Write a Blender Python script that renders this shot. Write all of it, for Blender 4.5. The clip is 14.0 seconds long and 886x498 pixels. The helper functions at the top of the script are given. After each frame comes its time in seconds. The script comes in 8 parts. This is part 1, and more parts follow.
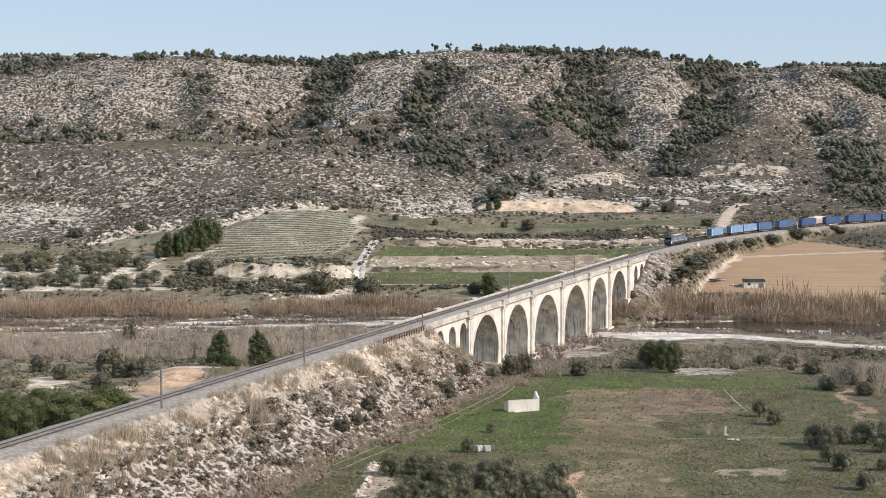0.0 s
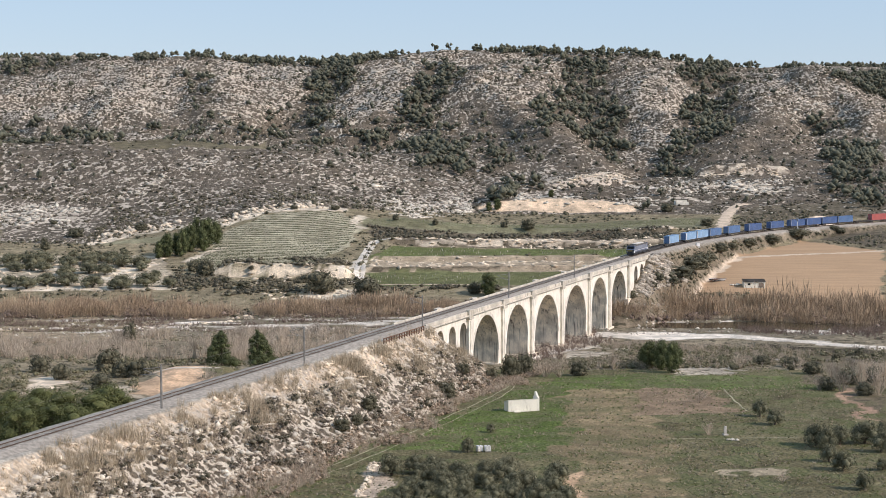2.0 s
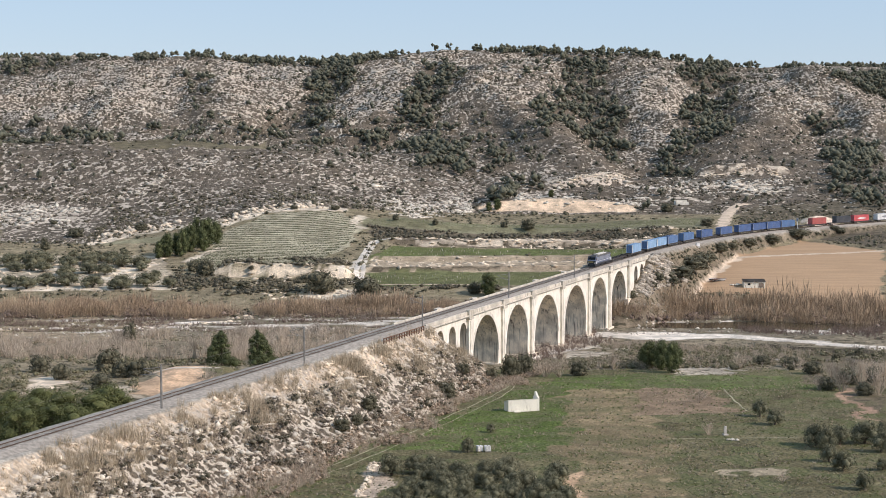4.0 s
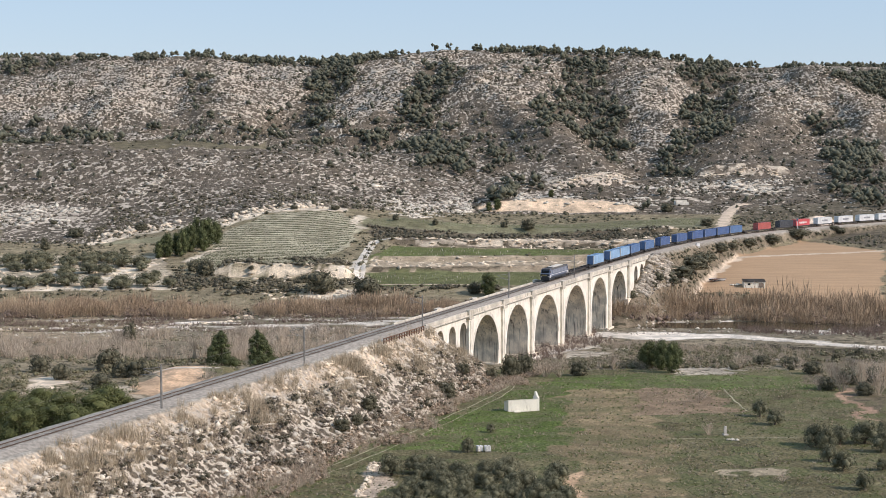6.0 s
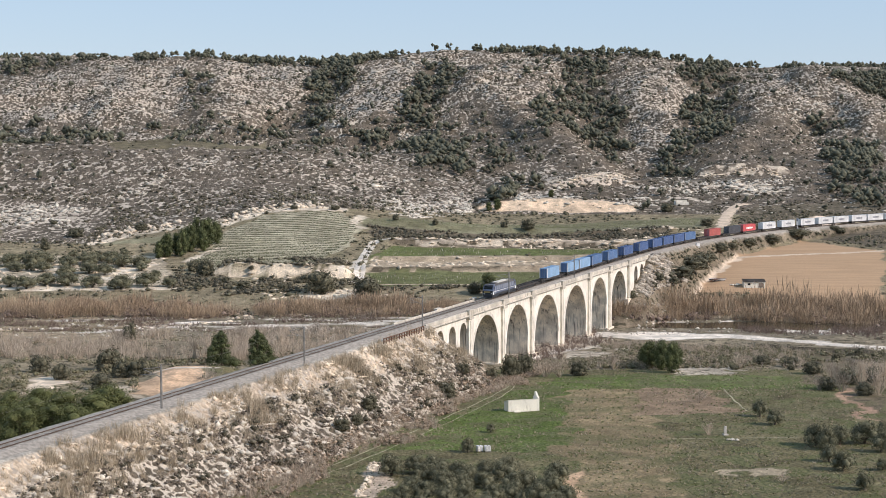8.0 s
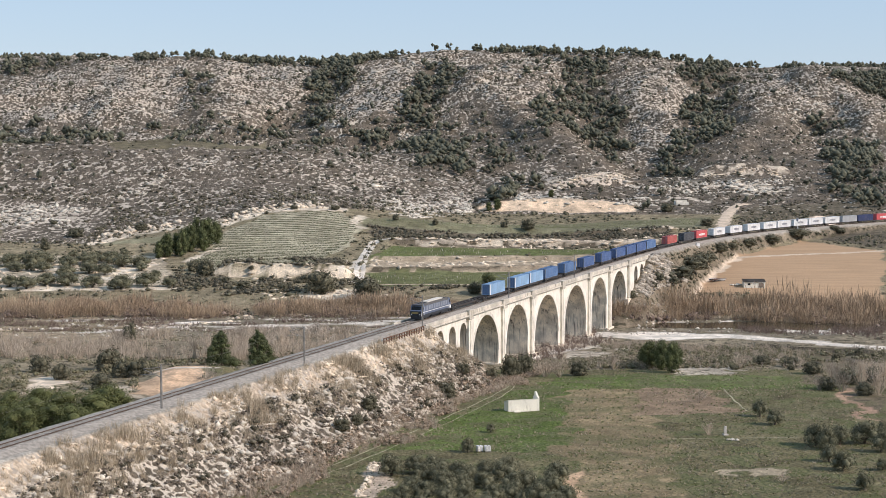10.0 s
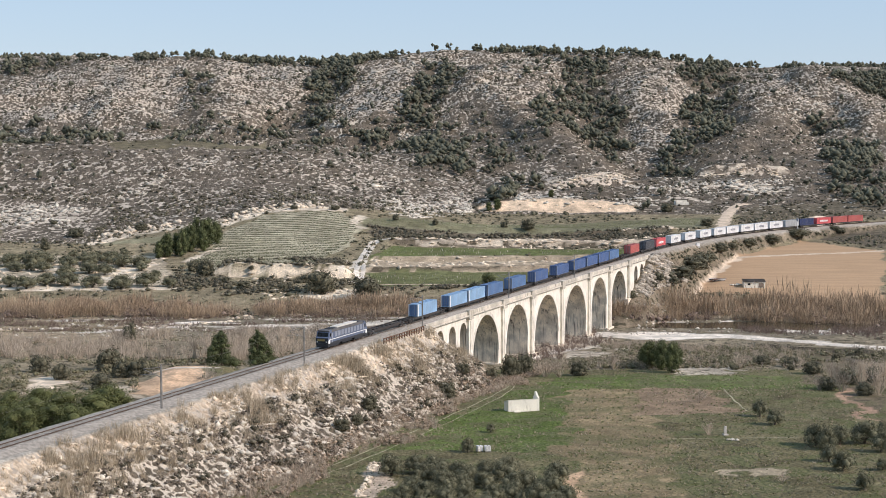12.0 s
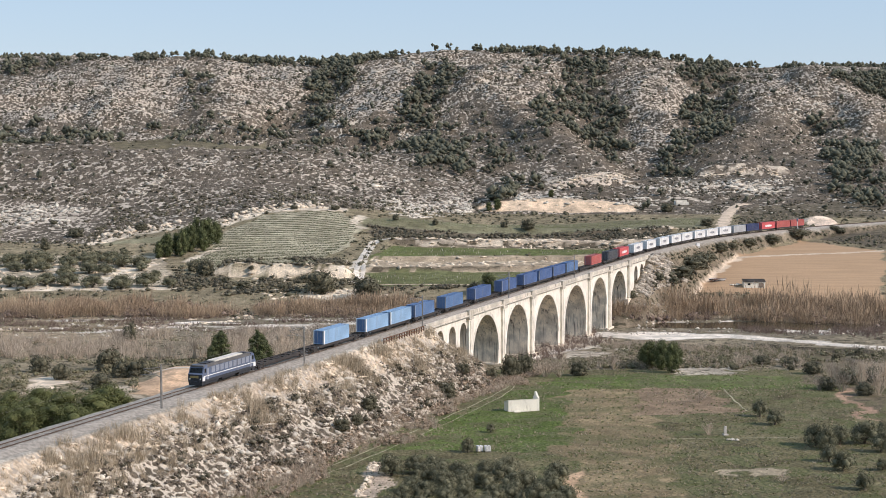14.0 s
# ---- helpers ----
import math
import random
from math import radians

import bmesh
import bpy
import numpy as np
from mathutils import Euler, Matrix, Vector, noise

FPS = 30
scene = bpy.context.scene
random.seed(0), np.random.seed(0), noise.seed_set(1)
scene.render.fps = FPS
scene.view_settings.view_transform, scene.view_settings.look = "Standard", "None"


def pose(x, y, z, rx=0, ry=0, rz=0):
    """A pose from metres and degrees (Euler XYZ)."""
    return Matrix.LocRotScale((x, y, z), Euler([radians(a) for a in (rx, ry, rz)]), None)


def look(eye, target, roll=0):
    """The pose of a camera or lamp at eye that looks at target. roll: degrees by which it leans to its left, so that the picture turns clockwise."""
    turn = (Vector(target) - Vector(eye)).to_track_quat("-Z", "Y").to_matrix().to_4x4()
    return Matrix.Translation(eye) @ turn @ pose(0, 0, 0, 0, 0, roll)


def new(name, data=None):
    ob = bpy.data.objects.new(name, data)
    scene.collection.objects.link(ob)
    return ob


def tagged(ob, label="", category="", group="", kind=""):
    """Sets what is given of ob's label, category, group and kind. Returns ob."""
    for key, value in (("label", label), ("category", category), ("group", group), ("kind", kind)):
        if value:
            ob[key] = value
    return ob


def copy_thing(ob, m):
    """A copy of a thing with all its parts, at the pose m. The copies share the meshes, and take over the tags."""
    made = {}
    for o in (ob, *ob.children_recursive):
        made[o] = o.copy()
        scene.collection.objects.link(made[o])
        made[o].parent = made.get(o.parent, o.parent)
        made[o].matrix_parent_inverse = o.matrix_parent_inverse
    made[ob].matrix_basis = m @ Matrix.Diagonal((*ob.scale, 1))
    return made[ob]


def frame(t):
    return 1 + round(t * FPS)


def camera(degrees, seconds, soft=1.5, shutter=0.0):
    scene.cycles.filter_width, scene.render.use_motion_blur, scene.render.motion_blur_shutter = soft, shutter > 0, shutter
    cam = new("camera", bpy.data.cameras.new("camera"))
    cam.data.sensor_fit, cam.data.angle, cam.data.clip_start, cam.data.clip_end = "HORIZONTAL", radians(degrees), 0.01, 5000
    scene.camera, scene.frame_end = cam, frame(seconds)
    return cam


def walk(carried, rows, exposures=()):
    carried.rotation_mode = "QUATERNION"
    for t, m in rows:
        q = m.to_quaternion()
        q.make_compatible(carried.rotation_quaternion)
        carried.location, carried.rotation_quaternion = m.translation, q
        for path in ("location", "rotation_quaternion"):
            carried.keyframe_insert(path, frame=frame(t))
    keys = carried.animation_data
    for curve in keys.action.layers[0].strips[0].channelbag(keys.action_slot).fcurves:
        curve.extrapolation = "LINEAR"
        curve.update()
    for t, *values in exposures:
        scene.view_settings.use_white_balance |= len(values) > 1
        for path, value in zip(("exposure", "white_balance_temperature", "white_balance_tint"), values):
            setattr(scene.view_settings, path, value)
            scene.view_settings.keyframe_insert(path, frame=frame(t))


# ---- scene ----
# ------------------------------------------------------------------ camera
EYE_Z = 67.0
cam = camera(30.63, 14.0, soft=0.6)
walk(cam, [(0.0, pose(0, 0, EYE_Z, 85.85, 0, 0)), (14.0, pose(0, 0, EYE_Z, 85.85, 0, 0))],
     exposures=[(0.0, -0.14, 6600, 20), (14.0, -0.14, 6600, 20)])

# ------------------------------------------------------------------ world and sun
SUN_TO = Vector((0.80, -0.32, 0.58)).normalized()
world = bpy.data.worlds.new("world")
scene.world = world
world.use_nodes = True
wn = world.node_tree.nodes
sky = wn.new("ShaderNodeTexSky")
sky.sky_type = "NISHITA"
sky.sun_disc = False
sky.sun_elevation = math.asin(SUN_TO.z)
sky.sun_rotation = math.atan2(SUN_TO.x, SUN_TO.y)
sky.altitude = 300
sky.air_density, sky.dust_density, sky.ozone_density = 1.0, 0.1, 1.2
wn["Background"].inputs["Strength"].default_value = 0.105
haze = wn.new("ShaderNodeMix")
haze.data_type, haze.blend_type = "RGBA", "MIX"
haze.inputs[0].default_value = 0.60
haze.inputs[7].default_value = (4.95, 7.45, 9.7, 1)
world.node_tree.links.new(sky.outputs[0], haze.inputs[6])
world.node_tree.links.new(haze.outputs[2], wn["Background"].inputs[0])
sun = new("sun", bpy.data.lights.new("sun", "SUN"))
sun.data.energy, sun.data.angle, sun.data.color = 4.5, radians(0.53), (1.0, 0.93, 0.83)
sun.matrix_world = look((300, -100, 300), Vector((300, -100, 300)) - SUN_TO)
# ------------------------------------------------------------------ the line of the railway
RAIL_Z = 22.0
FORM_Z = 21.35
BEND0, BEND_EASE, BEND_R = 161.6, 108.6, 500.0
LINE_S = np.arange(-330.0, 760.0, 1.0)
_turn = np.clip((LINE_S - BEND0) / BEND_EASE, 0, 1) / BEND_R
LINE_H = np.minimum(radians(20.24) + np.cumsum(_turn), radians(78))
LINE_X = np.cumsum(np.sin(LINE_H))
LINE_Y = np.cumsum(np.cos(LINE_H))
LINE_X -= LINE_X[330]
LINE_Y += 401.7 - LINE_Y[330]


def on_line(s, off=0.0):
    """Plan position and heading at s metres along the track; off: to its camera side."""
    h = float(np.interp(s, LINE_S, LINE_H))
    x, y = float(np.interp(s, LINE_S, LINE_X)), float(np.interp(s, LINE_S, LINE_Y))
    return x + off * math.cos(h), y - off * math.sin(h), h


def line_coords(X, Y):
    """Distance along and to the side of the track for arrays of plan points (side > 0: camera side)."""
    X, Y = np.asarray(X, float), np.asarray(Y, float)
    S, D = np.full(X.shape, -999.0), np.full(X.shape, 999.0)
    near = (X > LINE_X[0] - 80) & (Y > LINE_Y[0] - 80) & (X < LINE_X[-1] + 80) & (Y < LINE_Y[-1] + 80)
    idx = np.argwhere(near.ravel())[:, 0]
    xs, ys = X.ravel(), Y.ravel()
    lx, ly, ls, lh = LINE_X[::5], LINE_Y[::5], LINE_S[::5], LINE_H[::5]
    Sr, Dr = S.ravel(), D.ravel()
    for a in range(0, len(idx), 20000):
        i = idx[a:a + 20000]
        d2 = (xs[i][:, None] - lx) ** 2 + (ys[i][:, None] - ly) ** 2
        j = d2.argmin(1)
        dx, dy = xs[i] - lx[j], ys[i] - ly[j]
        Sr[i] = ls[j] + dx * np.sin(lh[j]) + dy * np.cos(lh[j])
        Dr[i] = dx * np.cos(lh[j]) - dy * np.sin(lh[j])
    return Sr.reshape(X.shape), Dr.reshape(X.shape)


# ------------------------------------------------------------------ noise on arrays
_lat = np.random.RandomState(7).rand(512, 512)


def vnoise(x, y):
    xi, yi = np.floor(x).astype(int), np.floor(y).astype(int)
    fx, fy = x - xi, y - yi
    fx, fy = fx * fx * (3 - 2 * fx), fy * fy * (3 - 2 * fy)
    g = lambda a, b: _lat[a % 512, b % 512]
    return ((g(xi, yi) * (1 - fx) + g(xi + 1, yi) * fx) * (1 - fy)
            + (g(xi, yi + 1) * (1 - fx) + g(xi + 1, yi + 1) * fx) * fy) * 2 - 1


def fbm(x, y, octaves=4, gain=0.5):
    out, amp = 0.0, 1.0
    for k in range(octaves):
        out = out + amp * vnoise(x * 2 ** k + 17.3 * k, y * 2 ** k + 9.1 * k)
        amp *= gain
    return out


def smooth(a, b, v):
    t = np.clip((v - a) / (b - a), 0, 1)
    return t * t * (3 - 2 * t)


# ------------------------------------------------------------------ height of the land
def near_path(X, Y, pts):
    d = np.full(X.shape, 1e9)
    for (x1, y1), (x2, y2) in zip(pts[:-1], pts[1:]):
        ux, uy = x2 - x1, y2 - y1
        t = np.clip(((X - x1) * ux + (Y - y1) * uy) / (ux * ux + uy * uy), 0, 1)
        d = np.minimum(d, np.hypot(X - x1 - t * ux, Y - y1 - t * uy))
    return d


VIA0, VIA1 = -21.0, 207.0       # the viaduct's ends along the line


# cut mounds: middle, half width, front, depth of the face, height, depth behind
CUTS = [(187, 31, 1000, 8, 6, 60), (86, 28, 955, 7, 5, 50), (62, 46, 866, 17, 5.5, 40), (192, 9, 814, 9.5, 4.0, 22)]
# terrace walls: front, height, from, to
WALLS = [(660, 5.0, -98, -34), (678, 1.8, -38, 62), (708, 1.6, -38, 75), (748, 2.2, -32, 105), (792, 1.6, -28, 120)]


# ribs of the hill: height, half width, line on the plan
RIBS = [
    (10, 26, [(-262, 1361), (-251, 1258), (-246, 1190)]),
    (13, 34, [(-171, 1394), (-167, 1248), (-157, 1131)]),
    (18, 34, [(-18, 1351), (-33, 1215), (-71, 1168)]),
    (-13, 22, [(-80, 1413), (-104, 1276), (-126, 1189)]),
    (-15, 24, [(3, 1377), (-13, 1314), (-31, 1201), (-58, 1146)]),
    (19, 38, [(24, 1350), (29, 1259), (63, 1155), (97, 1041)]),
    (-16, 26, [(106, 1384), (108, 1268), (120, 1168), (111, 1042)]),
    (17, 36, [(183, 1384), (167, 1246), (155, 1107)]),
    (-18, 26, [(229, 1412), (196, 1279), (164, 1159), (139, 1027)]),
    (20, 48, [(297, 1345), (259, 1251), (217, 1119)]),
    (16, 32, [(302, 1358), (314, 1279), (313, 1191)]),
    (-9, 22, [(309, 1240), (274, 1197), (240, 1116)]),
    (11, 34, [(73, 1348), (73, 1272), (86, 1228)]),
    (8, 30, [(-331, 1314), (-294, 1215), (-288, 1180)]),
]


def river_y(X):
    return 551 + 0.02 * X + 5 * np.sin(X / 70.0 + 0.6)


def natural_z(X, Y):
    z = np.interp(Y, [-500, -40, 0, 60, 150, 230, 300, 380, 430, 470, 510, 530, 574, 592, 628, 690, 740, 780, 830, 870, 900, 1000, 1150, 1300, 1420, 1500, 1800, 2600, 5200],
                  [80, 66, 65, 41, 15, 9.0, 8.0, 6.5, 4.6, 2.8, 1.3, 0.7, 0.6, 1.5, 6, 9, 13, 15.5, 20, 24, 27, 40, 62, 102, 135, 141, 120, 105, 95])
    crest = np.interp(X, [-700, -391, -220, -110, 0, 170, 260, 390, 700], [115, 127, 131, 124, 135, 134, 121, 118, 110])
    z = np.where(Y > 1150, 62 + (z - 62) * (crest - 62) / 73.0, z)
    # spurs (positive) and gullies (negative) of the hill
    up = smooth(880, 1350, Y) * (1 - 0.85 * smooth(1330, 1440, Y)) * (1 - smooth(1600, 2000, Y))
    w = X + 26 * vnoise(X / 140.0, Y / 180.0)
    z = z + up * (9 * (np.abs(vnoise(w / 85.0 + 3.4, Y / 460.0)) - 0.35) + 6 * fbm(X / 44.0, Y / 60.0, 3))
    wx, wy = X + 7 * fbm(X / 30.0, Y / 30.0, 3), Y + 9 * fbm(X / 30.0 + 31, Y / 30.0, 3)
    for high, wide, pts in RIBS:
        m = (Y > 900) & (Y < 1520) & (np.abs(X - pts[0][0]) < 330)
        d = np.full(X.shape, 1e3)
        d[m] = near_path(wx[m], wy[m], pts)
        z = z + 0.62 * high * np.exp(-(d / (0.7 * wide if high > 0 else wide)) ** 2) * smooth(900, 960, Y) * (1 - 0.85 * smooth(1280, 1400, Y))
    # the shoulders fall away at both ends, with a farther ridge behind
    ends = np.maximum(smooth(280, 390, -X), smooth(318, 380, X))
    z = z - 9 * ends * np.exp(-((Y - 1390) / 75) ** 2) + 10 * ends * np.exp(-((Y - 1590) / 90) ** 2)
    # the low round hill before it, with the bench behind
    left = 1 - smooth(-120, 30, X)
    z = z + left * 24 * np.exp(-((Y - 955) / np.where(Y < 955, 88.0, 95.0)) ** 2) * (1 + 0.08 * vnoise(X / 60, Y / 60))
    # the vineyard's slope
    z = z + 11 * np.exp(-((X + 72) / 62) ** 2 - ((Y - 812) / 52) ** 2)
    # mounds with a steep cut face, and the spoil bank
    for xc, half, y0, run, high, back in CUTS:
        arch = np.clip(1 - ((X - xc) / half) ** 2, 0, 1) ** 0.7 * (0.9 + 0.06 * vnoise(X / 9.0, Y / 40.0) if run > 9 else 0.85 + 0.22 * vnoise(X / 9.0 + xc, Y / 40.0))
        z = z + high * arch * smooth(y0, y0 + run, Y + 2.0 * vnoise(X / 9.0, Y / 9.0)) * (1 - smooth(y0 + run + 4, y0 + run + back, Y))
    # terrace walls
    for y0, high, xa, xb in WALLS:
        yy = Y - y0 - 2.5 * np.sin(X / 23.0 + y0)
        z = z + (0.16 * high * fbm(X / 3.0, Y / 3.0, 2) * (smooth(-1, 1, yy) - smooth(3, 7, yy)) + high * (smooth(0, 1.6, yy) - smooth(1.6, 30, yy))) * smooth(xa, xa + 8, X) * (1 - smooth(xb - 8, xb, X))
    z = z + 0.35 * fbm(X / 14.0, Y / 14.0, 3) * smooth(440, 480, Y) * (1 - smooth(528, 536, Y)) + 0.12 * fbm(X / 6.0, Y / 6.0, 2)
    z = z + 1.3 * fbm(X / 11.0, Y / 11.0, 4) * smooth(860, 960, Y)
    # beds of harder limestone stand out as steps on the upper slopes
    crag = smooth(1080, 1160, Y) * (1 - smooth(1420, 1450, Y)) * (0.6 + 0.4 * vnoise(X / 50.0, Y / 70.0))
    z = z + crag * (0.9 * np.sin((z + 1.5 * fbm(X / 24.0, Y / 24.0, 2)) * 0.95) + 1.5 * fbm(X / 17.0 + 5, Y / 24.0, 4))
    # the raised field inside the bend
    z = z + smooth(70, 120, X) * np.interp(Y, [600, 640, 690, 740, 790, 850], [0, 2, 5.5, 3.5, 2, 0])
    # earth face of the old borrow pit beside the track
    face = smooth(374, 397, Y + 3 * vnoise(X / 2.5, Y / 14.0)) * (1 - smooth(401, 425, Y))
    z = z + 2.6 * face * smooth(-78, -66, X) * (1 - smooth(-56, -50, X))
    # river bed
    r = np.abs(Y - river_y(X))
    wide = 0.22 + 0.78 * smooth(-45, 10, X)
    z = z - 1.5 * (1 - smooth(5 * wide, 14 * wide, r + 5 * wide * vnoise(X / 30, Y / 12)))
    return z


def ground_z(X, Y):
    X, Y = np.asarray(X, float), np.asarray(Y, float)
    z = natural_z(X, Y)
    S, D = line_coords(X, Y)
    side = np.maximum(0, np.abs(D) - 4.5)
    run = 1.30 - 0.30 * smooth(-115, -35, S) - 0.35 * smooth(200, 235, S)
    rough = 0.85 * fbm(X / 5.0, Y / 5.0, 3) * smooth(0.3, 4, side)
    over = np.maximum(0, np.minimum((S - VIA0) * 0.46, (VIA1 - S) * 0.40))
    lean = 1 + 0.6 * smooth(100, 150, S) * (1 - smooth(190, 215, S))
    bank = FORM_Z - np.hypot(side * lean, over) / run - 1.6 * smooth(0, 1.5, over) + rough
    cut = FORM_Z + np.maximum(0, side - 1.0) / 1.1 + rough
    z = np.where(D < 900, np.where(S < VIA1 + 20, np.maximum(z, bank), np.minimum(np.maximum(z, bank), np.maximum(cut, bank))), z)
    return z


def land_axis(stops):
    out = []
    for a, b, step in stops:
        out.append(np.arange(a, b, step))
    return np.concatenate(out)


ROW_Y = land_axis([(-500, 180, 20), (180, 445, 1.1), (445, 640, 1.4), (640, 900, 1.7), (900, 1450, 2.6), (1450, 1640, 7), (1640, 5200, 120)])
_inner = np.linspace(-0.262, 0.262, 400)
_outer = np.array([0.275, 0.29, 0.32, 0.36, 0.42, 0.5, 0.65, 0.9, 1.3])
COL_A = np.concatenate([-_outer[::-1], _inner, _outer])
# ------------------------------------------------------------------ materials
def node(nt, kind, **kw):
    n = nt.nodes.new("ShaderNode" + kind)
    for k, v in kw.items():
        if k in n.inputs:
            n.inputs[k].default_value = v
    return n


def noise_fac(nt, scale, detail=4.0, distortion=0.0, vec=None):
    n = node(nt, "TexNoise", Scale=scale, Detail=detail, Distortion=distortion)
    if vec is not None:
        nt.links.new(vec, n.inputs["Vector"])
    return n.outputs["Fac"]


def ramp(nt, fac, a, b, lo=0.0, hi=1.0, kind="SMOOTHSTEP"):
    m = nt.nodes.new("ShaderNodeMapRange")
    m.interpolation_type = kind
    for k, v in (("From Min", a), ("From Max", b), ("To Min", lo), ("To Max", hi)):
        if hasattr(v, "links"):
            nt.links.new(v, m.inputs[k])
        else:
            m.inputs[k].default_value = v
    nt.links.new(fac, m.inputs["Value"])
    return m.outputs[0]


def mixc(nt, fac, a, b, blend="MIX"):
    m = nt.nodes.new("ShaderNodeMix")
    m.data_type, m.blend_type = "RGBA", blend
    for sock, v in ((m.inputs[0], fac), (m.inputs[6], a), (m.inputs[7], b)):
        if hasattr(v, "links"):
            nt.links.new(v, sock)
        elif isinstance(v, (int, float)):
            sock.default_value = v
        else:
            sock.default_value = (*v, 1)
    return m.outputs[2]


def math_n(nt, op, a, b):
    m = nt.nodes.new("ShaderNodeMath")
    m.operation = op
    for sock, v in ((m.inputs[0], a), (m.inputs[1], b)):
        if hasattr(v, "links"):
            nt.links.new(v, sock)
        else:
            sock.default_value = v
    return m.outputs[0]


def attr(nt, name, out="Fac"):
    n = nt.nodes.new("ShaderNodeAttribute")
    n.attribute_name = name
    return n.outputs[out]


def place(nt, of="Object"):
    return nt.nodes.new("ShaderNodeTexCoord").outputs[of]


def bump(nt, height, strength, dist):
    b = node(nt, "Bump", Strength=strength, Distance=dist)
    nt.links.new(height, b.inputs["Height"])
    return b.outputs[0]


def material(name):
    m = bpy.data.materials.new(name)
    m.use_nodes = True
    nt = m.node_tree
    return m, nt, nt.nodes["Principled BSDF"]


def simple(name, color, rough=0.7, metal=0.0, vary=0.25, scale=1.5, dirt=None, dirt_amount=0.35, bumps=0.0, island=0.0, rand=0.0, spec=0.35, run=0.25):
    """Colour with broad and fine variation, streaks of dirt, and light relief."""
    m, nt, bs = material(name)
    v = place(nt)
    big = ramp(nt, noise_fac(nt, scale * 0.25, 3, 0.3, v), 0.3, 0.7, 1 - vary, 1 + vary * 0.5)
    fine = ramp(nt, noise_fac(nt, scale * 4, 5, 0, v), 0.25, 0.75, 1 - vary * 0.6, 1 + vary * 0.4)
    fac = math_n(nt, "MULTIPLY", big, fine)
    if island:
        g = nt.nodes.new("ShaderNodeNewGeometry")
        fac = math_n(nt, "MULTIPLY", fac, ramp(nt, g.outputs["Random Per Island"], 0, 1, 1 - island, 1 + island, "LINEAR"))
    if rand:
        o = nt.nodes.new("ShaderNodeObjectInfo")
        fac = math_n(nt, "MULTIPLY", fac, ramp(nt, o.outputs["Random"], 0, 1, 1 - rand, 1 + rand, "LINEAR"))
    hs = nt.nodes.new("ShaderNodeVectorMath")
    hs.operation = "SCALE"
    hs.inputs[0].default_value = color
    nt.links.new(fac, hs.inputs["Scale"])
    col = hs.outputs[0]
    if dirt:
        mp = nt.nodes.new("ShaderNodeMapping")
        mp.inputs["Scale"].default_value = (1, 1, run)
        nt.links.new(v, mp.inputs["Vector"])
        d = ramp(nt, noise_fac(nt, scale * 1.3, 6, 0.4, mp.outputs[0]), 0.5, 0.75, 0, dirt_amount)
        col = mixc(nt, d, col, dirt)
    nt.links.new(col, bs.inputs["Base Color"])
    bs.inputs["Roughness"].default_value = rough
    bs.inputs["Metallic"].default_value = metal
    bs.inputs["Specular IOR Level"].default_value = spec
    if bumps:
        nt.links.new(bump(nt, noise_fac(nt, scale * 3, 6, 0, v), 0.6, bumps), bs.inputs["Normal"])
    return m


def leafy(name, color, color2, island=0.35):
    m, nt, bs = material(name)
    g = nt.nodes.new("ShaderNodeNewGeometry")
    v = place(nt)
    k = math_n(nt, "ADD", math_n(nt, "MULTIPLY", g.outputs["Random Per Island"], 0.7), math_n(nt, "MULTIPLY", noise_fac(nt, 0.12, 3, 0, v), 0.45))
    col = mixc(nt, ramp(nt, k, 0.15, 0.95), color, color2)
    nt.links.new(col, bs.inputs["Base Color"])
    bs.inputs["Roughness"].default_value = 0.75
    bs.inputs["Specular IOR Level"].default_value = 0.2
    return m


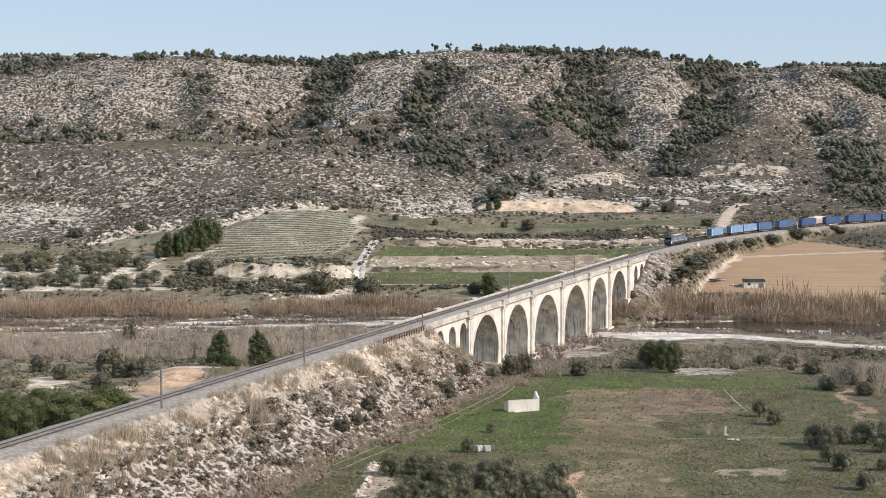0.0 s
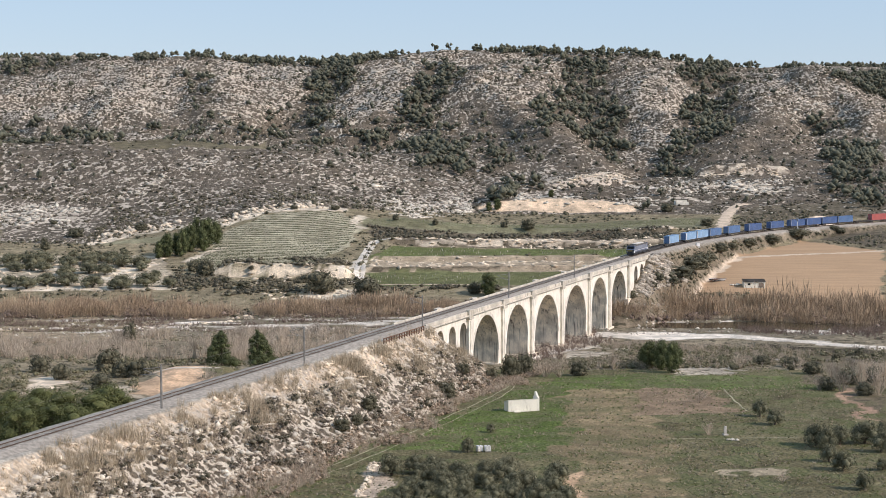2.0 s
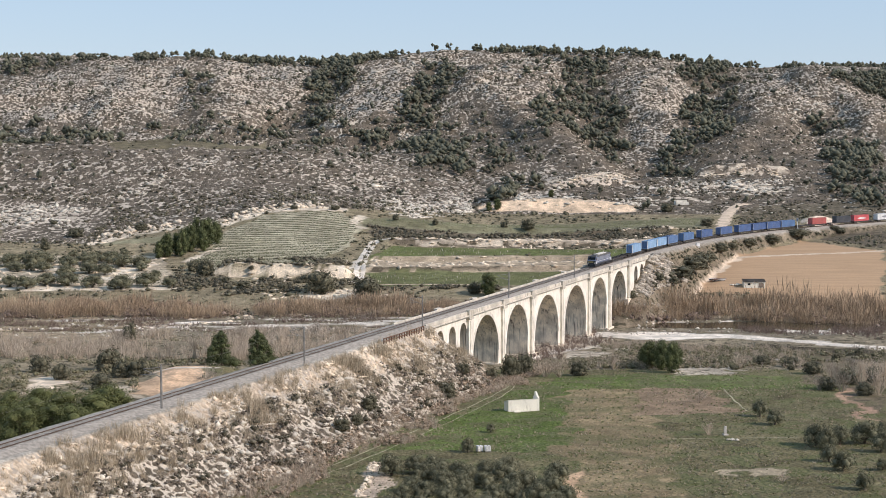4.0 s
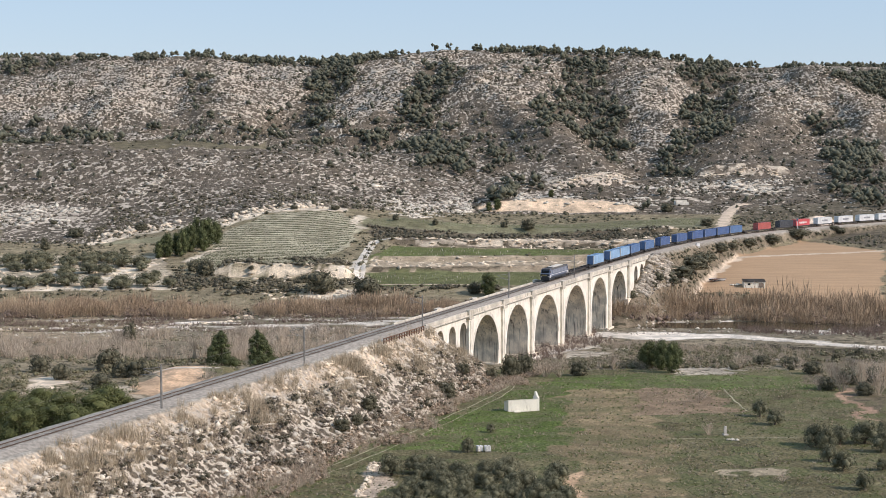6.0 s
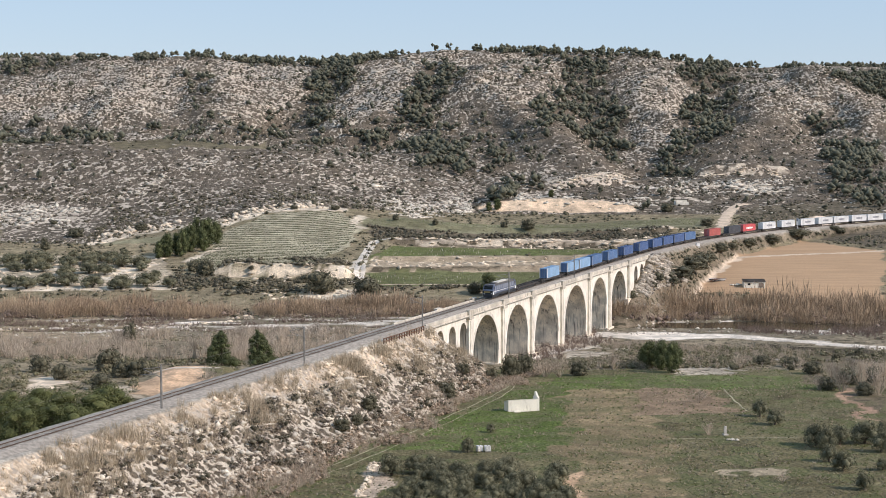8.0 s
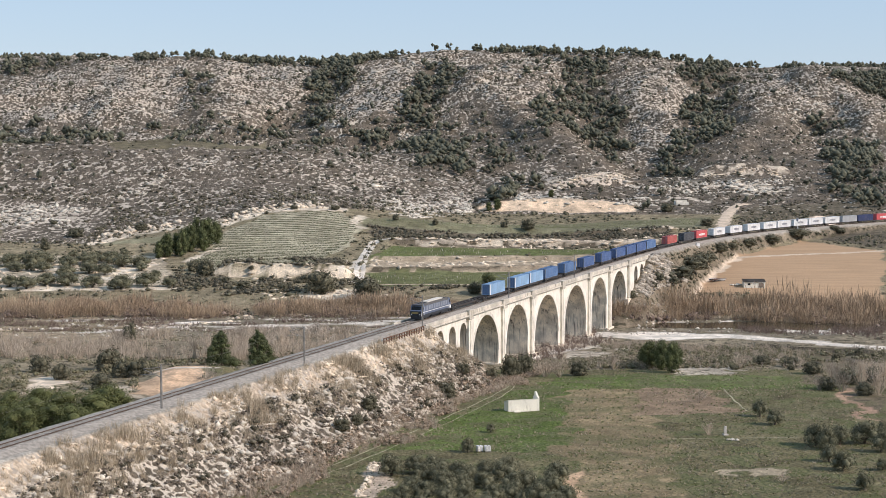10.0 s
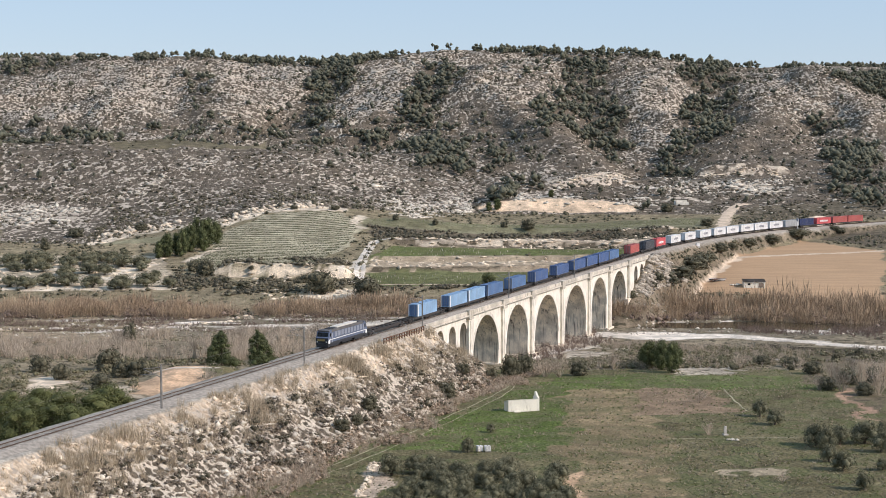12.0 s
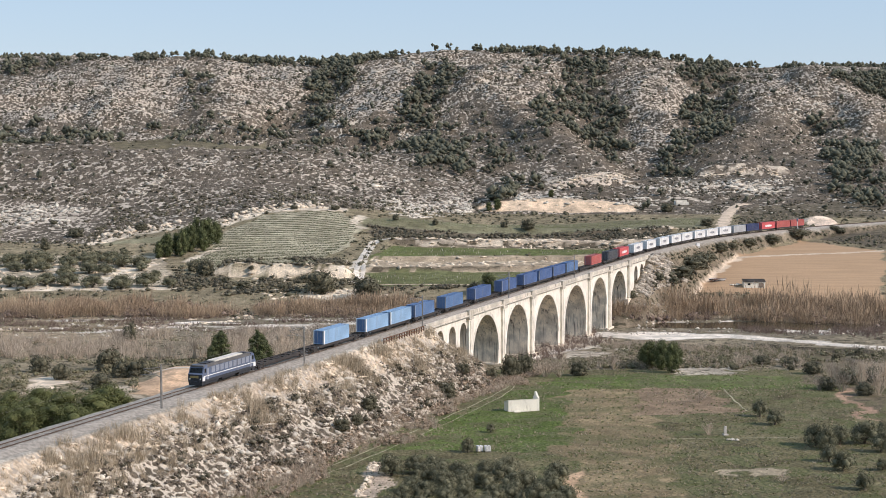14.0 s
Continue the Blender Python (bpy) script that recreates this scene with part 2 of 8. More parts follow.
def land_material():
    m, nt, bs = material("land")
    v = place(nt)
    soil = attr(nt, "soil", "Color")
    wide = ramp(nt, noise_fac(nt, 0.03, 4, 0.6, v), 0.3, 0.7, 0.80, 1.16)
    mid = ramp(nt, noise_fac(nt, 0.22, 5, 0.4, v), 0.3, 0.7, 0.74, 1.22)
    fine = ramp(nt, noise_fac(nt, 1.7, 6, 0, v), 0.25, 0.75, 0.72, 1.26)
    tone = math_n(nt, "MULTIPLY", math_n(nt, "MULTIPLY", wide, mid), fine)
    # furrows of the ploughed field, drawn out along its length
    furrow = nt.nodes.new("ShaderNodeMapping")
    furrow.inputs["Rotation"].default_value = (0, 0, radians(-35))
    furrow.inputs["Scale"].default_value = (0.03, 0.42, 0.1)
    nt.links.new(v, furrow.inputs["Vector"])
    lines = math_n(nt, "MULTIPLY", ramp(nt, noise_fac(nt, 1.0, 4, 0.2, furrow.outputs[0]), 0.3, 0.7, 0.91, 1.08), ramp(nt, fine, 0.72, 1.26, 0.93, 1.07, "LINEAR"))
    tone = math_n(nt, "ADD", tone, math_n(nt, "MULTIPLY", attr(nt, "tilled"), math_n(nt, "SUBTRACT", lines, tone)))
    hs = nt.nodes.new("ShaderNodeVectorMath")
    hs.operation = "SCALE"
    nt.links.new(soil, hs.inputs[0])
    nt.links.new(tone, hs.inputs["Scale"])
    col = hs.outputs[0]
    # dry grass and low herbs in drifts
    herb = attr(nt, "herb")
    hn = noise_fac(nt, 0.14, 7, 0.8, v)
    col = mixc(nt, math_n(nt, "MULTIPLY", ramp(nt, hn, 0.46, 0.60), herb), col, mixc(nt, noise_fac(nt, 0.6, 4, 0, v), (0.078, 0.090, 0.034), (0.160, 0.155, 0.078)))
    hum = node(nt, "TexVoronoi", Scale=1.1)
    hw = nt.nodes.new("ShaderNodeVectorMath")
    hw.operation = "MULTIPLY_ADD"
    hnoise = node(nt, "TexNoise", Scale=1.3, Detail=3.0)
    nt.links.new(v, hnoise.inputs["Vector"])
    nt.links.new(hnoise.outputs["Color"], hw.inputs[0])
    hw.inputs[1].default_value = (0.9, 0.9, 0.9)
    nt.links.new(v, hw.inputs[2])
    nt.links.new(hw.outputs[0], hum.inputs["Vector"])
    tuft = math_n(nt, "MULTIPLY", ramp(nt, hum.outputs["Distance"], 0.25, 0.75, 1.0, 0.0), herb)
    patchy = ramp(nt, noise_fac(nt, 0.09, 5, 0.5, v), 0.42, 0.60)
    col = mixc(nt, math_n(nt, "MULTIPLY", math_n(nt, "MULTIPLY", tuft, patchy), 0.45), col, (0.225, 0.210, 0.120))
    # low dark scrub
    scrub = attr(nt, "scrub")
    sn = noise_fac(nt, 0.42, 6, 0.5, v)
    col = mixc(nt, ramp(nt, sn, math_n(nt, "SUBTRACT", 0.74, math_n(nt, "MULTIPLY", scrub, 0.30)), math_n(nt, "SUBTRACT", 0.80, math_n(nt, "MULTIPLY", scrub, 0.28))), col,
               mixc(nt, noise_fac(nt, 0.15, 3, 0, v), (0.050, 0.048, 0.028), (0.105, 0.088, 0.060)))
    # limestone showing through
    rock, wild, rubble = attr(nt, "rock"), attr(nt, "wild"), attr(nt, "rubble")
    tame = math_n(nt, "SUBTRACT", 1.0, math_n(nt, "MAXIMUM", wild, rubble))
    rn = noise_fac(nt, 0.62, 7, 1.4, v)
    lo = math_n(nt, "SUBTRACT", 0.78, math_n(nt, "MULTIPLY", rock, 0.34))
    stone = mixc(nt, noise_fac(nt, 0.9, 5, 0, v), (0.24, 0.21, 0.175), (0.54, 0.49, 0.415))
    col = mixc(nt, math_n(nt, "MULTIPLY", ramp(nt, rn, lo, math_n(nt, "ADD", lo, 0.05)), tame), col, stone)
    # scrub in cushions, with bare stony ground winding between them: wide on the hill, close on the embankment
    heights = []
    for mask, scale, lengths, warp in ((wild, 0.56, (0.86, 0.46, 0.9), 1.3), (rubble, 0.80, (1.0, 1.0, 1.0), 0.6)):
        wv = node(nt, "TexNoise", Scale=scale * 1.4, Detail=3.0)
        nt.links.new(v, wv.inputs["Vector"])
        sh = nt.nodes.new("ShaderNodeVectorMath")
        sh.operation = "MULTIPLY_ADD"
        nt.links.new(wv.outputs["Color"], sh.inputs[0])
        sh.inputs[1].default_value = (warp, warp * 1.5, warp)
        nt.links.new(v, sh.inputs[2])
        mp = nt.nodes.new("ShaderNodeMapping")
        mp.inputs["Scale"].default_value = lengths
        nt.links.new(sh.outputs[0], mp.inputs["Vector"])
        cell = node(nt, "TexVoronoi", Scale=scale)
        nt.links.new(mp.outputs[0], cell.inputs["Vector"])
        d = math_n(nt, "MULTIPLY", math_n(nt, "SUBTRACT", 0.62, cell.outputs["Distance"]), 0.6)
        d = math_n(nt, "ADD", d, math_n(nt, "MULTIPLY", math_n(nt, "SUBTRACT", noise_fac(nt, scale * 1.1, 4, 0.6, mp.outputs[0]), 0.5), 0.8))
        d = math_n(nt, "ADD", d, math_n(nt, "MULTIPLY", math_n(nt, "SUBTRACT", noise_fac(nt, scale * 0.16, 4, 0.5, v), 0.5), 0.34))
        cut = math_n(nt, "SUBTRACT", math_n(nt, "MULTIPLY", rock, 0.30), 0.16)
        cushion = ramp(nt, d, cut, math_n(nt, "ADD", cut, 0.035))
        sep = nt.nodes.new("ShaderNodeSeparateColor")
        nt.links.new(cell.outputs["Color"], sep.inputs[0])
        # dark end of the heath raised, so its colour holds some distance haze
        heath = mixc(nt, sep.outputs[0], (0.088, 0.076, 0.056), (0.178, 0.146, 0.112))
        bare = mixc(nt, noise_fac(nt, scale * 5.0, 4, 0, v), col, (0.65, 0.578, 0.475), "MIX")
        col = mixc(nt, mask, col, mixc(nt, cushion, bare, heath))
        heights.append(math_n(nt, "MULTIPLY", math_n(nt, "MULTIPLY", ramp(nt, d, cut, math_n(nt, "ADD", cut, 0.30)), mask), 0.30 / scale))
    nt.links.new(col, bs.inputs["Base Color"])
    bs.inputs["Roughness"].default_value = 0.95
    bs.inputs["Specular IOR Level"].default_value = 0.1
    h = math_n(nt, "ADD", math_n(nt, "MULTIPLY", rn, ramp(nt, tame, 0, 1, 1.2, 0.45, "LINEAR")), math_n(nt, "MULTIPLY", noise_fac(nt, 2.2, 6, 0, v), 0.35))
    for k in heights + [math_n(nt, "MULTIPLY", tuft, 0.30)]:
        h = math_n(nt, "ADD", h, k)
    nt.links.new(bump(nt, h, 0.8, 0.8), bs.inputs["Normal"])
    return m


LAND = land_material()
M_BALLAST = simple("ballast", (0.37, 0.332, 0.28), 0.95, vary=0.3, scale=5, bumps=0.10, dirt=(0.16, 0.12, 0.09))
M_RAIL = simple("rail_steel", (0.13, 0.085, 0.06), 0.55, 0.5, scale=2)
M_SLEEPER = simple("concrete_sleeper", (0.34, 0.31, 0.265), 0.9, island=0.2)
M_RENDER = simple("pale_masonry", (0.79, 0.74, 0.635), 0.9, vary=0.14, scale=0.8, dirt=(0.36, 0.31, 0.24), dirt_amount=0.55, bumps=0.06)
M_TRIM = simple("pale_dressed_stone", (0.78, 0.73, 0.625), 0.9, vary=0.16, scale=1.2, dirt=(0.30, 0.26, 0.20), dirt_amount=0.6, bumps=0.05, rand=0.06)
M_WEATHERED = simple("weathered_coping", (0.60, 0.55, 0.46), 0.95, vary=0.25, scale=1.0, dirt=(0.20, 0.17, 0.13), dirt_amount=0.85, bumps=0.05, run=0.3)
# base colour raised and warmed in place of light bounced into the arches; streaks are stains
M_RUBBLE = simple("rough_stone", (0.86, 0.745, 0.59), 0.95, vary=0.32, scale=1.3, dirt=(0.085, 0.07, 0.055), dirt_amount=1.0, bumps=0.25, run=0.07)
# ------------------------------------------------------------------ the ground
def inside(X, Y, poly):
    c = np.zeros(X.shape, bool)
    n = len(poly)
    for i in range(n):
        (x1, y1), (x2, y2) = poly[i], poly[(i + 1) % n]
        if y1 == y2:
            continue
        c ^= ((y1 > Y) != (y2 > Y)) & (X < (x2 - x1) * (Y - y1) / (y2 - y1) + x1)
    return c


FIELDS = []     # (polygon, soil, rock, scrub, herb)
PATHS = []      # (points, half width, soil, rock, scrub, herb)


def field(poly, soil, rock=0.0, scrub=0.0, herb=0.0):
    FIELDS.append((poly, soil, rock, scrub, herb))


def path(pts, half, soil, rock=0.0, scrub=0.0, herb=0.0):
    PATHS.append((pts, half, soil, rock, scrub, herb))


field([(-210, 766), (-164, 753), (-151, 779), (-128, 788), (-106, 785), (-88, 799), (-49, 809), (14, 862), (24, 921), (-61, 947), (-250, 916)], (0.36, 0.305, 0.24), 0.32, 0.0, 0.0)
field([(-236, 863), (-190, 856), (-172, 842), (-171, 769), (-210, 766)], (0.38, 0.315, 0.245), 0.41, 0.0, 0.0)
field([(93, 612), (111, 657), (134, 700), (168, 744), (192, 701), (164, 596), (132, 610), (112, 616)], (0.44, 0.297, 0.180), 0.0, 0.0, 0.0)
field([(-40, 797), (142, 852), (132, 809), (101, 791), (-39, 777)], (0.21, 0.20, 0.125), 0.0, 0.3, 0.15)
field([(-24, 744), (97, 737), (77, 717), (-33, 710)], (0.14, 0.17, 0.06), 0.0, 0.05, 0.6)
field([(-33, 710), (74, 715), (51, 674), (-32, 675)], (0.40, 0.32, 0.225), 0.2, 0.35, 0.1)
field([(-32, 675), (51, 676), (33, 636), (-30, 633)], (0.155, 0.165, 0.075), 0.0, 0.1, 0.4)
field([(-90, 663), (-111, 706), (-104, 772), (-87, 793), (-52, 802), (-39, 781), (-43, 749), (-55, 704)], (0.40, 0.365, 0.26), 0.0, 0.0, 0.1)
field([(-163, 753), (-125, 755), (-123, 774), (-156, 762)], (0.25, 0.235, 0.15), 0.0, 0.1, 0.2)
path([(-164, 756), (-151, 779), (-128, 788), (-106, 785), (-88, 799), (-52, 806)], 3.6, (0.68, 0.585, 0.45), 0.6, 0.25, 0.0)
path([(-112, 705), (-109, 718), (-105, 730), (-101, 736)], 2.0, (0.66, 0.575, 0.45), 0.3, 0.1, 0.0)
path([(-40, 797), (-44, 781), (-39, 777)], 2.0, (0.60, 0.52, 0.40), 0.3, 0.2, 0.0)
field([(-199, 723), (-125, 722), (-104, 626), (-172, 624)], (0.42, 0.355, 0.26), 0.1, 0.45, 0.15)
field([(-38, 783), (113, 797), (103, 741), (-25, 747), (-34, 761)], (0.165, 0.135, 0.095), 0.25, 0.7, 0.0)
field([(-13, 749), (25, 754), (27, 751), (-12, 746)], (0.55, 0.47, 0.36), 0.3, 0.3, 0.0)
field([(26, 768), (58, 770), (101, 747), (100, 746), (27, 752)], (0.52, 0.43, 0.32), 0.2, 0.35, 0.0)
path([(-29, 677), (-6, 677), (18, 680), (52, 690)], 0.9, (0.12, 0.10, 0.07), 0.0, 0.6, 0.0)
path([(-27, 639), (-5, 639), (22, 638)], 0.5, (0.50, 0.47, 0.38), 0.0, 0.0, 0.0)
path([(-34, 646), (-31, 655)], 3.0, (0.62, 0.55, 0.45), 0.0, 0.0, 0.0)
path([(-42, 659), (-39, 692), (-38, 710)], 1.0, (0.62, 0.55, 0.45), 0.0, 0.0, 0.0)
field([(-9, 296), (12, 363), (31, 407), (45, 406), (44, 378), (29, 367), (21, 295)], (0.105, 0.145, 0.038), 0.0, 0.05, 0.9)
field([(46, 410), (92, 402), (88, 376), (64, 378), (43, 378)], (0.12, 0.15, 0.05), 0.0, 0.1, 0.9)
field([(29, 377), (43, 378), (45, 321), (38, 254), (20, 254), (21, 295)], (0.265, 0.205, 0.12), 0.0, 0.2, 0.55)
field([(44, 379), (66, 378), (65, 343), (41, 336)], (0.25, 0.182, 0.120), 0.0, 0.05, 0.05)
field([(48, 279), (58, 280), (56, 272), (49, 272)], (0.42, 0.35, 0.24), 0.0, 0.0, 0.0)
path([(48, 517), (68, 530), (94, 518), (110, 507), (132, 479)], 5.0, (0.74, 0.67, 0.57), 0.0, 0.0, 0.0)
path([(75, 563), (88, 562), (107, 556), (116, 536)], 3.5, (0.74, 0.67, 0.57), 0.05, 0.0, 0.0)
field([(51, 534), (78, 531), (94, 517), (74, 508), (50, 514)], (0.74, 0.67, 0.57), 0.05, 0.0, 0.0)
field([(98, 565), (112, 564), (125, 552), (104, 539)], (0.76, 0.70, 0.61), 0.1, 0.0, 0.0)
path([(94, 616), (98, 628), (104, 643), (113, 663), (124, 684)], 3.4, (0.64, 0.52, 0.39), 0.0, 0.0, 0.0)
path([(-120, 530), (-107, 540), (-98, 552), (-80, 563)], 1.9, (0.74, 0.67, 0.57), 0.05, 0.0, 0.0)
path([(-74, 550), (-47, 553), (-9, 381)], 1.9, (0.74, 0.67, 0.57), 0.05, 0.0, 0.0)
path([(155, 955), (178, 966), (190, 961), (203, 950)], 2.0, (0.50, 0.43, 0.34), 0.6, 0.2, 0.0)
path([(176, 934), (188, 935), (201, 946)], 2.2, (0.56, 0.48, 0.37), 0.5, 0.1, 0.0)
path([(23, 912), (44, 924), (54, 884)], 1.8, (0.55, 0.48, 0.38), 0.5, 0.2, 0.0)
path([(59, 884), (82, 880), (101, 916)], 1.6, (0.52, 0.42, 0.31), 0.4, 0.2, 0.0)
path([(109, 957), (124, 947), (139, 957)], 2.0, (0.54, 0.48, 0.40), 0.6, 0.2, 0.0)
path([(126, 911), (138, 918), (149, 906)], 2.4, (0.56, 0.49, 0.39), 0.4, 0.1, 0.0)
path([(116, 979), (164, 984), (210, 978)], 1.3, (0.07, 0.068, 0.062), 0.0, 0.0, 0.0)
field([(-70, 364), (-76, 411), (-61, 418), (-58, 402), (-48, 278)], (0.55, 0.38, 0.245), 0.0, 0.12, 0.0)
field([(-57, 612), (-49, 624), (-32, 627), (-20, 615), (-39, 608)], (0.60, 0.52, 0.40), 0.3, 0.25, 0.0)
field([(-202, 976), (-123, 1125), (-103, 969), (-191, 938)], (0.160, 0.138, 0.088), 0.0, 0.45, 0.0)
field([(89, 380), (95, 377), (100, 363), (90, 326), (90, 357)], (0.43, 0.285, 0.195), 0.05, 0.15, 0.0)
path([(-188, 683), (-167, 687), (-141, 690)], 5.0, (0.68, 0.59, 0.46), 0.2, 0.0, 0.0)
path([(-179, 650), (-152, 655), (-126, 659)], 4.0, (0.68, 0.59, 0.46), 0.2, 0.0, 0.0)
path([(-172, 627), (-151, 629), (-107, 630)], 4.0, (0.68, 0.59, 0.46), 0.2, 0.0, 0.0)
path([(-138, 672), (-130, 696)], 6.0, (0.68, 0.59, 0.46), 0.2, 0.0, 0.0)
path([(60, 417), (70, 426), (79, 417)], 1.3, (0.50, 0.45, 0.37), 0.3, 0.4, 0.0)
path([(34, 474), (47, 487), (53, 474)], 2.2, (0.62, 0.57, 0.48), 0.3, 0.2, 0.0)
path([(85, 441), (97, 449)], 2.0, (0.55, 0.50, 0.43), 0.3, 0.3, 0.0)
field([(102, 456), (125, 455), (94, 339), (92, 367), (90, 387)], (0.17, 0.135, 0.09), 0.05, 0.6, 0.35)
field([(186, 812), (223, 814), (196, 714), (175, 752)], (0.15, 0.125, 0.09), 0.15, 0.75, 0.0)
field([(163, 885), (250, 914), (232, 848), (189, 852), (150, 814)], (0.145, 0.122, 0.086), 0.2, 0.72, 0.0)
path([(-73, 399), (-67, 400), (-56, 400)], 1.0, (0.68, 0.61, 0.51), 0.0, 0.0, 0.0)
field([(155, 992), (177, 1004), (195, 1006), (207, 1004), (209, 978), (204, 981), (196, 1003), (180, 1002), (161, 990)], (0.70, 0.56, 0.42), 0.74, 0.0, 0.0)
field([(61, 961), (72, 960), (90, 974), (118, 1038), (107, 959), (85, 956), (68, 952)], (0.70, 0.56, 0.42), 0.74, 0.0, 0.0)
path([(101, 566), (104, 536)], 2.2, (0.74, 0.67, 0.57), 0.05, 0.0, 0.0)
path([(122, 567), (127, 527)], 2.2, (0.74, 0.67, 0.57), 0.05, 0.0, 0.0)
path([(134, 539), (148, 536)], 2.2, (0.74, 0.67, 0.57), 0.05, 0.0, 0.0)
path([(65, 553), (100, 563)], 2.2, (0.74, 0.67, 0.57), 0.05, 0.0, 0.0)
field([(-157, 570), (-126, 576), (-95, 560), (-89, 532), (-112, 504), (-138, 502)], (0.33, 0.262, 0.175), 0.1, 0.4, 0.2)
field([(19, 440), (25, 492), (40, 531), (52, 538), (52, 506), (35, 466), (27, 433)], (0.42, 0.35, 0.27), 0.25, 0.45, 0.1)
path([(-95, 556), (-87, 563), (-67, 556)], 1.6, (0.76, 0.69, 0.59), 0.05, 0.0, 0.0)
path([(-74, 541), (-61, 552), (-44, 553), (-12, 379)], 2.0, (0.76, 0.69, 0.59), 0.05, 0.0, 0.0)
path([(-101, 547), (-88, 549)], 0.9, (0.76, 0.69, 0.59), 0.05, 0.0, 0.0)
path([(64, 444), (73, 453), (79, 441)], 1.6, (0.76, 0.69, 0.59), 0.05, 0.0, 0.0)
path([(21, 441), (37, 481)], 1.5, (0.76, 0.69, 0.59), 0.05, 0.0, 0.0)
field([(96, 493), (109, 488), (130, 471), (125, 455), (109, 463), (95, 483)], (0.075, 0.062, 0.04), 0.0, 0.0, 0.0)
field([(62, 418), (73, 436), (80, 426), (76, 410), (62, 406)], (0.44, 0.385, 0.30), 0.3, 0.72, 0.0)
field([(36, 474), (49, 467), (48, 456), (36, 448)], (0.50, 0.44, 0.35), 0.3, 0.6, 0.0)
field([(72, 439), (81, 447), (79, 438)], (0.60, 0.54, 0.45), 0.3, 0.3, 0.0)
path([(-10, 283), (-11, 274), (-12, 264), (-13, 256)], 1.7, (0.60, 0.48, 0.36), 0.3, 0.1, 0.0)
path([(23, 276), (23, 265), (22, 255)], 0.9, (0.52, 0.36, 0.23), 0.1, 0.1, 0.0)
field([(-104, 397), (-97, 407), (-90, 378), (-95, 368)], (0.60, 0.50, 0.38), 0.1, 0.15, 0.0)
field([(-80, 383), (-73, 382), (-72, 363), (-78, 366)], (0.56, 0.46, 0.34), 0.1, 0.2, 0.0)


# stretches of the plan: woods, thin woods, bare rock, reeds and so on
WOODS, THIN, BARE, REEDBEDS, OPEN, KNOLL, ROWS, HEDGE, BOULDERS, LAWN, EDGE_STONES, QUARRY, CRAGS, RIPRAP, PIER_FEET, TRACK_WALL, BED_BRUSH = [], [], [], [], [], [], [], [], [], [], [], [], [], [], [], [], []
WOODS.append([(-100, 1490), (-75, 1502), (-49, 1487), (-71, 1413), (-81, 1335), (-84, 1244), (-94, 1204), (-123, 1242), (-132, 1249), (-114, 1294), (-112, 1345)])
WOODS.append([(-20, 1328), (8, 1404), (22, 1349), (11, 1267), (3, 1243), (-19, 1220), (-35, 1193), (-54, 1156), (-78, 1154), (-75, 1163), (-55, 1179), (-35, 1208), (-22, 1262)])
WOODS.append([(-34, 1158), (-10, 1164), (18, 1146), (19, 1042), (6, 987), (-15, 1002)])
WOODS.append([(-74, 1154), (-59, 1180), (-35, 1201), (-11, 1264), (3, 1239), (-10, 1194), (-34, 1174), (-54, 1146)])
WOODS.append([(105, 1393), (120, 1410), (144, 1403), (139, 1333), (131, 1295), (140, 1238), (139, 1206), (121, 1150), (112, 1160), (109, 1219), (93, 1241), (70, 1142), (94, 1305)])
WOODS.append([(213, 1426), (239, 1476), (265, 1450), (246, 1396), (220, 1327), (204, 1255), (176, 1155), (148, 994), (147, 1108), (152, 1130), (172, 1184), (194, 1295), (204, 1375)])
WOODS.append([(275, 1150), (290, 1131), (306, 1119), (238, 870), (227, 881), (229, 956), (245, 1037)])
WOODS.append([(262, 1200), (294, 1232), (294, 1188), (284, 1171), (269, 1195)])
WOODS.append([(14, 876), (29, 960), (50, 983), (55, 952), (36, 877), (20, 860)])
THIN.append([(-406, 1493), (-334, 1493), (-328, 1402), (-382, 1401)])
WOODS.append([(300, 1295), (409, 1500), (356, 1305), (330, 1279)])
WOODS.append([(149, 1075), (169, 1167), (204, 1259), (247, 1351), (219, 1222), (188, 1107), (173, 1065), (161, 1060)])
WOODS.append([(64, 1209), (89, 1248), (112, 1253), (127, 1156), (109, 1041), (105, 1133), (69, 1123)])
WOODS.append([(22, 1141), (46, 1135), (47, 1037), (27, 1011)])
THIN.append([(-328, 1200), (-272, 1177), (-232, 1138), (-194, 953), (-257, 941)])
THIN.append([(-209, 1168), (-154, 1214), (-74, 1161), (-69, 1077), (-141, 1112), (-166, 983)])
THIN.append([(68, 1349), (106, 1409), (101, 1348), (51, 1267)])
THIN.append([(20, 1228), (69, 1124), (80, 1056), (63, 1021), (28, 1046)])
THIN.append([(-215, 1362), (-197, 1384), (-174, 1209), (-191, 1209)])
THIN.append([(-60, 1191), (20, 1228), (19, 1162), (-34, 1177)])
THIN.append([(249, 1416), (268, 1414), (223, 1217), (211, 1247)])
BARE.append([(-372, 1383), (-285, 1404), (-222, 1406), (-211, 1335), (-195, 1209), (-246, 1171), (-331, 1228)])
BARE.append([(-199, 1415), (-126, 1485), (-109, 1398), (-119, 1299), (-141, 1254), (-155, 1132), (-185, 1286)])
BARE.append([(-68, 1358), (-22, 1408), (-16, 1331), (-28, 1242), (-39, 1196), (-79, 1169), (-83, 1294)])
BARE.append([(8, 1411), (106, 1417), (104, 1386), (75, 1225), (48, 1192), (28, 1239), (7, 1344)])
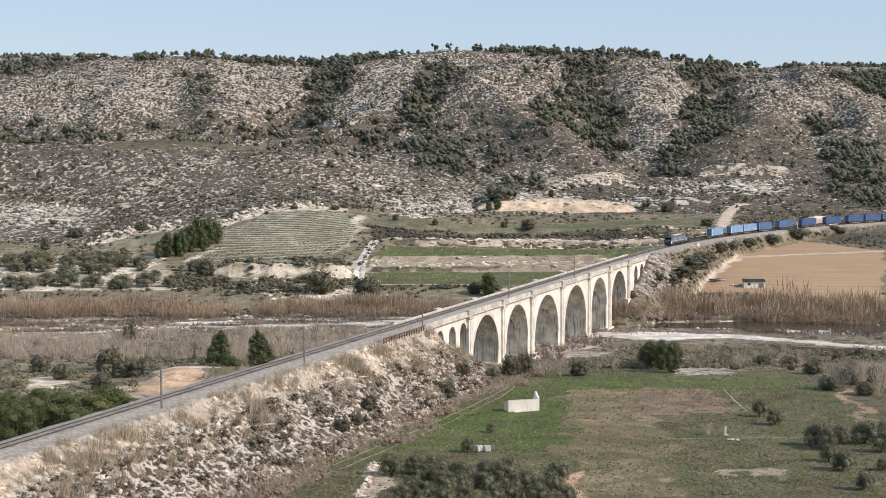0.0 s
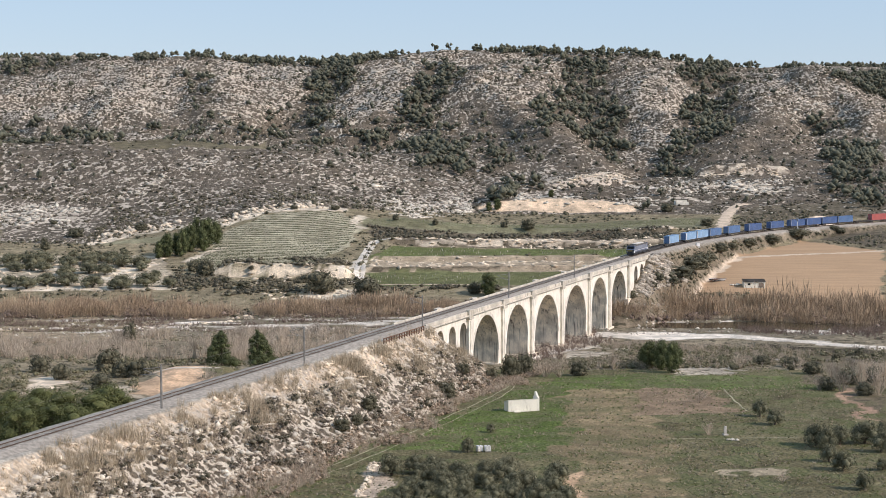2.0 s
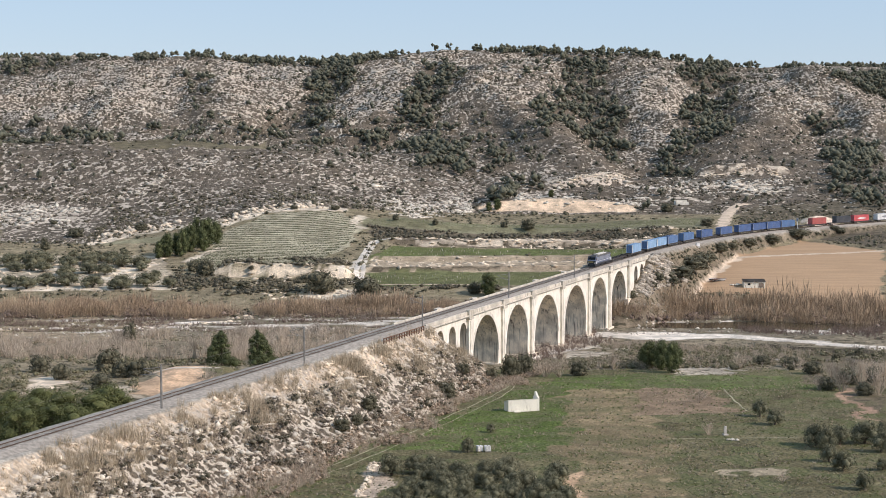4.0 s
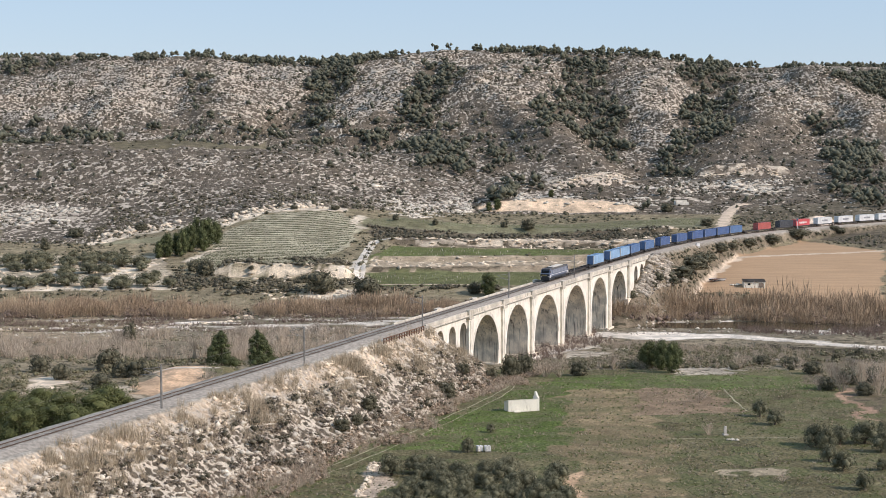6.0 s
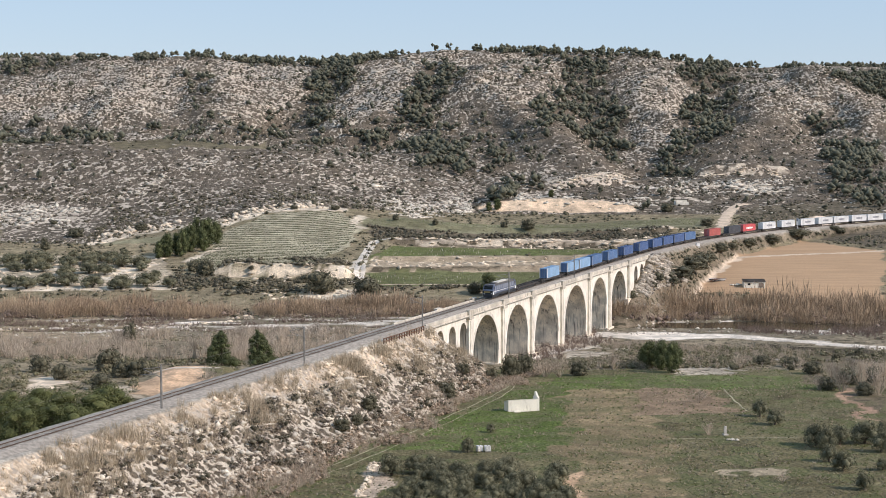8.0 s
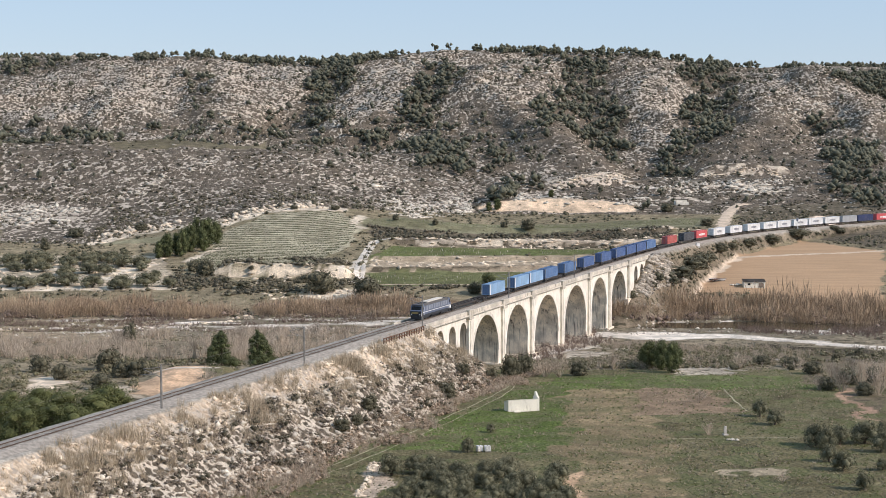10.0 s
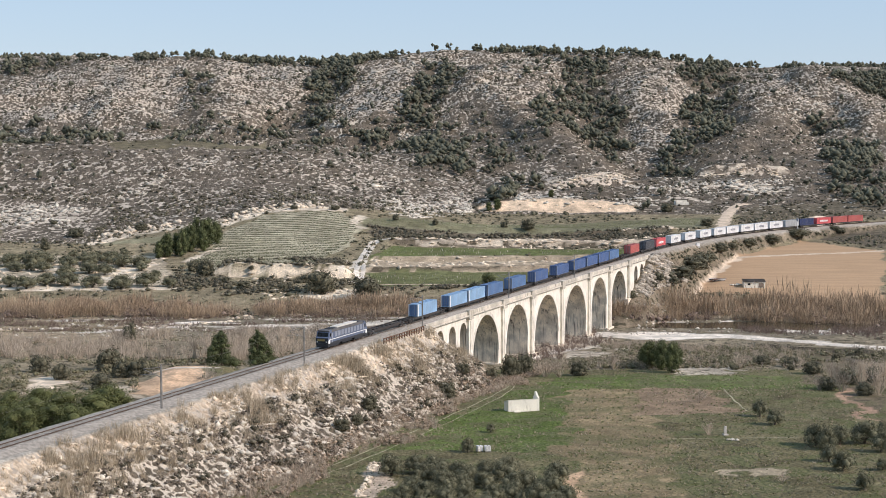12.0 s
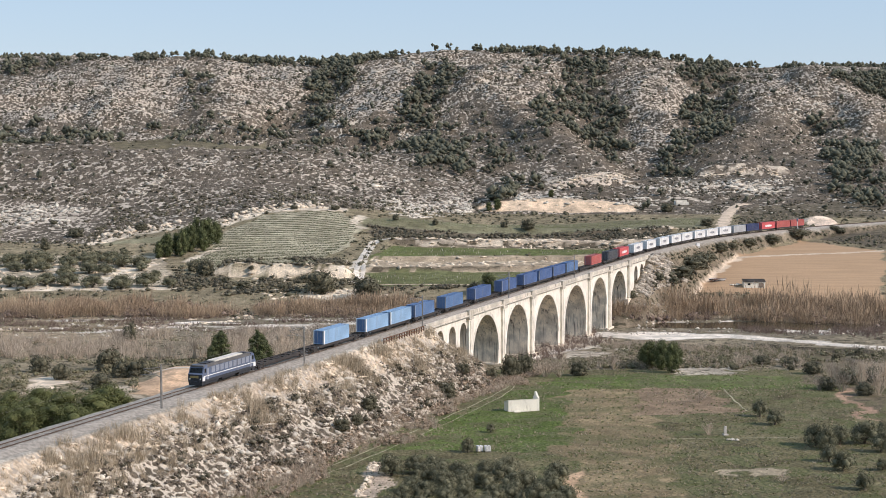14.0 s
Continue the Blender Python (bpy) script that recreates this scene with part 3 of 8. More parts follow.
BARE.append([(152, 1387), (211, 1428), (198, 1320), (172, 1188), (144, 1161), (138, 1196), (145, 1238)])
BARE.append([(246, 1396), (269, 1419), (286, 1316), (300, 1295), (315, 1266), (313, 1205), (296, 1241), (258, 1205), (227, 1192), (232, 1316)])
BARE.append([(299, 1233), (324, 1188), (310, 1134), (281, 1157)])
BARE.append([(-43, 1179), (-31, 1191), (-14, 1173), (-34, 1174)])
BARE.append([(-42, 887), (-27, 912), (12, 926), (17, 854), (-23, 799)])
BARE.append([(-233, 851), (-196, 856), (-174, 840), (-179, 809), (-219, 797)])
BARE.append([(-174, 867), (-155, 898), (-151, 895), (-166, 859)])
BARE.append([(-145, 916), (-131, 931), (-127, 921), (-139, 907)])
BARE.append([(-71, 903), (-34, 948), (-14, 942), (-20, 914), (-57, 889)])
LAWN.append([(207, 1249), (273, 1212), (240, 1016), (206, 959), (160, 982)])
LAWN.append([(26, 1241), (68, 1111), (112, 1159), (77, 1020), (27, 1154)])
LAWN.append([(-227, 1116), (-85, 1086), (-55, 965), (-119, 935), (-191, 937)])
LAWN.append([(-257, 941), (-180, 947), (-176, 929), (-253, 927)])
KNOLL.append([(-210, 766), (-164, 753), (-151, 779), (-128, 788), (-106, 785), (-88, 799), (-49, 809), (14, 862), (24, 921), (-61, 947), (-250, 916)])
ROWS.append([(-90, 663), (-109, 706), (-103, 770), (-87, 791), (-52, 800), (-41, 780), (-44, 749), (-55, 704)])
ROWS.append([(-24, 743), (97, 737), (77, 717), (-33, 710)])
ROWS.append([(-32, 672), (51, 674), (33, 636), (-30, 633)])
ROWS.append([(-36, 796), (135, 845), (128, 818), (-35, 785)])
BARE.append([(155, 982), (207, 980), (198, 930), (151, 950)])
BARE.append([(109, 957), (155, 974), (144, 926), (108, 920)])
BARE.append([(60, 978), (114, 1006), (109, 957), (61, 942)])
BARE.append([(22, 944), (58, 935), (54, 884), (21, 902)])
BED_BRUSH.append([(101, 558), (150, 543), (141, 511), (122, 527), (101, 527)])
BED_BRUSH.append([(72, 559), (102, 564), (101, 558), (74, 561)])
REEDBEDS.append([(-158, 575), (-165, 600), (-96, 600), (-75, 584), (-74, 575)])
REEDBEDS.append([(-75, 584), (-68, 598), (20, 600), (20, 583), (-17, 575), (-53, 576)])
REEDBEDS.append([(57, 549), (59, 570), (67, 580), (83, 606), (96, 609), (85, 564), (72, 559)])
REEDBEDS.append([(60, 554), (62, 573), (76, 579), (97, 608), (164, 596), (154, 558), (113, 568), (83, 566)])
OPEN.append([(-89, 644), (-84, 662), (-56, 698), (-36, 708), (-32, 678), (-52, 655), (-76, 648)])
OPEN.append([(-33, 709), (74, 712), (51, 678), (-32, 677)])
OPEN.append([(-25, 756), (107, 773), (102, 737), (-25, 746)])
OPEN.append([(-57, 612), (-49, 624), (-32, 627), (-20, 615), (-39, 608)])
OPEN.append([(-163, 750), (-150, 773), (-127, 784), (-105, 782), (-87, 795), (-52, 802), (-52, 808), (-88, 804), (-106, 790), (-129, 792), (-152, 784)])
OPEN.append([(-197, 719), (-124, 717), (-104, 626), (-172, 624)])
OPEN.append([(-86, 642), (-38, 654), (-32, 624), (-79, 617)])
OPEN.append([(76, 591), (90, 620), (93, 616), (74, 580)])
HEDGE.append([(-37, 783), (113, 797), (108, 767), (59, 780), (-22, 753), (-34, 763)])
HEDGE.append([(-95, 707), (-56, 716), (-40, 701), (-40, 690), (-52, 659), (-89, 663)])
HEDGE.append([(-116, 684), (-89, 663), (-84, 624), (-106, 623)])
HEDGE.append([(-88, 645), (-33, 658), (-32, 627), (-84, 617)])
HEDGE.append([(-30, 634), (21, 634), (21, 625), (-29, 623)])
EDGE_STONES.append([(-165, 760), (-161, 772), (-152, 783), (-143, 785), (-133, 788), (-128, 791), (-130, 803), (-135, 799), (-146, 797), (-154, 795), (-163, 786), (-168, 775)])
EDGE_STONES.append([(-109, 784), (-101, 790), (-92, 797), (-85, 799), (-78, 802), (-69, 804), (-59, 802), (-59, 814), (-70, 817), (-79, 813), (-86, 811), (-93, 807), (-102, 799), (-111, 793)])
QUARRY.append([(155, 992), (177, 1004), (195, 1006), (207, 1004), (209, 978), (204, 981), (196, 1003), (180, 1002), (161, 990)])
QUARRY.append([(61, 961), (72, 960), (90, 974), (118, 1038), (107, 959), (85, 956), (68, 952)])
CRAGS.append([(-175, 865), (-155, 900), (-151, 896), (-166, 859)])
CRAGS.append([(-145, 916), (-131, 932), (-127, 921), (-139, 906)])
CRAGS.append([(-231, 844), (-201, 854), (-175, 844), (-195, 817), (-222, 808)])
CRAGS.append([(-38, 1170), (-30, 1179), (-16, 1166), (-28, 1160)])
CRAGS.append([(132, 976), (203, 974), (205, 953), (181, 930), (123, 933)])
CRAGS.append([(37, 881), (57, 935), (82, 878), (84, 874), (54, 878)])
CRAGS.append([(96, 913), (127, 917), (126, 899), (95, 877)])
CRAGS.append([(-41, 877), (15, 912), (16, 859), (-23, 799)])
RIPRAP.append([(66, 572), (72, 585), (80, 600), (86, 602), (80, 586), (73, 572)])
RIPRAP.append([(70, 579), (74, 591), (79, 602), (86, 614), (93, 616), (84, 590), (74, 578)])
PIER_FEET.append([(19, 440), (26, 497), (40, 531), (52, 541), (53, 506), (35, 462), (27, 433)])
TRACK_WALL.append([(-13, 284), (-12, 284), (-13, 256), (-14, 255)])
BOULDERS.append([(-79, 583), (-69, 582), (-68, 570), (-77, 570)])
BOULDERS.append([(-55, 586), (-37, 594), (-36, 576), (-54, 575)])
BOULDERS.append([(-93, 579), (-88, 583), (-86, 570), (-92, 570)])
BOULDERS.append([(-66, 619), (-32, 627), (-29, 612), (-65, 610)])
BOULDERS.append([(-112, 547), (-70, 567), (-70, 560), (-111, 540)])
BOULDERS.append([(-12, 749), (58, 774), (57, 750), (-12, 748)])
BOULDERS.append([(78, 590), (91, 619), (91, 607), (74, 580)])
OPEN.append([(88, 801), (133, 801), (108, 743), (85, 747)])


def within(X, Y, polys, soft=6.0):
    wx = X + soft * fbm(X / 18.0, Y / 18.0, 2)
    wy = Y + soft * fbm(X / 18.0 + 40, Y / 18.0, 2)
    m = np.zeros(X.shape, bool)
    for p in polys:
        m |= inside(wx, wy, p)
    return m


def build_land():
    Y = np.repeat(ROW_Y[:, None], len(COL_A), 1)
    X = COL_A[None, :] * (np.maximum(Y, 0) + 150.0) * 1.18
    Z = ground_z(X, Y)
    S, D = line_coords(X, Y)
    wx = X + 2.2 * vnoise(X / 7.0, Y / 7.0) + 0.8 * vnoise(X / 2.1, Y / 2.1)
    wy = Y + 2.2 * vnoise(X / 7.0 + 50, Y / 7.0) + 0.8 * vnoise(X / 2.1 + 50, Y / 2.1)
    wx = wx + np.where(Y < 425, 4.5 * vnoise(X / 11.0, Y / 14.0) + 2.0 * vnoise(X / 4.0, Y / 5.0), 0.0)
    shp = X.shape
    soil = np.zeros(shp + (4,)); soil[..., 3] = 1
    rock, scrub, herb, wild, rubble, tilled = (np.zeros(shp) for k in range(6))

    def put(mask, col, r, s, h, w=0.0):
        soil[mask, :3] = col
        rock[mask], scrub[mask], herb[mask], wild[mask], rubble[mask] = r, s, h, w, 0.0
    put((Y >= 412) & (Y < 520), (0.27, 0.225, 0.155), 0.15, 0.75, 0.15)
    put(Y < 419 + 3 * vnoise(X / 20.0, Y / 20.0), (0.152, 0.132, 0.072), 0.0, 0.2, 1.0)
    put((Y >= 520) & (Y < 590), (0.235, 0.198, 0.145), 0.2, 0.55, 0.25)
    put((Y >= 590) & (Y < 860), (0.27, 0.225, 0.145), 0.2, 0.55, 0.25)
    hill = Y >= 860
    put(hill, (0.36, 0.305, 0.24), 0.39, 0.0, 0.0, 1.0)
    rock[hill] += (0.16 * fbm(X / 60.0, Y / 60.0, 3))[hill]
    rock[hill & (X > 20)] -= 0.05
    east = hill & (X > 70) & (Y < 1090)
    rock[east] -= 0.24
    left = (X < -60) & (Y < 452) & (D < -6)
    put(left, (0.27, 0.225, 0.15), 0.15, 0.7, 0.1)
    # made ground of the railway
    S_ok = (S < VIA0 + 40) | (S > VIA1 - 75)
    nat = natural_z(X, Y)
    bank = (D < 900) & S_ok & (np.abs(D) < 34) & (Z > nat + 0.4)
    put(bank, (0.47, 0.41, 0.325), 0.66, 0.0, 0.0)
    rubble[bank & (D > 0)] = 1.0
    put(bank & (np.abs(D) < 8.5 + 2 * vnoise(X / 4, Y / 4)) & (D > 0) & (S < VIA0), (0.53, 0.425, 0.31), 0.86, 0.0, 0.0)
    rubble[bank & (np.abs(D) < 10) & (D > 4.9) & (S < VIA0)] = 0.25
    put(bank & (S > VIA1 - 75), (0.25, 0.205, 0.15), 0.25, 0.6, 0.1)
    for xc, half, y0, run, high, back in CUTS:
        put((np.abs(wx - xc) < half * 0.9) & (wy > y0 + 1) & (wy < y0 + run + 2) & ((run > 9) | (np.sin(Z * 1.7 + 2.5 * vnoise(X / 8.0, Y / 8.0)) > -0.45)), (0.71, 0.54, 0.375) if run > 9 else (0.62, 0.53, 0.41), 0.05 if run > 9 else 0.5, 0.0 if run > 9 else 0.25, 0.0)
    for y0, high, xa, xb in WALLS:
        yy = Y - y0 - 2.5 * np.sin(X / 23.0 + y0)
        put((yy > -0.6) & (yy < 0.9 + 0.55 * high) & (X > xa + 3) & (X < xb - 3) & (fbm(X / 5.0, Y / 2.5, 3) > -0.30), (0.76, 0.635, 0.47), 0.25, 0.2, 0.0)
    for poly, col, r, s, h in FIELDS:
        put(inside(wx, wy, poly), col, r, s, h, 1.0 if r > 0.31 else 0.0)
    tilled[inside(wx, wy, FIELDS[2][0])] = 1.0
    open_hill = wild > 0.5
    for polys, soft, amount in ((LAWN, 8, -0.30), (BARE, 8, 0.17), (THIN, 10, -0.16), (WOODS, 10, -0.30)):
        rock[open_hill & within(X, Y, polys, soft)] += amount
    rock[open_hill & (X > -130) & (X < 10) & (Y > 880) & (Y < 1190)] -= 0.05
    rock[open_hill] = np.clip(rock[open_hill], 0.06, 0.92)
    for xc, half, y0, run, high, back in CUTS[3:]:
        put((np.abs(wx - xc) < half * 0.9) & (wy > y0 - 1) & (wy < y0 + run + 5), (0.76, 0.60, 0.46), 0.05, 0.05, 0.0)
    for pts, half, col, r, s, h in PATHS:
        put(near_path(wx * 0.35 + X * 0.65, wy * 0.35 + Y * 0.65, pts) < half * (1 + 0.45 * vnoise(X / 7.0, Y / 3.5)), col, r, s, h)
    put(bank & (S > VIA1 - 75) & (Z > nat + 1.0), (0.22, 0.18, 0.13), 0.2, 0.65, 0.1)
    # wet bed and washed gravel
    ry = np.abs(Y - river_y(X))
    gravel = (ry < 27) & (Z > 0.1) & (Z < 1.3) & (vnoise(X / 26.0, Y / 3.5) > 0.60) & (X < 0)
    put(gravel, (0.64, 0.59, 0.50), 0.3, 0.15, 0.0)
    put((Z < 0.16) & (ry < 30), (0.10, 0.085, 0.05), 0.0, 0.0, 0.2)
    put((D < 900) & (np.abs(D) < 4.9) & ((S < VIA0) | (S > VIA1)), (0.335, 0.310, 0.262), 0.0, 0.0, 0.0)
    nr, nc = shp
    verts = np.stack([X, Y, Z], -1).reshape(-1, 3)
    i = (np.arange(nr - 1)[:, None] * nc + np.arange(nc - 1)[None, :]).ravel()
    quads = np.stack([i, i + 1, i + nc + 1, i + nc], -1)
    me = bpy.data.meshes.new("ground")
    me.vertices.add(len(verts)); me.vertices.foreach_set("co", verts.ravel())
    me.loops.add(quads.size); me.loops.foreach_set("vertex_index", quads.ravel())
    me.polygons.add(len(quads))
    me.polygons.foreach_set("loop_start", np.arange(len(quads)) * 4)
    me.polygons.foreach_set("use_smooth", np.ones(len(quads), bool))
    me.update(calc_edges=True)
    a = me.attributes.new("soil", "FLOAT_COLOR", "POINT"); a.data.foreach_set("color", soil.reshape(-1).astype(np.float32))
    for nm, arr in (("rock", rock), ("scrub", scrub), ("herb", herb), ("wild", wild), ("rubble", rubble), ("tilled", tilled)):
        a = me.attributes.new(nm, "FLOAT", "POINT"); a.data.foreach_set("value", arr.ravel().astype(np.float32))
    me.materials.append(LAND)
    return tagged(new("ground", me), "stony valley floor, fields and limestone hills", "ground", kind="structure")


build_land()


# ------------------------------------------------------------------ mesh helpers
def mesh_ob(name, bm, mat, parent=None, label="", smooth_faces=False):
    me = bpy.data.meshes.new(name)
    bmesh.ops.recalc_face_normals(bm, faces=bm.faces[:])
    bm.to_mesh(me)
    bm.free()
    if smooth_faces:
        me.polygons.foreach_set("use_smooth", np.ones(len(me.polygons), bool))
    for m in (mat if isinstance(mat, (list, tuple)) else [mat]):
        me.materials.append(m)
    ob = new(name, me)
    ob.parent = parent
    return tagged(ob, label) if label else ob


def part(name, bm, mat, parent, label="", smooth_faces=False):
    return mesh_ob(name, bm, mat, parent, label, smooth_faces)


def empty(name, m):
    ob = new(name)
    ob.matrix_world = m
    return ob


def box(bm, x0, x1, y0, y1, z0, z1, bev=0.0):
    v = [bm.verts.new(c) for c in ((x0, y0, z0), (x1, y0, z0), (x1, y1, z0), (x0, y1, z0), (x0, y0, z1), (x1, y0, z1), (x1, y1, z1), (x0, y1, z1))]
    fs = [bm.faces.new([v[i] for i in f]) for f in ((3, 2, 1, 0), (4, 5, 6, 7), (0, 1, 5, 4), (1, 2, 6, 5), (2, 3, 7, 6), (3, 0, 4, 7))]
    if bev:
        es = list({e for f in fs for e in f.edges})
        bmesh.ops.bevel(bm, geom=es, offset=bev, segments=1, affect="EDGES")
    return fs


def prism(bm, outline, y0, y1):
    """A closed outline in x, z pushed from y0 to y1."""
    a = [bm.verts.new((x, y0, z)) for x, z in outline]
    b = [bm.verts.new((x, y1, z)) for x, z in outline]
    n = len(a)
    bm.faces.new(a); bm.faces.new(b[::-1])
    for i in range(n):
        bm.faces.new((a[i], b[i], b[(i + 1) % n], a[(i + 1) % n]))


def rod(bm, p, q, r, n=6, r2=None):
    p, q = Vector(p), Vector(q)
    d = (q - p).normalized()
    u = d.orthogonal().normalized()
    w = d.cross(u)
    rr = r if r2 is None else r2
    a = [bm.verts.new(p + r * (math.cos(k * math.tau / n) * u + math.sin(k * math.tau / n) * w)) for k in range(n)]
    b = [bm.verts.new(q + rr * (math.cos(k * math.tau / n) * u + math.sin(k * math.tau / n) * w)) for k in range(n)]
    for k in range(n):
        bm.faces.new((a[k], a[(k + 1) % n], b[(k + 1) % n], b[k]))
    bm.faces.new(a[::-1]); bm.faces.new(b)


def sweep(bm, profile, s0, s1, step):
    """A closed profile (side, z) drawn along the railway; side > 0: camera side."""
    rings = []
    n = max(2, int(round((s1 - s0) / step)) + 1)
    for s in np.linspace(s0, s1, n):
        rings.append([bm.verts.new((*on_line(s, o)[:2], z)) for o, z in profile])
    for a, b in zip(rings[:-1], rings[1:]):
        for k in range(len(profile)):
            j = (k + 1) % len(profile)
            bm.faces.new((a[k], b[k], b[j], a[j]))
    bm.faces.new(rings[0]); bm.faces.new(rings[-1][::-1])


# ------------------------------------------------------------------ permanent way
def build_track():
    bm = bmesh.new()
    for s0, s1, w in ((-320, -23, 4.5), (-23, 209.5, 3.3), (209.5, 620, 4.2)):
        sweep(bm, [(-w, 20.6), (w, 20.6), (w, 21.38 - 0.18 * (w - 3.3)), (1.95, 21.84), (-1.95, 21.84), (-w, 21.38 - 0.18 * (w - 3.3))], s0, s1, 4)
    tagged(mesh_ob("ballast_bed", bm, M_BALLAST), "grey crushed stone ballast under a single track", "ballast", kind="structure")
    for off in (-0.87, 0.87):
        bm = bmesh.new()
        p = [(-0.075, 21.83), (0.075, 21.83), (0.03, 21.87), (0.036, 22.0), (-0.036, 22.0), (-0.03, 21.87)]
        sweep(bm, [(off + a, z) for a, z in p], -318, 618, 4)
        tagged(mesh_ob("rail", bm, M_RAIL), "brown weathered steel rail on concrete sleepers", "rail", "rails of the track", "structure")
    vs, fs = [], []
    for s in np.arange(-300, 600, 0.62):
        c = [(*on_line(s + ds, o)[:2], z) for z in (21.7, 21.88) for ds, o in ((-0.12, -1.3), (0.12, -1.3), (0.12, 1.3), (-0.12, 1.3))]
        n = len(vs)
        vs += c
        fs += [tuple(n + i for i in f) for f in ((4, 5, 6, 7), (0, 1, 5, 4), (1, 2, 6, 5), (2, 3, 7, 6), (3, 0, 4, 7))]
    me = bpy.data.meshes.new("sleepers")
    me.from_pydata(vs, [], fs)
    me.materials.append(M_SLEEPER)
    tagged(new("sleepers", me), "grey concrete sleepers half sunk in ballast", "sleepers", kind="stuff")


build_track()

# ------------------------------------------------------------------ the viaduct
VIA_TOP = 20.35
VIA_W = 3.95
PIERS = [7.9, 35.6, 62.0, 93.1, 124.6, 150.8, 177.5]
PIER_HALF = 3.4


def arch_bay(bm, x0, x1, half, crown, base, top, w, n=22):
    """Wall from x0 to x1 with a round-headed opening in the middle; legs stand on base (a height each side)."""
    xc = (x0 + x1) / 2
    spring = crown - half
    pts = [(xc - half * math.cos(math.pi * k / n), spring + half * math.sin(math.pi * k / n)) for k in range(n + 1)]
    outline = [(x0, base), (x0, top), (x1, top), (x1, base), (xc + half, base), *pts[::-1], (xc - half, base)]
    for y in (-w, w):
        prev = None
        lo = [bm.verts.new((x, y, z)) for x, z in pts]
        hi = [bm.verts.new((x, y, top)) for x, z in pts]
        for k in range(n):
            bm.faces.new((lo[k], lo[k + 1], hi[k + 1], hi[k]))
        for a, b, side in ((x0, lo[0], hi[0]), (x1, lo[-1], hi[-1])):
            c0, c1, c2 = bm.verts.new((a, y, base)), bm.verts.new((a, y, spring)), bm.verts.new((a, y, top))
            foot = bm.verts.new((b.co.x, y, base))
            bm.faces.new((c0, foot, b, c1)); bm.faces.new((c1, b, side, c2))
    # soffit and the inner faces of the legs
    ring = [(xc - half, base), *pts, (xc + half, base)]
    a = [bm.verts.new((x, -w, z)) for x, z in ring]
    b = [bm.verts.new((x, w, z)) for x, z in ring]
    for k in range(len(ring) - 1):
        f = bm.faces.new((a[k], b[k], b[k + 1], a[k + 1]))
        f.material_index = 1
    c = [bm.verts.new(v) for v in ((x0, -w, top), (x1, -w, top), (x1, w, top), (x0, w, top))]
    bm.faces.new(c)


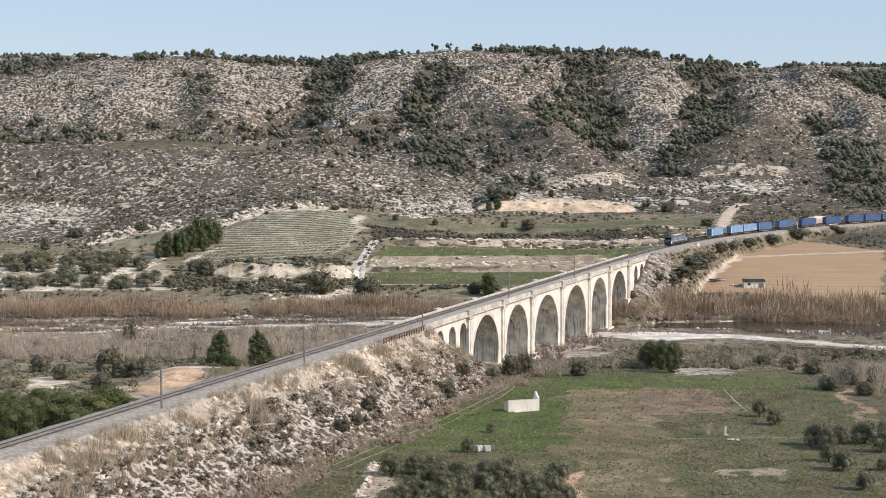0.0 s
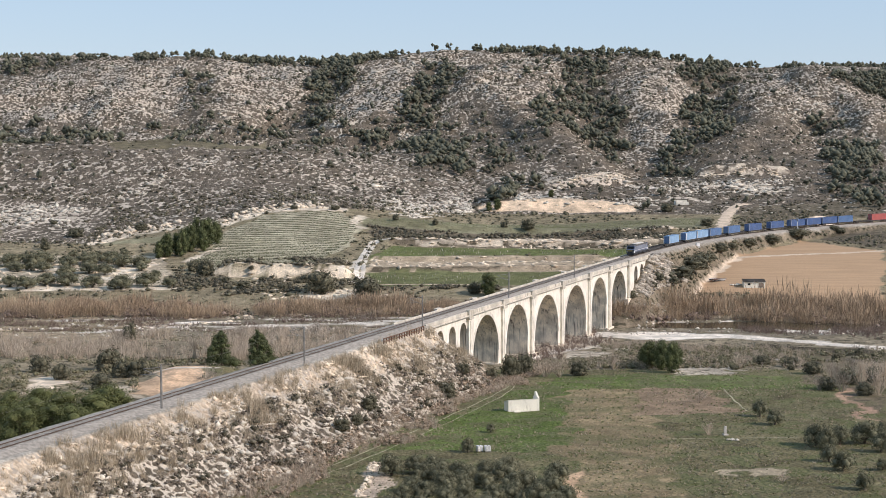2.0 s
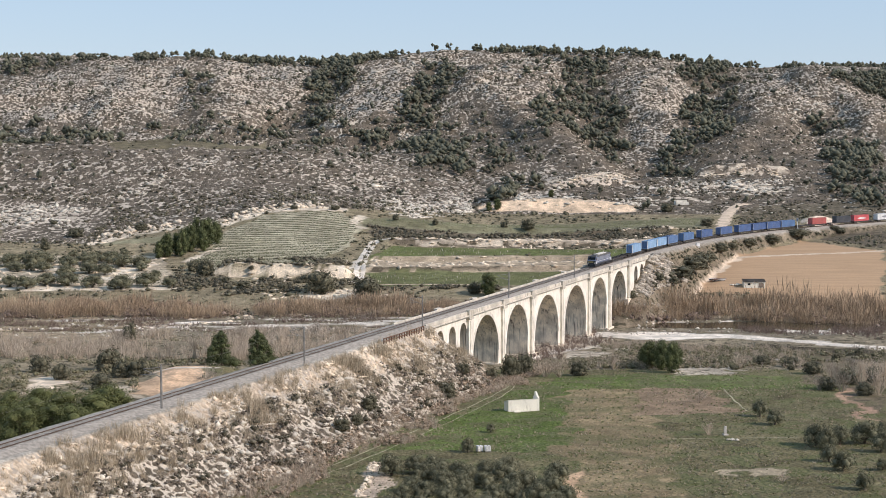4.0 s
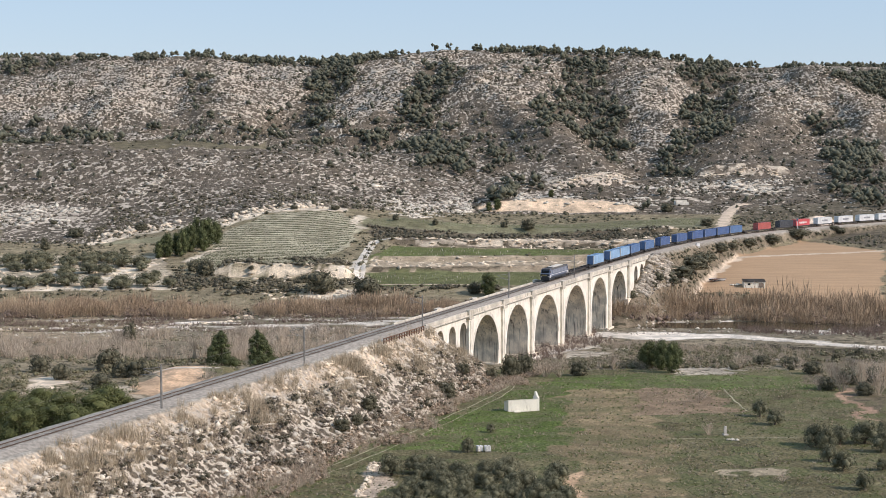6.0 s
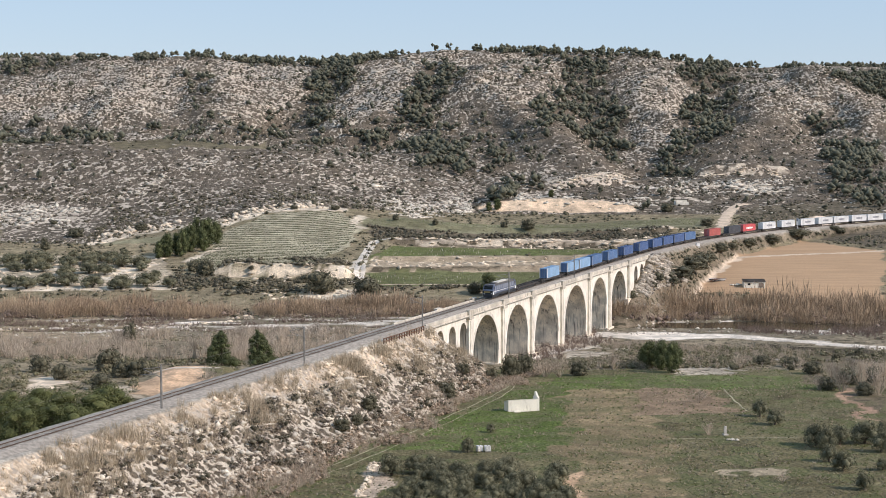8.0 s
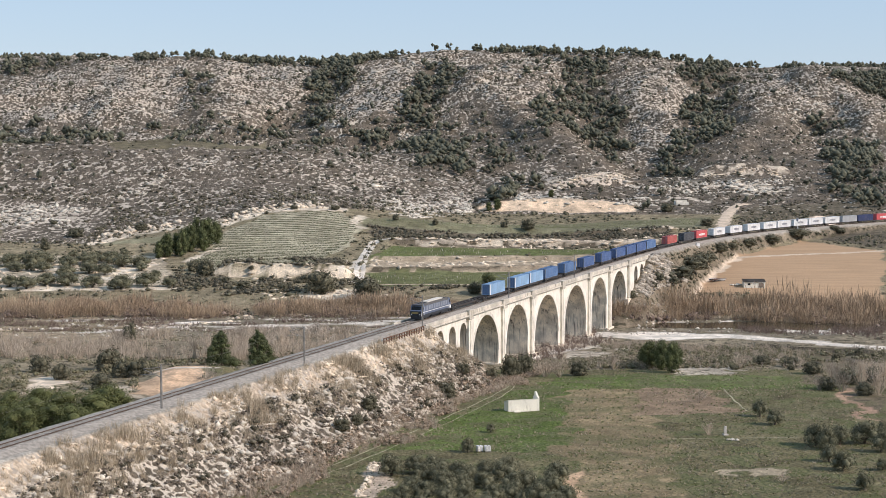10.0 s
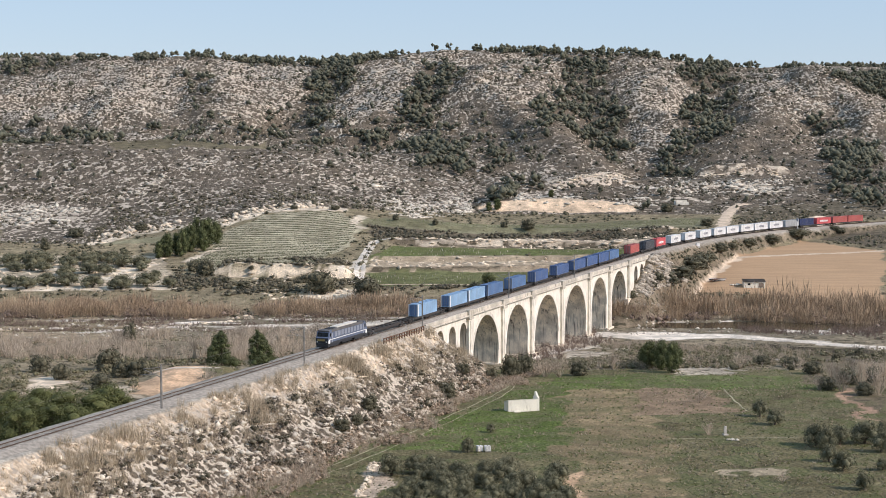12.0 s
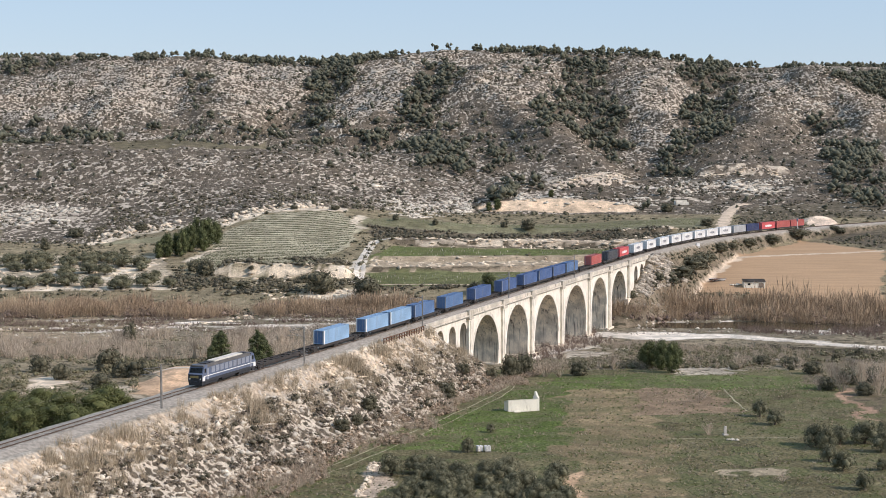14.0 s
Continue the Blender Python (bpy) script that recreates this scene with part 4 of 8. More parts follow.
def build_viaduct():
    x, y, h = on_line(0)
    v = empty("viaduct", pose(x, y, 0, 0, 0, 90 - 20.24))
    tagged(v, "tall cream masonry railway viaduct with round arches over the river", "viaduct")
    base = -3.0
    # great arches
    for a, b in zip(PIERS[:-1], PIERS[1:]):
        half = (b - a) / 2 - PIER_HALF
        bm = bmesh.new()
        arch_bay(bm, a, b, half, 19.2, base, VIA_TOP, VIA_W)
        part("arch", bm, [M_RENDER, M_RUBBLE], v)
        # projecting ring of voussoirs
        bm = bmesh.new()
        xc, n = (a + b) / 2, 28
        for side in (-1, 1):
            y0, y1 = side * (VIA_W - 0.05), side * (VIA_W + 0.10)
            rows = []
            for k in range(n + 1):
                t = math.pi * k / n
                ca, sa = math.cos(t), math.sin(t)
                rows.append([bm.verts.new((xc - r * ca, yy, 19.2 - half + r * sa)) for r, yy in ((half - 0.01, y0), (half - 0.01, y1), (half + 0.85, y1), (half + 0.85, y0))])
            for p, q in zip(rows[:-1], rows[1:]):
                for k in range(4):
                    bm.faces.new((p[k], p[(k + 1) % 4], q[(k + 1) % 4], q[k]))
        part("arch_ring", bm, M_TRIM, v)
    # small arches at both ends
    for xs in ([(-17.1, -8.4), (-8.4, 0.3), (0.3, 7.9)], [(177.5, 184.6), (184.6, 193.8), (193.8, 202.6)]):
        for a, b in xs:
            if a == 177.5:
                bm = bmesh.new()
                box(bm, a, b, -VIA_W, VIA_W, base, VIA_TOP)
                part("end_wall", bm, M_RENDER, v)
                continue
            bm = bmesh.new()
            arch_bay(bm, a, b, 2.5, 19.0, 0.0, VIA_TOP, VIA_W, 12)
            part("small_arch", bm, [M_RENDER, M_RUBBLE], v)
    for a, b in ((-22.5, -17.1), (202.6, 209.5)):
        bm = bmesh.new()
        box(bm, a, b, -VIA_W, VIA_W, 6.0, VIA_TOP)
        part("abutment", bm, M_RENDER, v)
    # pilasters with footings and caps on every pier, both sides
    for s in PIERS:
        for side in (-1, 1):
            bm = bmesh.new()
            f = lambda d0, d1: sorted((side * d0, side * d1))
            box(bm, s - 1.35, s + 1.35, *f(VIA_W - 0.1, VIA_W + 0.62), base, 19.6)
            box(bm, s - 0.62, s + 0.62, *f(VIA_W + 0.5, VIA_W + 0.80), base, 19.3)
            part("pilaster", bm, M_TRIM, v)
            bm = bmesh.new()
            box(bm, s - 1.75, s + 1.75, *f(VIA_W - 0.1, VIA_W + 1.0), 19.6, 20.2, 0.06)
            box(bm, s - 1.55, s + 1.55, *f(VIA_W - 0.1, VIA_W + 0.85), 20.2, 21.85, 0.05)
            box(bm, s - 1.7, s + 1.7, *f(VIA_W - 0.1, VIA_W + 1.0), 21.85, 22.05, 0.05)
            part("pilaster_cap", bm, M_WEATHERED, v)
        if s > 10:
            bm = bmesh.new()
            box(bm, s - PIER_HALF - 0.25, s + PIER_HALF + 0.25, -VIA_W - 0.95, VIA_W + 0.95, base - 0.5, float(ground_z(np.array([on_line(s)[0]]), np.array([on_line(s)[1]]))[0]) + 0.6, 0.1)
            part("pier_footing", bm, M_RUBBLE, v)
    # cornice and kerb of the deck
    for side in (-1, 1):
        bm = bmesh.new()
        f = lambda d0, d1: sorted((side * d0, side * d1))
        box(bm, -23, 209.5, *f(VIA_W - 0.3, VIA_W + 0.22), 20.05, VIA_TOP)
        box(bm, -23, 209.5, *f(VIA_W - 0.3, VIA_W + 0.72), VIA_TOP, 20.75, 0.06)
        part("cornice", bm, M_WEATHERED, v, "grey stained stone cornice")
        bm = bmesh.new()
        box(bm, -23, 209.5, *f(VIA_W - 0.12, VIA_W + 0.30), 20.75, 21.7, 0.05)
        part("parapet", bm, M_WEATHERED, v, "grey stained low parapet")
    bm = bmesh.new()
    box(bm, -22.5, 209.5, -VIA_W - 0.02, VIA_W + 0.02, 20.36, 21.2)
    part("deck", bm, M_BALLAST, v)


build_viaduct()
# ------------------------------------------------------------------ the river
def build_water():
    m, nt, bs = material("river_water")
    v = place(nt)
    nt.links.new(mixc(nt, noise_fac(nt, 0.05, 3, 0, v), (0.030, 0.028, 0.016), (0.060, 0.050, 0.028)), bs.inputs["Base Color"])
    bs.inputs["Roughness"].default_value = 0.06
    mp = nt.nodes.new("ShaderNodeMapping")
    mp.inputs["Scale"].default_value = (0.5, 1.4, 1)
    nt.links.new(v, mp.inputs["Vector"])
    nt.links.new(bump(nt, noise_fac(nt, 1.4, 4, 0, mp.outputs[0]), 0.05, 0.05), bs.inputs["Normal"])
    bm = bmesh.new()
    prev = None
    for x in np.linspace(-900, 900, 61):
        y = float(river_y(x))
        cur = (bm.verts.new((x, y - 26, 0.12)), bm.verts.new((x, y + 26, 0.12)))
        if prev:
            bm.faces.new((prev[0], cur[0], cur[1], prev[1]))
        prev = cur
    tagged(mesh_ob("water", bm, m), "shallow brown-green river water", "river", kind="structure")


build_water()


# ------------------------------------------------------------------ earth tracks
M_TRACK = simple("pale_earth_track", (0.62, 0.495, 0.365), 0.95, vary=0.2, scale=0.7, dirt=(0.30, 0.24, 0.17), dirt_amount=0.5, bumps=0.05)


M_TRACK_PALE = simple("white_marl_track", (0.74, 0.66, 0.55), 0.95, vary=0.2, scale=0.7, dirt=(0.36, 0.30, 0.22), dirt_amount=0.4, bumps=0.05)
M_RUT = simple("worn_grass_rut", (0.34, 0.31, 0.20), 0.95, vary=0.35, scale=1.5, dirt=(0.13, 0.15, 0.06), dirt_amount=0.8)


def cart_track(name, pts, half, label):
    """A worn strip of bare earth laid over the ground, with an uneven edge."""
    p = np.array(pts, float)
    for k in range(2):      # round the corners
        q = [p[0]]
        for a, b in zip(p[:-1], p[1:]):
            q += [a * 0.75 + b * 0.25, a * 0.25 + b * 0.75]
        p = np.array(q + [p[-1]])
    d = np.concatenate([[0], np.cumsum(np.hypot(*(p[1:] - p[:-1]).T))])
    t = np.arange(0, d[-1], 0.6)
    x, y = np.interp(t, d, p[:, 0]), np.interp(t, d, p[:, 1])
    h = np.arctan2(np.gradient(y), np.gradient(x))
    u = np.array([-1, -0.4, 0.4, 1.0])
    w = half * u * (1 + 0.35 * vnoise(t[:, None] / 1.7 + u, np.full((len(t), 1), 3.0) + u))
    vx, vy = x[:, None] - w * np.sin(h)[:, None], y[:, None] + w * np.cos(h)[:, None]
    vz = ground_z(vx, vy) + np.where(np.abs(u) < 1, 0.16 if half > 0.3 else 0.05, 0.02)
    bm = bmesh.new()
    prev = None
    for i in range(len(t)):
        row = [bm.verts.new((vx[i, a], vy[i, a], vz[i, a])) for a in range(4)]
        if prev:
            for a in range(3):
                bm.faces.new((prev[a], row[a], row[a + 1], prev[a + 1]))
        prev = row
    return tagged(mesh_ob(name, bm, {"meadow_rut": M_RUT, "cart_track": M_TRACK_PALE}.get(name, M_TRACK)), label, "track", kind="structure")


cart_track("cart_track", [(-34.5, 651.4), (-36.5, 675.6), (-36.7, 712.8), (-34.2, 745.2), (-31.8, 757.8), (-26.0, 749.9), (-18.9, 750.9)], 1.10, "pale wheel rut of a farm track")
cart_track("cart_track", [(-33.1, 654.9), (-33.6, 675.5), (-34.4, 705.7), (-32.2, 742.6), (-30.1, 753.8)], 0.95, "pale wheel rut of a farm track")
cart_track("field_road", [(123.4, 682.5), (133.7, 686.5), (147.0, 689.0), (179.8, 698.6), (193.6, 705.1)], 1.50, "pale earth road across a ploughed field")
cart_track("hill_road", [(139.0, 804.1), (144.9, 833.8), (153.6, 868.1), (161.7, 893.4), (170.3, 901.0)], 2.90, "tan earth road climbing the hill foot")
cart_track("meadow_rut", [(-29.0, 261.0), (-21.9, 276.0), (-9.2, 308.5), (8.3, 357.1), (14.5, 376.6), (16.5, 387.1), (16.2, 406.6)], 0.16, "worn wheel rut in the grass")
cart_track("meadow_rut", [(-26.2, 261.0), (-18.9, 276.0), (-6.9, 306.5), (10.1, 354.6), (16.0, 374.6), (17.5, 387.1), (17.1, 407.1)], 0.13, "worn wheel rut in the grass")
cart_track("meadow_rut", [(43.2, 309.0), (54.7, 309.0), (61.4, 310.0), (72.1, 311.0)], 0.14, "worn wheel rut in the grass")
cart_track("meadow_rut", [(66.3, 379.0), (65.3, 362.0), (65.3, 344.0)], 0.20, "worn wheel rut in the grass")
cart_track("terrace_edge", [(-26.9, 639.3), (-5.4, 638.8), (21.5, 637.8)], 0.35, "pale edge of a terraced field")
# ------------------------------------------------------------------ plants
# needle colour lifted to stand in for the haze over the far hill
M_PINE = leafy("pine_needles", (0.068, 0.071, 0.050), (0.138, 0.138, 0.094))
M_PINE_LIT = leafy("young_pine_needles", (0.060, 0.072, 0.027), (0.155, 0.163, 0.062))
M_OLIVE = leafy("olive_leaves", (0.088, 0.088, 0.054), (0.200, 0.194, 0.122))
M_BUSH = leafy("dark_bush_leaves", (0.074, 0.072, 0.046), (0.162, 0.150, 0.098))
# scrub colour likewise carries a little painted haze
M_SCRUB = leafy("hill_scrub", (0.068, 0.063, 0.042), (0.155, 0.136, 0.095))
M_REED = leafy("dry_reeds", (0.235, 0.165, 0.108), (0.510, 0.390, 0.265))
M_TWIG = leafy("bare_twigs", (0.280, 0.225, 0.172), (0.550, 0.465, 0.362))
M_BRAMBLE = leafy("brambles", (0.120, 0.085, 0.070), (0.270, 0.205, 0.165))
M_STRAW = leafy("dry_grass", (0.290, 0.235, 0.155), (0.560, 0.470, 0.350))
M_GRASS = leafy("meadow_grass", (0.085, 0.115, 0.035), (0.185, 0.200, 0.085))
M_TUSSOCK = leafy("tussock_grass", (0.125, 0.130, 0.062), (0.285, 0.265, 0.158))
M_BRACKEN = leafy("dry_bracken", (0.205, 0.150, 0.105), (0.400, 0.310, 0.220))
M_HERB = leafy("olive_green_scrub", (0.105, 0.102, 0.058), (0.225, 0.205, 0.125))
M_HEATH = leafy("grey_brown_heath", (0.098, 0.082, 0.064), (0.215, 0.178, 0.142))
M_CONE = leafy("dark_pine_needles", (0.048, 0.060, 0.026), (0.118, 0.134, 0.056))
M_CROP = leafy("green_crop", (0.138, 0.158, 0.062), (0.265, 0.275, 0.135))
M_VINE = leafy("vine_rows", (0.115, 0.125, 0.065), (0.235, 0.230, 0.145))
M_BARK = simple("bark", (0.12, 0.09, 0.065), 0.95, scale=2, bumps=0.05)
M_ROCK = simple("limestone", (0.60, 0.545, 0.45), 0.95, vary=0.25, scale=0.8, dirt=(0.22, 0.19, 0.15), dirt_amount=0.6, island=0.28)
# darker limestone: the shade among the boulders is put into the colour
M_RIPRAP = simple("shaded_boulders", (0.40, 0.355, 0.29), 0.95, vary=0.3, scale=0.9, dirt=(0.14, 0.12, 0.095), dirt_amount=0.7, island=0.35)
M_ROCK_WARM = simple("pale_marl", (0.72, 0.605, 0.46), 0.95, vary=0.25, scale=0.8, dirt=(0.28, 0.22, 0.16), dirt_amount=0.5, island=0.25)
rng = np.random.RandomState(11)


def leaves(centres, radii, n, size, r, flat=0.0):
    """n loose triangles over the shells of a set of ellipsoids."""
    c = np.asarray(centres, float)
    q = np.asarray(radii, float)
    w = (q[:, 0] * q[:, 1] + q[:, 0] * q[:, 2])
    k = r.choice(len(c), n, p=w / w.sum())
    d = r.normal(size=(n, 3))
    d /= np.linalg.norm(d, axis=1)[:, None]
    p = c[k] + d * q[k] * (0.62 + 0.46 * r.rand(n, 1) ** 0.7)
    a = r.normal(size=(n, 3, 3))
    a -= 0.6 * (a * d[:, None, :]).sum(2)[..., None] * d[:, None, :]
    a[..., 2] *= 1 - flat
    a /= np.linalg.norm(a, axis=2)[..., None]
    v = p[:, None, :] + a * size * (0.55 + 0.75 * r.rand(n, 1, 1))
    return v.reshape(-1, 3), np.arange(3 * n).reshape(-1, 3)


OCT_V = np.array([(1, 0, 0), (-1, 0, 0), (0, 1, 0), (0, -1, 0), (0, 0, 1), (0, 0, -1)], float)
OCT_F = np.array([(0, 2, 4), (2, 1, 4), (1, 3, 4), (3, 0, 4), (2, 0, 5), (1, 2, 5), (3, 1, 5), (0, 3, 5)])


def lump(r, squash=0.8):
    """A low-sided irregular lump, one unit in radius."""
    v = [tuple(x) for x in OCT_V]
    f = [tuple(x) for x in OCT_F]
    mid, out = {}, []
    for a, b, c in f:
        m = []
        for i, j in ((a, b), (b, c), (c, a)):
            key = (min(i, j), max(i, j))
            if key not in mid:
                p = np.array(v[i]) + np.array(v[j])
                v.append(tuple(p / np.linalg.norm(p)))
                mid[key] = len(v) - 1
            m.append(mid[key])
        out += [(a, m[0], m[2]), (m[0], b, m[1]), (m[2], m[1], c), tuple(m)]
    v = np.array(v) * (0.72 + 0.5 * r.rand(len(v), 1))
    v[:, 2] *= squash
    return v, np.array(out)


def chip(r, squash=0.8):
    """The same with eight faces, for what is far off."""
    v = OCT_V * (0.7 + 0.55 * r.rand(6, 1)) + 0.16 * r.normal(size=(6, 3))
    v[:, 2] *= squash
    return v, OCT_F.copy()


def join(*pieces):
    vs, fs, n = [], [], 0
    for v, f in pieces:
        vs.append(v)
        fs.append(np.asarray(f) + n)
        n += len(v)
    return np.concatenate(vs), np.concatenate(fs)


def tri_mesh(name, v, f, mat):
    me = bpy.data.meshes.new(name)
    me.vertices.add(len(v)); me.vertices.foreach_set("co", np.asarray(v, np.float32).ravel())
    me.loops.add(f.size); me.loops.foreach_set("vertex_index", np.asarray(f, np.int32).ravel())
    me.polygons.add(len(f)); me.polygons.foreach_set("loop_start", np.arange(len(f)) * 3)
    me.update(calc_edges=True)
    me.materials.append(mat)
    return me


def scatter(name, kinds, P, size, mat, label, category, stretch=0.25, swing=math.tau):
    """Many plants or stones, uncountable, in one mesh standing on the ground at plan points P."""
    n = len(P)
    z = ground_z(P[:, 0], P[:, 1])
    pick = rng.randint(len(kinds), size=n)
    turn = (rng.rand(n) - 0.5) * swing
    vs, fs, base = [], [], 0
    for k, (v, f) in enumerate(kinds):
        i = np.argwhere(pick == k)[:, 0]
        if not len(i):
            continue
        c, s = np.cos(turn[i])[:, None], np.sin(turn[i])[:, None]
        sc = size[i][:, None]
        up = sc * (1 + stretch * (rng.rand(len(i), 1) * 2 - 1))
        x = (v[None, :, 0] * c - v[None, :, 1] * s) * sc + P[i, 0][:, None]
        y = (v[None, :, 0] * s + v[None, :, 1] * c) * sc + P[i, 1][:, None]
        zz = v[None, :, 2] * up + z[i][:, None]
        vs.append(np.stack([x, y, zz], -1).reshape(-1, 3))
        fs.append((f[None] + (base + np.arange(len(i)) * len(v))[:, None, None]).reshape(-1, 3))
        base += len(i) * len(v)
    me = tri_mesh(name, np.concatenate(vs), np.concatenate(fs), mat)
    return tagged(new(name, me), label, category, kind="stuff")


def scrub_kind(r, n=13, size=0.34):
    v, f = chip(r, 0.62)
    v = v * 0.80
    v[:, 2] += 0.34
    return join((v, f), leaves([(0, 0, 0.42)], [(0.9, 0.9, 0.55)], n, size, r))


def blade_kind(r, n, height, spread, width, lean):
    vs = []
    for k in range(n):
        a, d = r.rand() * math.tau, spread * math.sqrt(r.rand())
        x, y = d * math.cos(a), d * math.sin(a)
        h = height * (0.6 + 0.5 * r.rand())
        b = r.rand() * math.tau
        wx, wy = width * math.cos(b), width * math.sin(b)
        tx, ty = x + lean * h * r.normal(), y + lean * h * r.normal()
        vs += [(x - wx, y - wy, 0), (x + wx, y + wy, 0), (tx, ty, h)]
    return np.array(vs), np.arange(3 * n).reshape(-1, 3)


def reed_kind(r, n=22):
    """Stems with feathered heads."""
    vs = []
    for k in range(n):
        a, d = r.rand() * math.tau, 0.85 * math.sqrt(r.rand())
        x, y, h, b = d * math.cos(a), d * math.sin(a), 0.62 + 0.45 * r.rand(), r.rand() * math.tau
        wx, wy = 0.0095 * math.cos(b), 0.0095 * math.sin(b)
        lx, ly = 0.11 * r.normal(), 0.11 * r.normal()
        vs += [(x - wx * 0.7, y - wy * 0.7, 0), (x + wx * 0.7, y + wy * 0.7, 0), (x + lx, y + ly, h)]
        vs += [(x + lx * 0.7 - wx, y + ly * 0.7 - wy, 0.62 * h), (x + lx * 0.7 + wx, y + ly * 0.7 + wy, 0.70 * h), (x + lx * 1.25, y + ly * 1.25, h * 1.06)]
    return np.array(vs), np.arange(6 * n).reshape(-1, 3)


def far_pine_kind(r):
    """Short trunk, uneven crown of a few tufts; one unit high."""
    tr = np.array([(0.03, 0, 0), (-0.02, 0.03, 0), (-0.02, -0.03, 0), (0, 0, 0.7)])
    tf = np.array([(0, 1, 3), (1, 2, 3), (2, 0, 3)])
    cs, rs = [], []
    for k in range(4):
        cs.append((0.20 * r.normal(), 0.20 * r.normal(), 0.42 + 0.12 * k + 0.05 * r.normal()))
        q = 0.30 + 0.12 * r.rand()
        rs.append((q, q, q * 0.72))
    lumps = []
    for c, q in zip(cs, rs):
        v, f = chip(r, 0.75)
        lumps.append((v * q[0] * 0.95 + np.array(c), f))
    return join((tr, tf), *lumps, leaves(cs, rs, 36, 0.075, r))


def near_scrub_kind(r):
    cs = [(0.35 * r.normal(), 0.35 * r.normal(), 0.35 + 0.15 * r.rand()) for k in range(4)]
    rs = [(q, q, q * 0.75) for q in 0.38 + 0.25 * r.rand(4)]
    lumps = []
    for c, q in zip(cs[:2], rs):
        v, f = chip(r, 0.7)
        lumps.append((v * q[0] * 0.75 + np.array(c) * (1, 1, 0.8), f))
    return join(*lumps, leaves(cs, rs, 52, 0.17, r))


NEAR_SCRUBS = [near_scrub_kind(np.random.RandomState(300 + k)) for k in range(6)]
SCRUBS = [scrub_kind(np.random.RandomState(k)) for k in range(6)]
PINES = [far_pine_kind(np.random.RandomState(40 + k)) for k in range(7)]
LEDGES = [(v * np.array([2.3, 0.9, 0.8]), f) for v, f in (chip(np.random.RandomState(180 + k), 0.6) for k in range(9))]
CUSHIONS = [(v * np.array([1.0, 1.0, 0.62]), f) for v, f in (scrub_kind(np.random.RandomState(500 + k), 9, 0.30) for k in range(5))]
STONES = [chip(np.random.RandomState(80 + k), 0.62) for k in range(7)]
REEDS = [reed_kind(np.random.RandomState(100 + k)) for k in range(6)]
TWIGS = [blade_kind(np.random.RandomState(120 + k), 20, 1.0, 0.16, 0.016, 0.34) for k in range(6)]
STAKES = [blade_kind(np.random.RandomState(160), 2, 1.0, 0.05, 0.09, 0.06)]
FEATHERS = [blade_kind(np.random.RandomState(150 + k), 36, 1.0, 0.34, 0.015, 0.26) for k in range(6)]
TUFTS = [blade_kind(np.random.RandomState(140 + k), 17, 1.0, 0.42, 0.038, 0.42) for k in range(6)]


def spots(n, x0, x1, y0, y1, keep=None):
    """Up to n random plan points in a box; keep gives the chance of each."""
    X, Y = x0 + (x1 - x0) * rng.rand(n), y0 + (y1 - y0) * rng.rand(n)
    if keep is not None:
        ok = rng.rand(n) < keep(X, Y)
        X, Y = X[ok], Y[ok]
    return np.stack([X, Y], -1)


def sizes(n, lo, hi, power=2.0):
    return lo + (hi - lo) * rng.rand(n) ** power


def fan(X, Y, a=0.30):
    return np.abs(X) < a * Y + 6


FIELD_POLYS = [p for p, col, r, s, h in FIELDS[1:] if s < 0.65]


def on_tilled(X, Y):
    m = np.zeros(X.shape, bool)
    for p in FIELD_POLYS:
        m |= inside(X, Y, p)
    for xc, half, y0, run, high, back in CUTS[2:]:
        m |= (np.abs(X - xc) < half * 0.85) & (Y > y0) & (Y < y0 + run + 3)
    return m


def clear_of_way(X, Y, d):
    S, D = line_coords(X, Y)
    return ~((np.abs(D) < d) & (S > -325) & (S < 640))


HILL_ROAD = [(139.0, 804.1), (144.9, 833.8), (153.6, 868.1), (161.7, 893.4), (170.3, 901.0)]


def off_road(X, Y):
    return near_path(X, Y, HILL_ROAD) > 4.5


def hill_side(X, Y):
    return (Y > 865) | within(X, Y, KNOLL, 3)


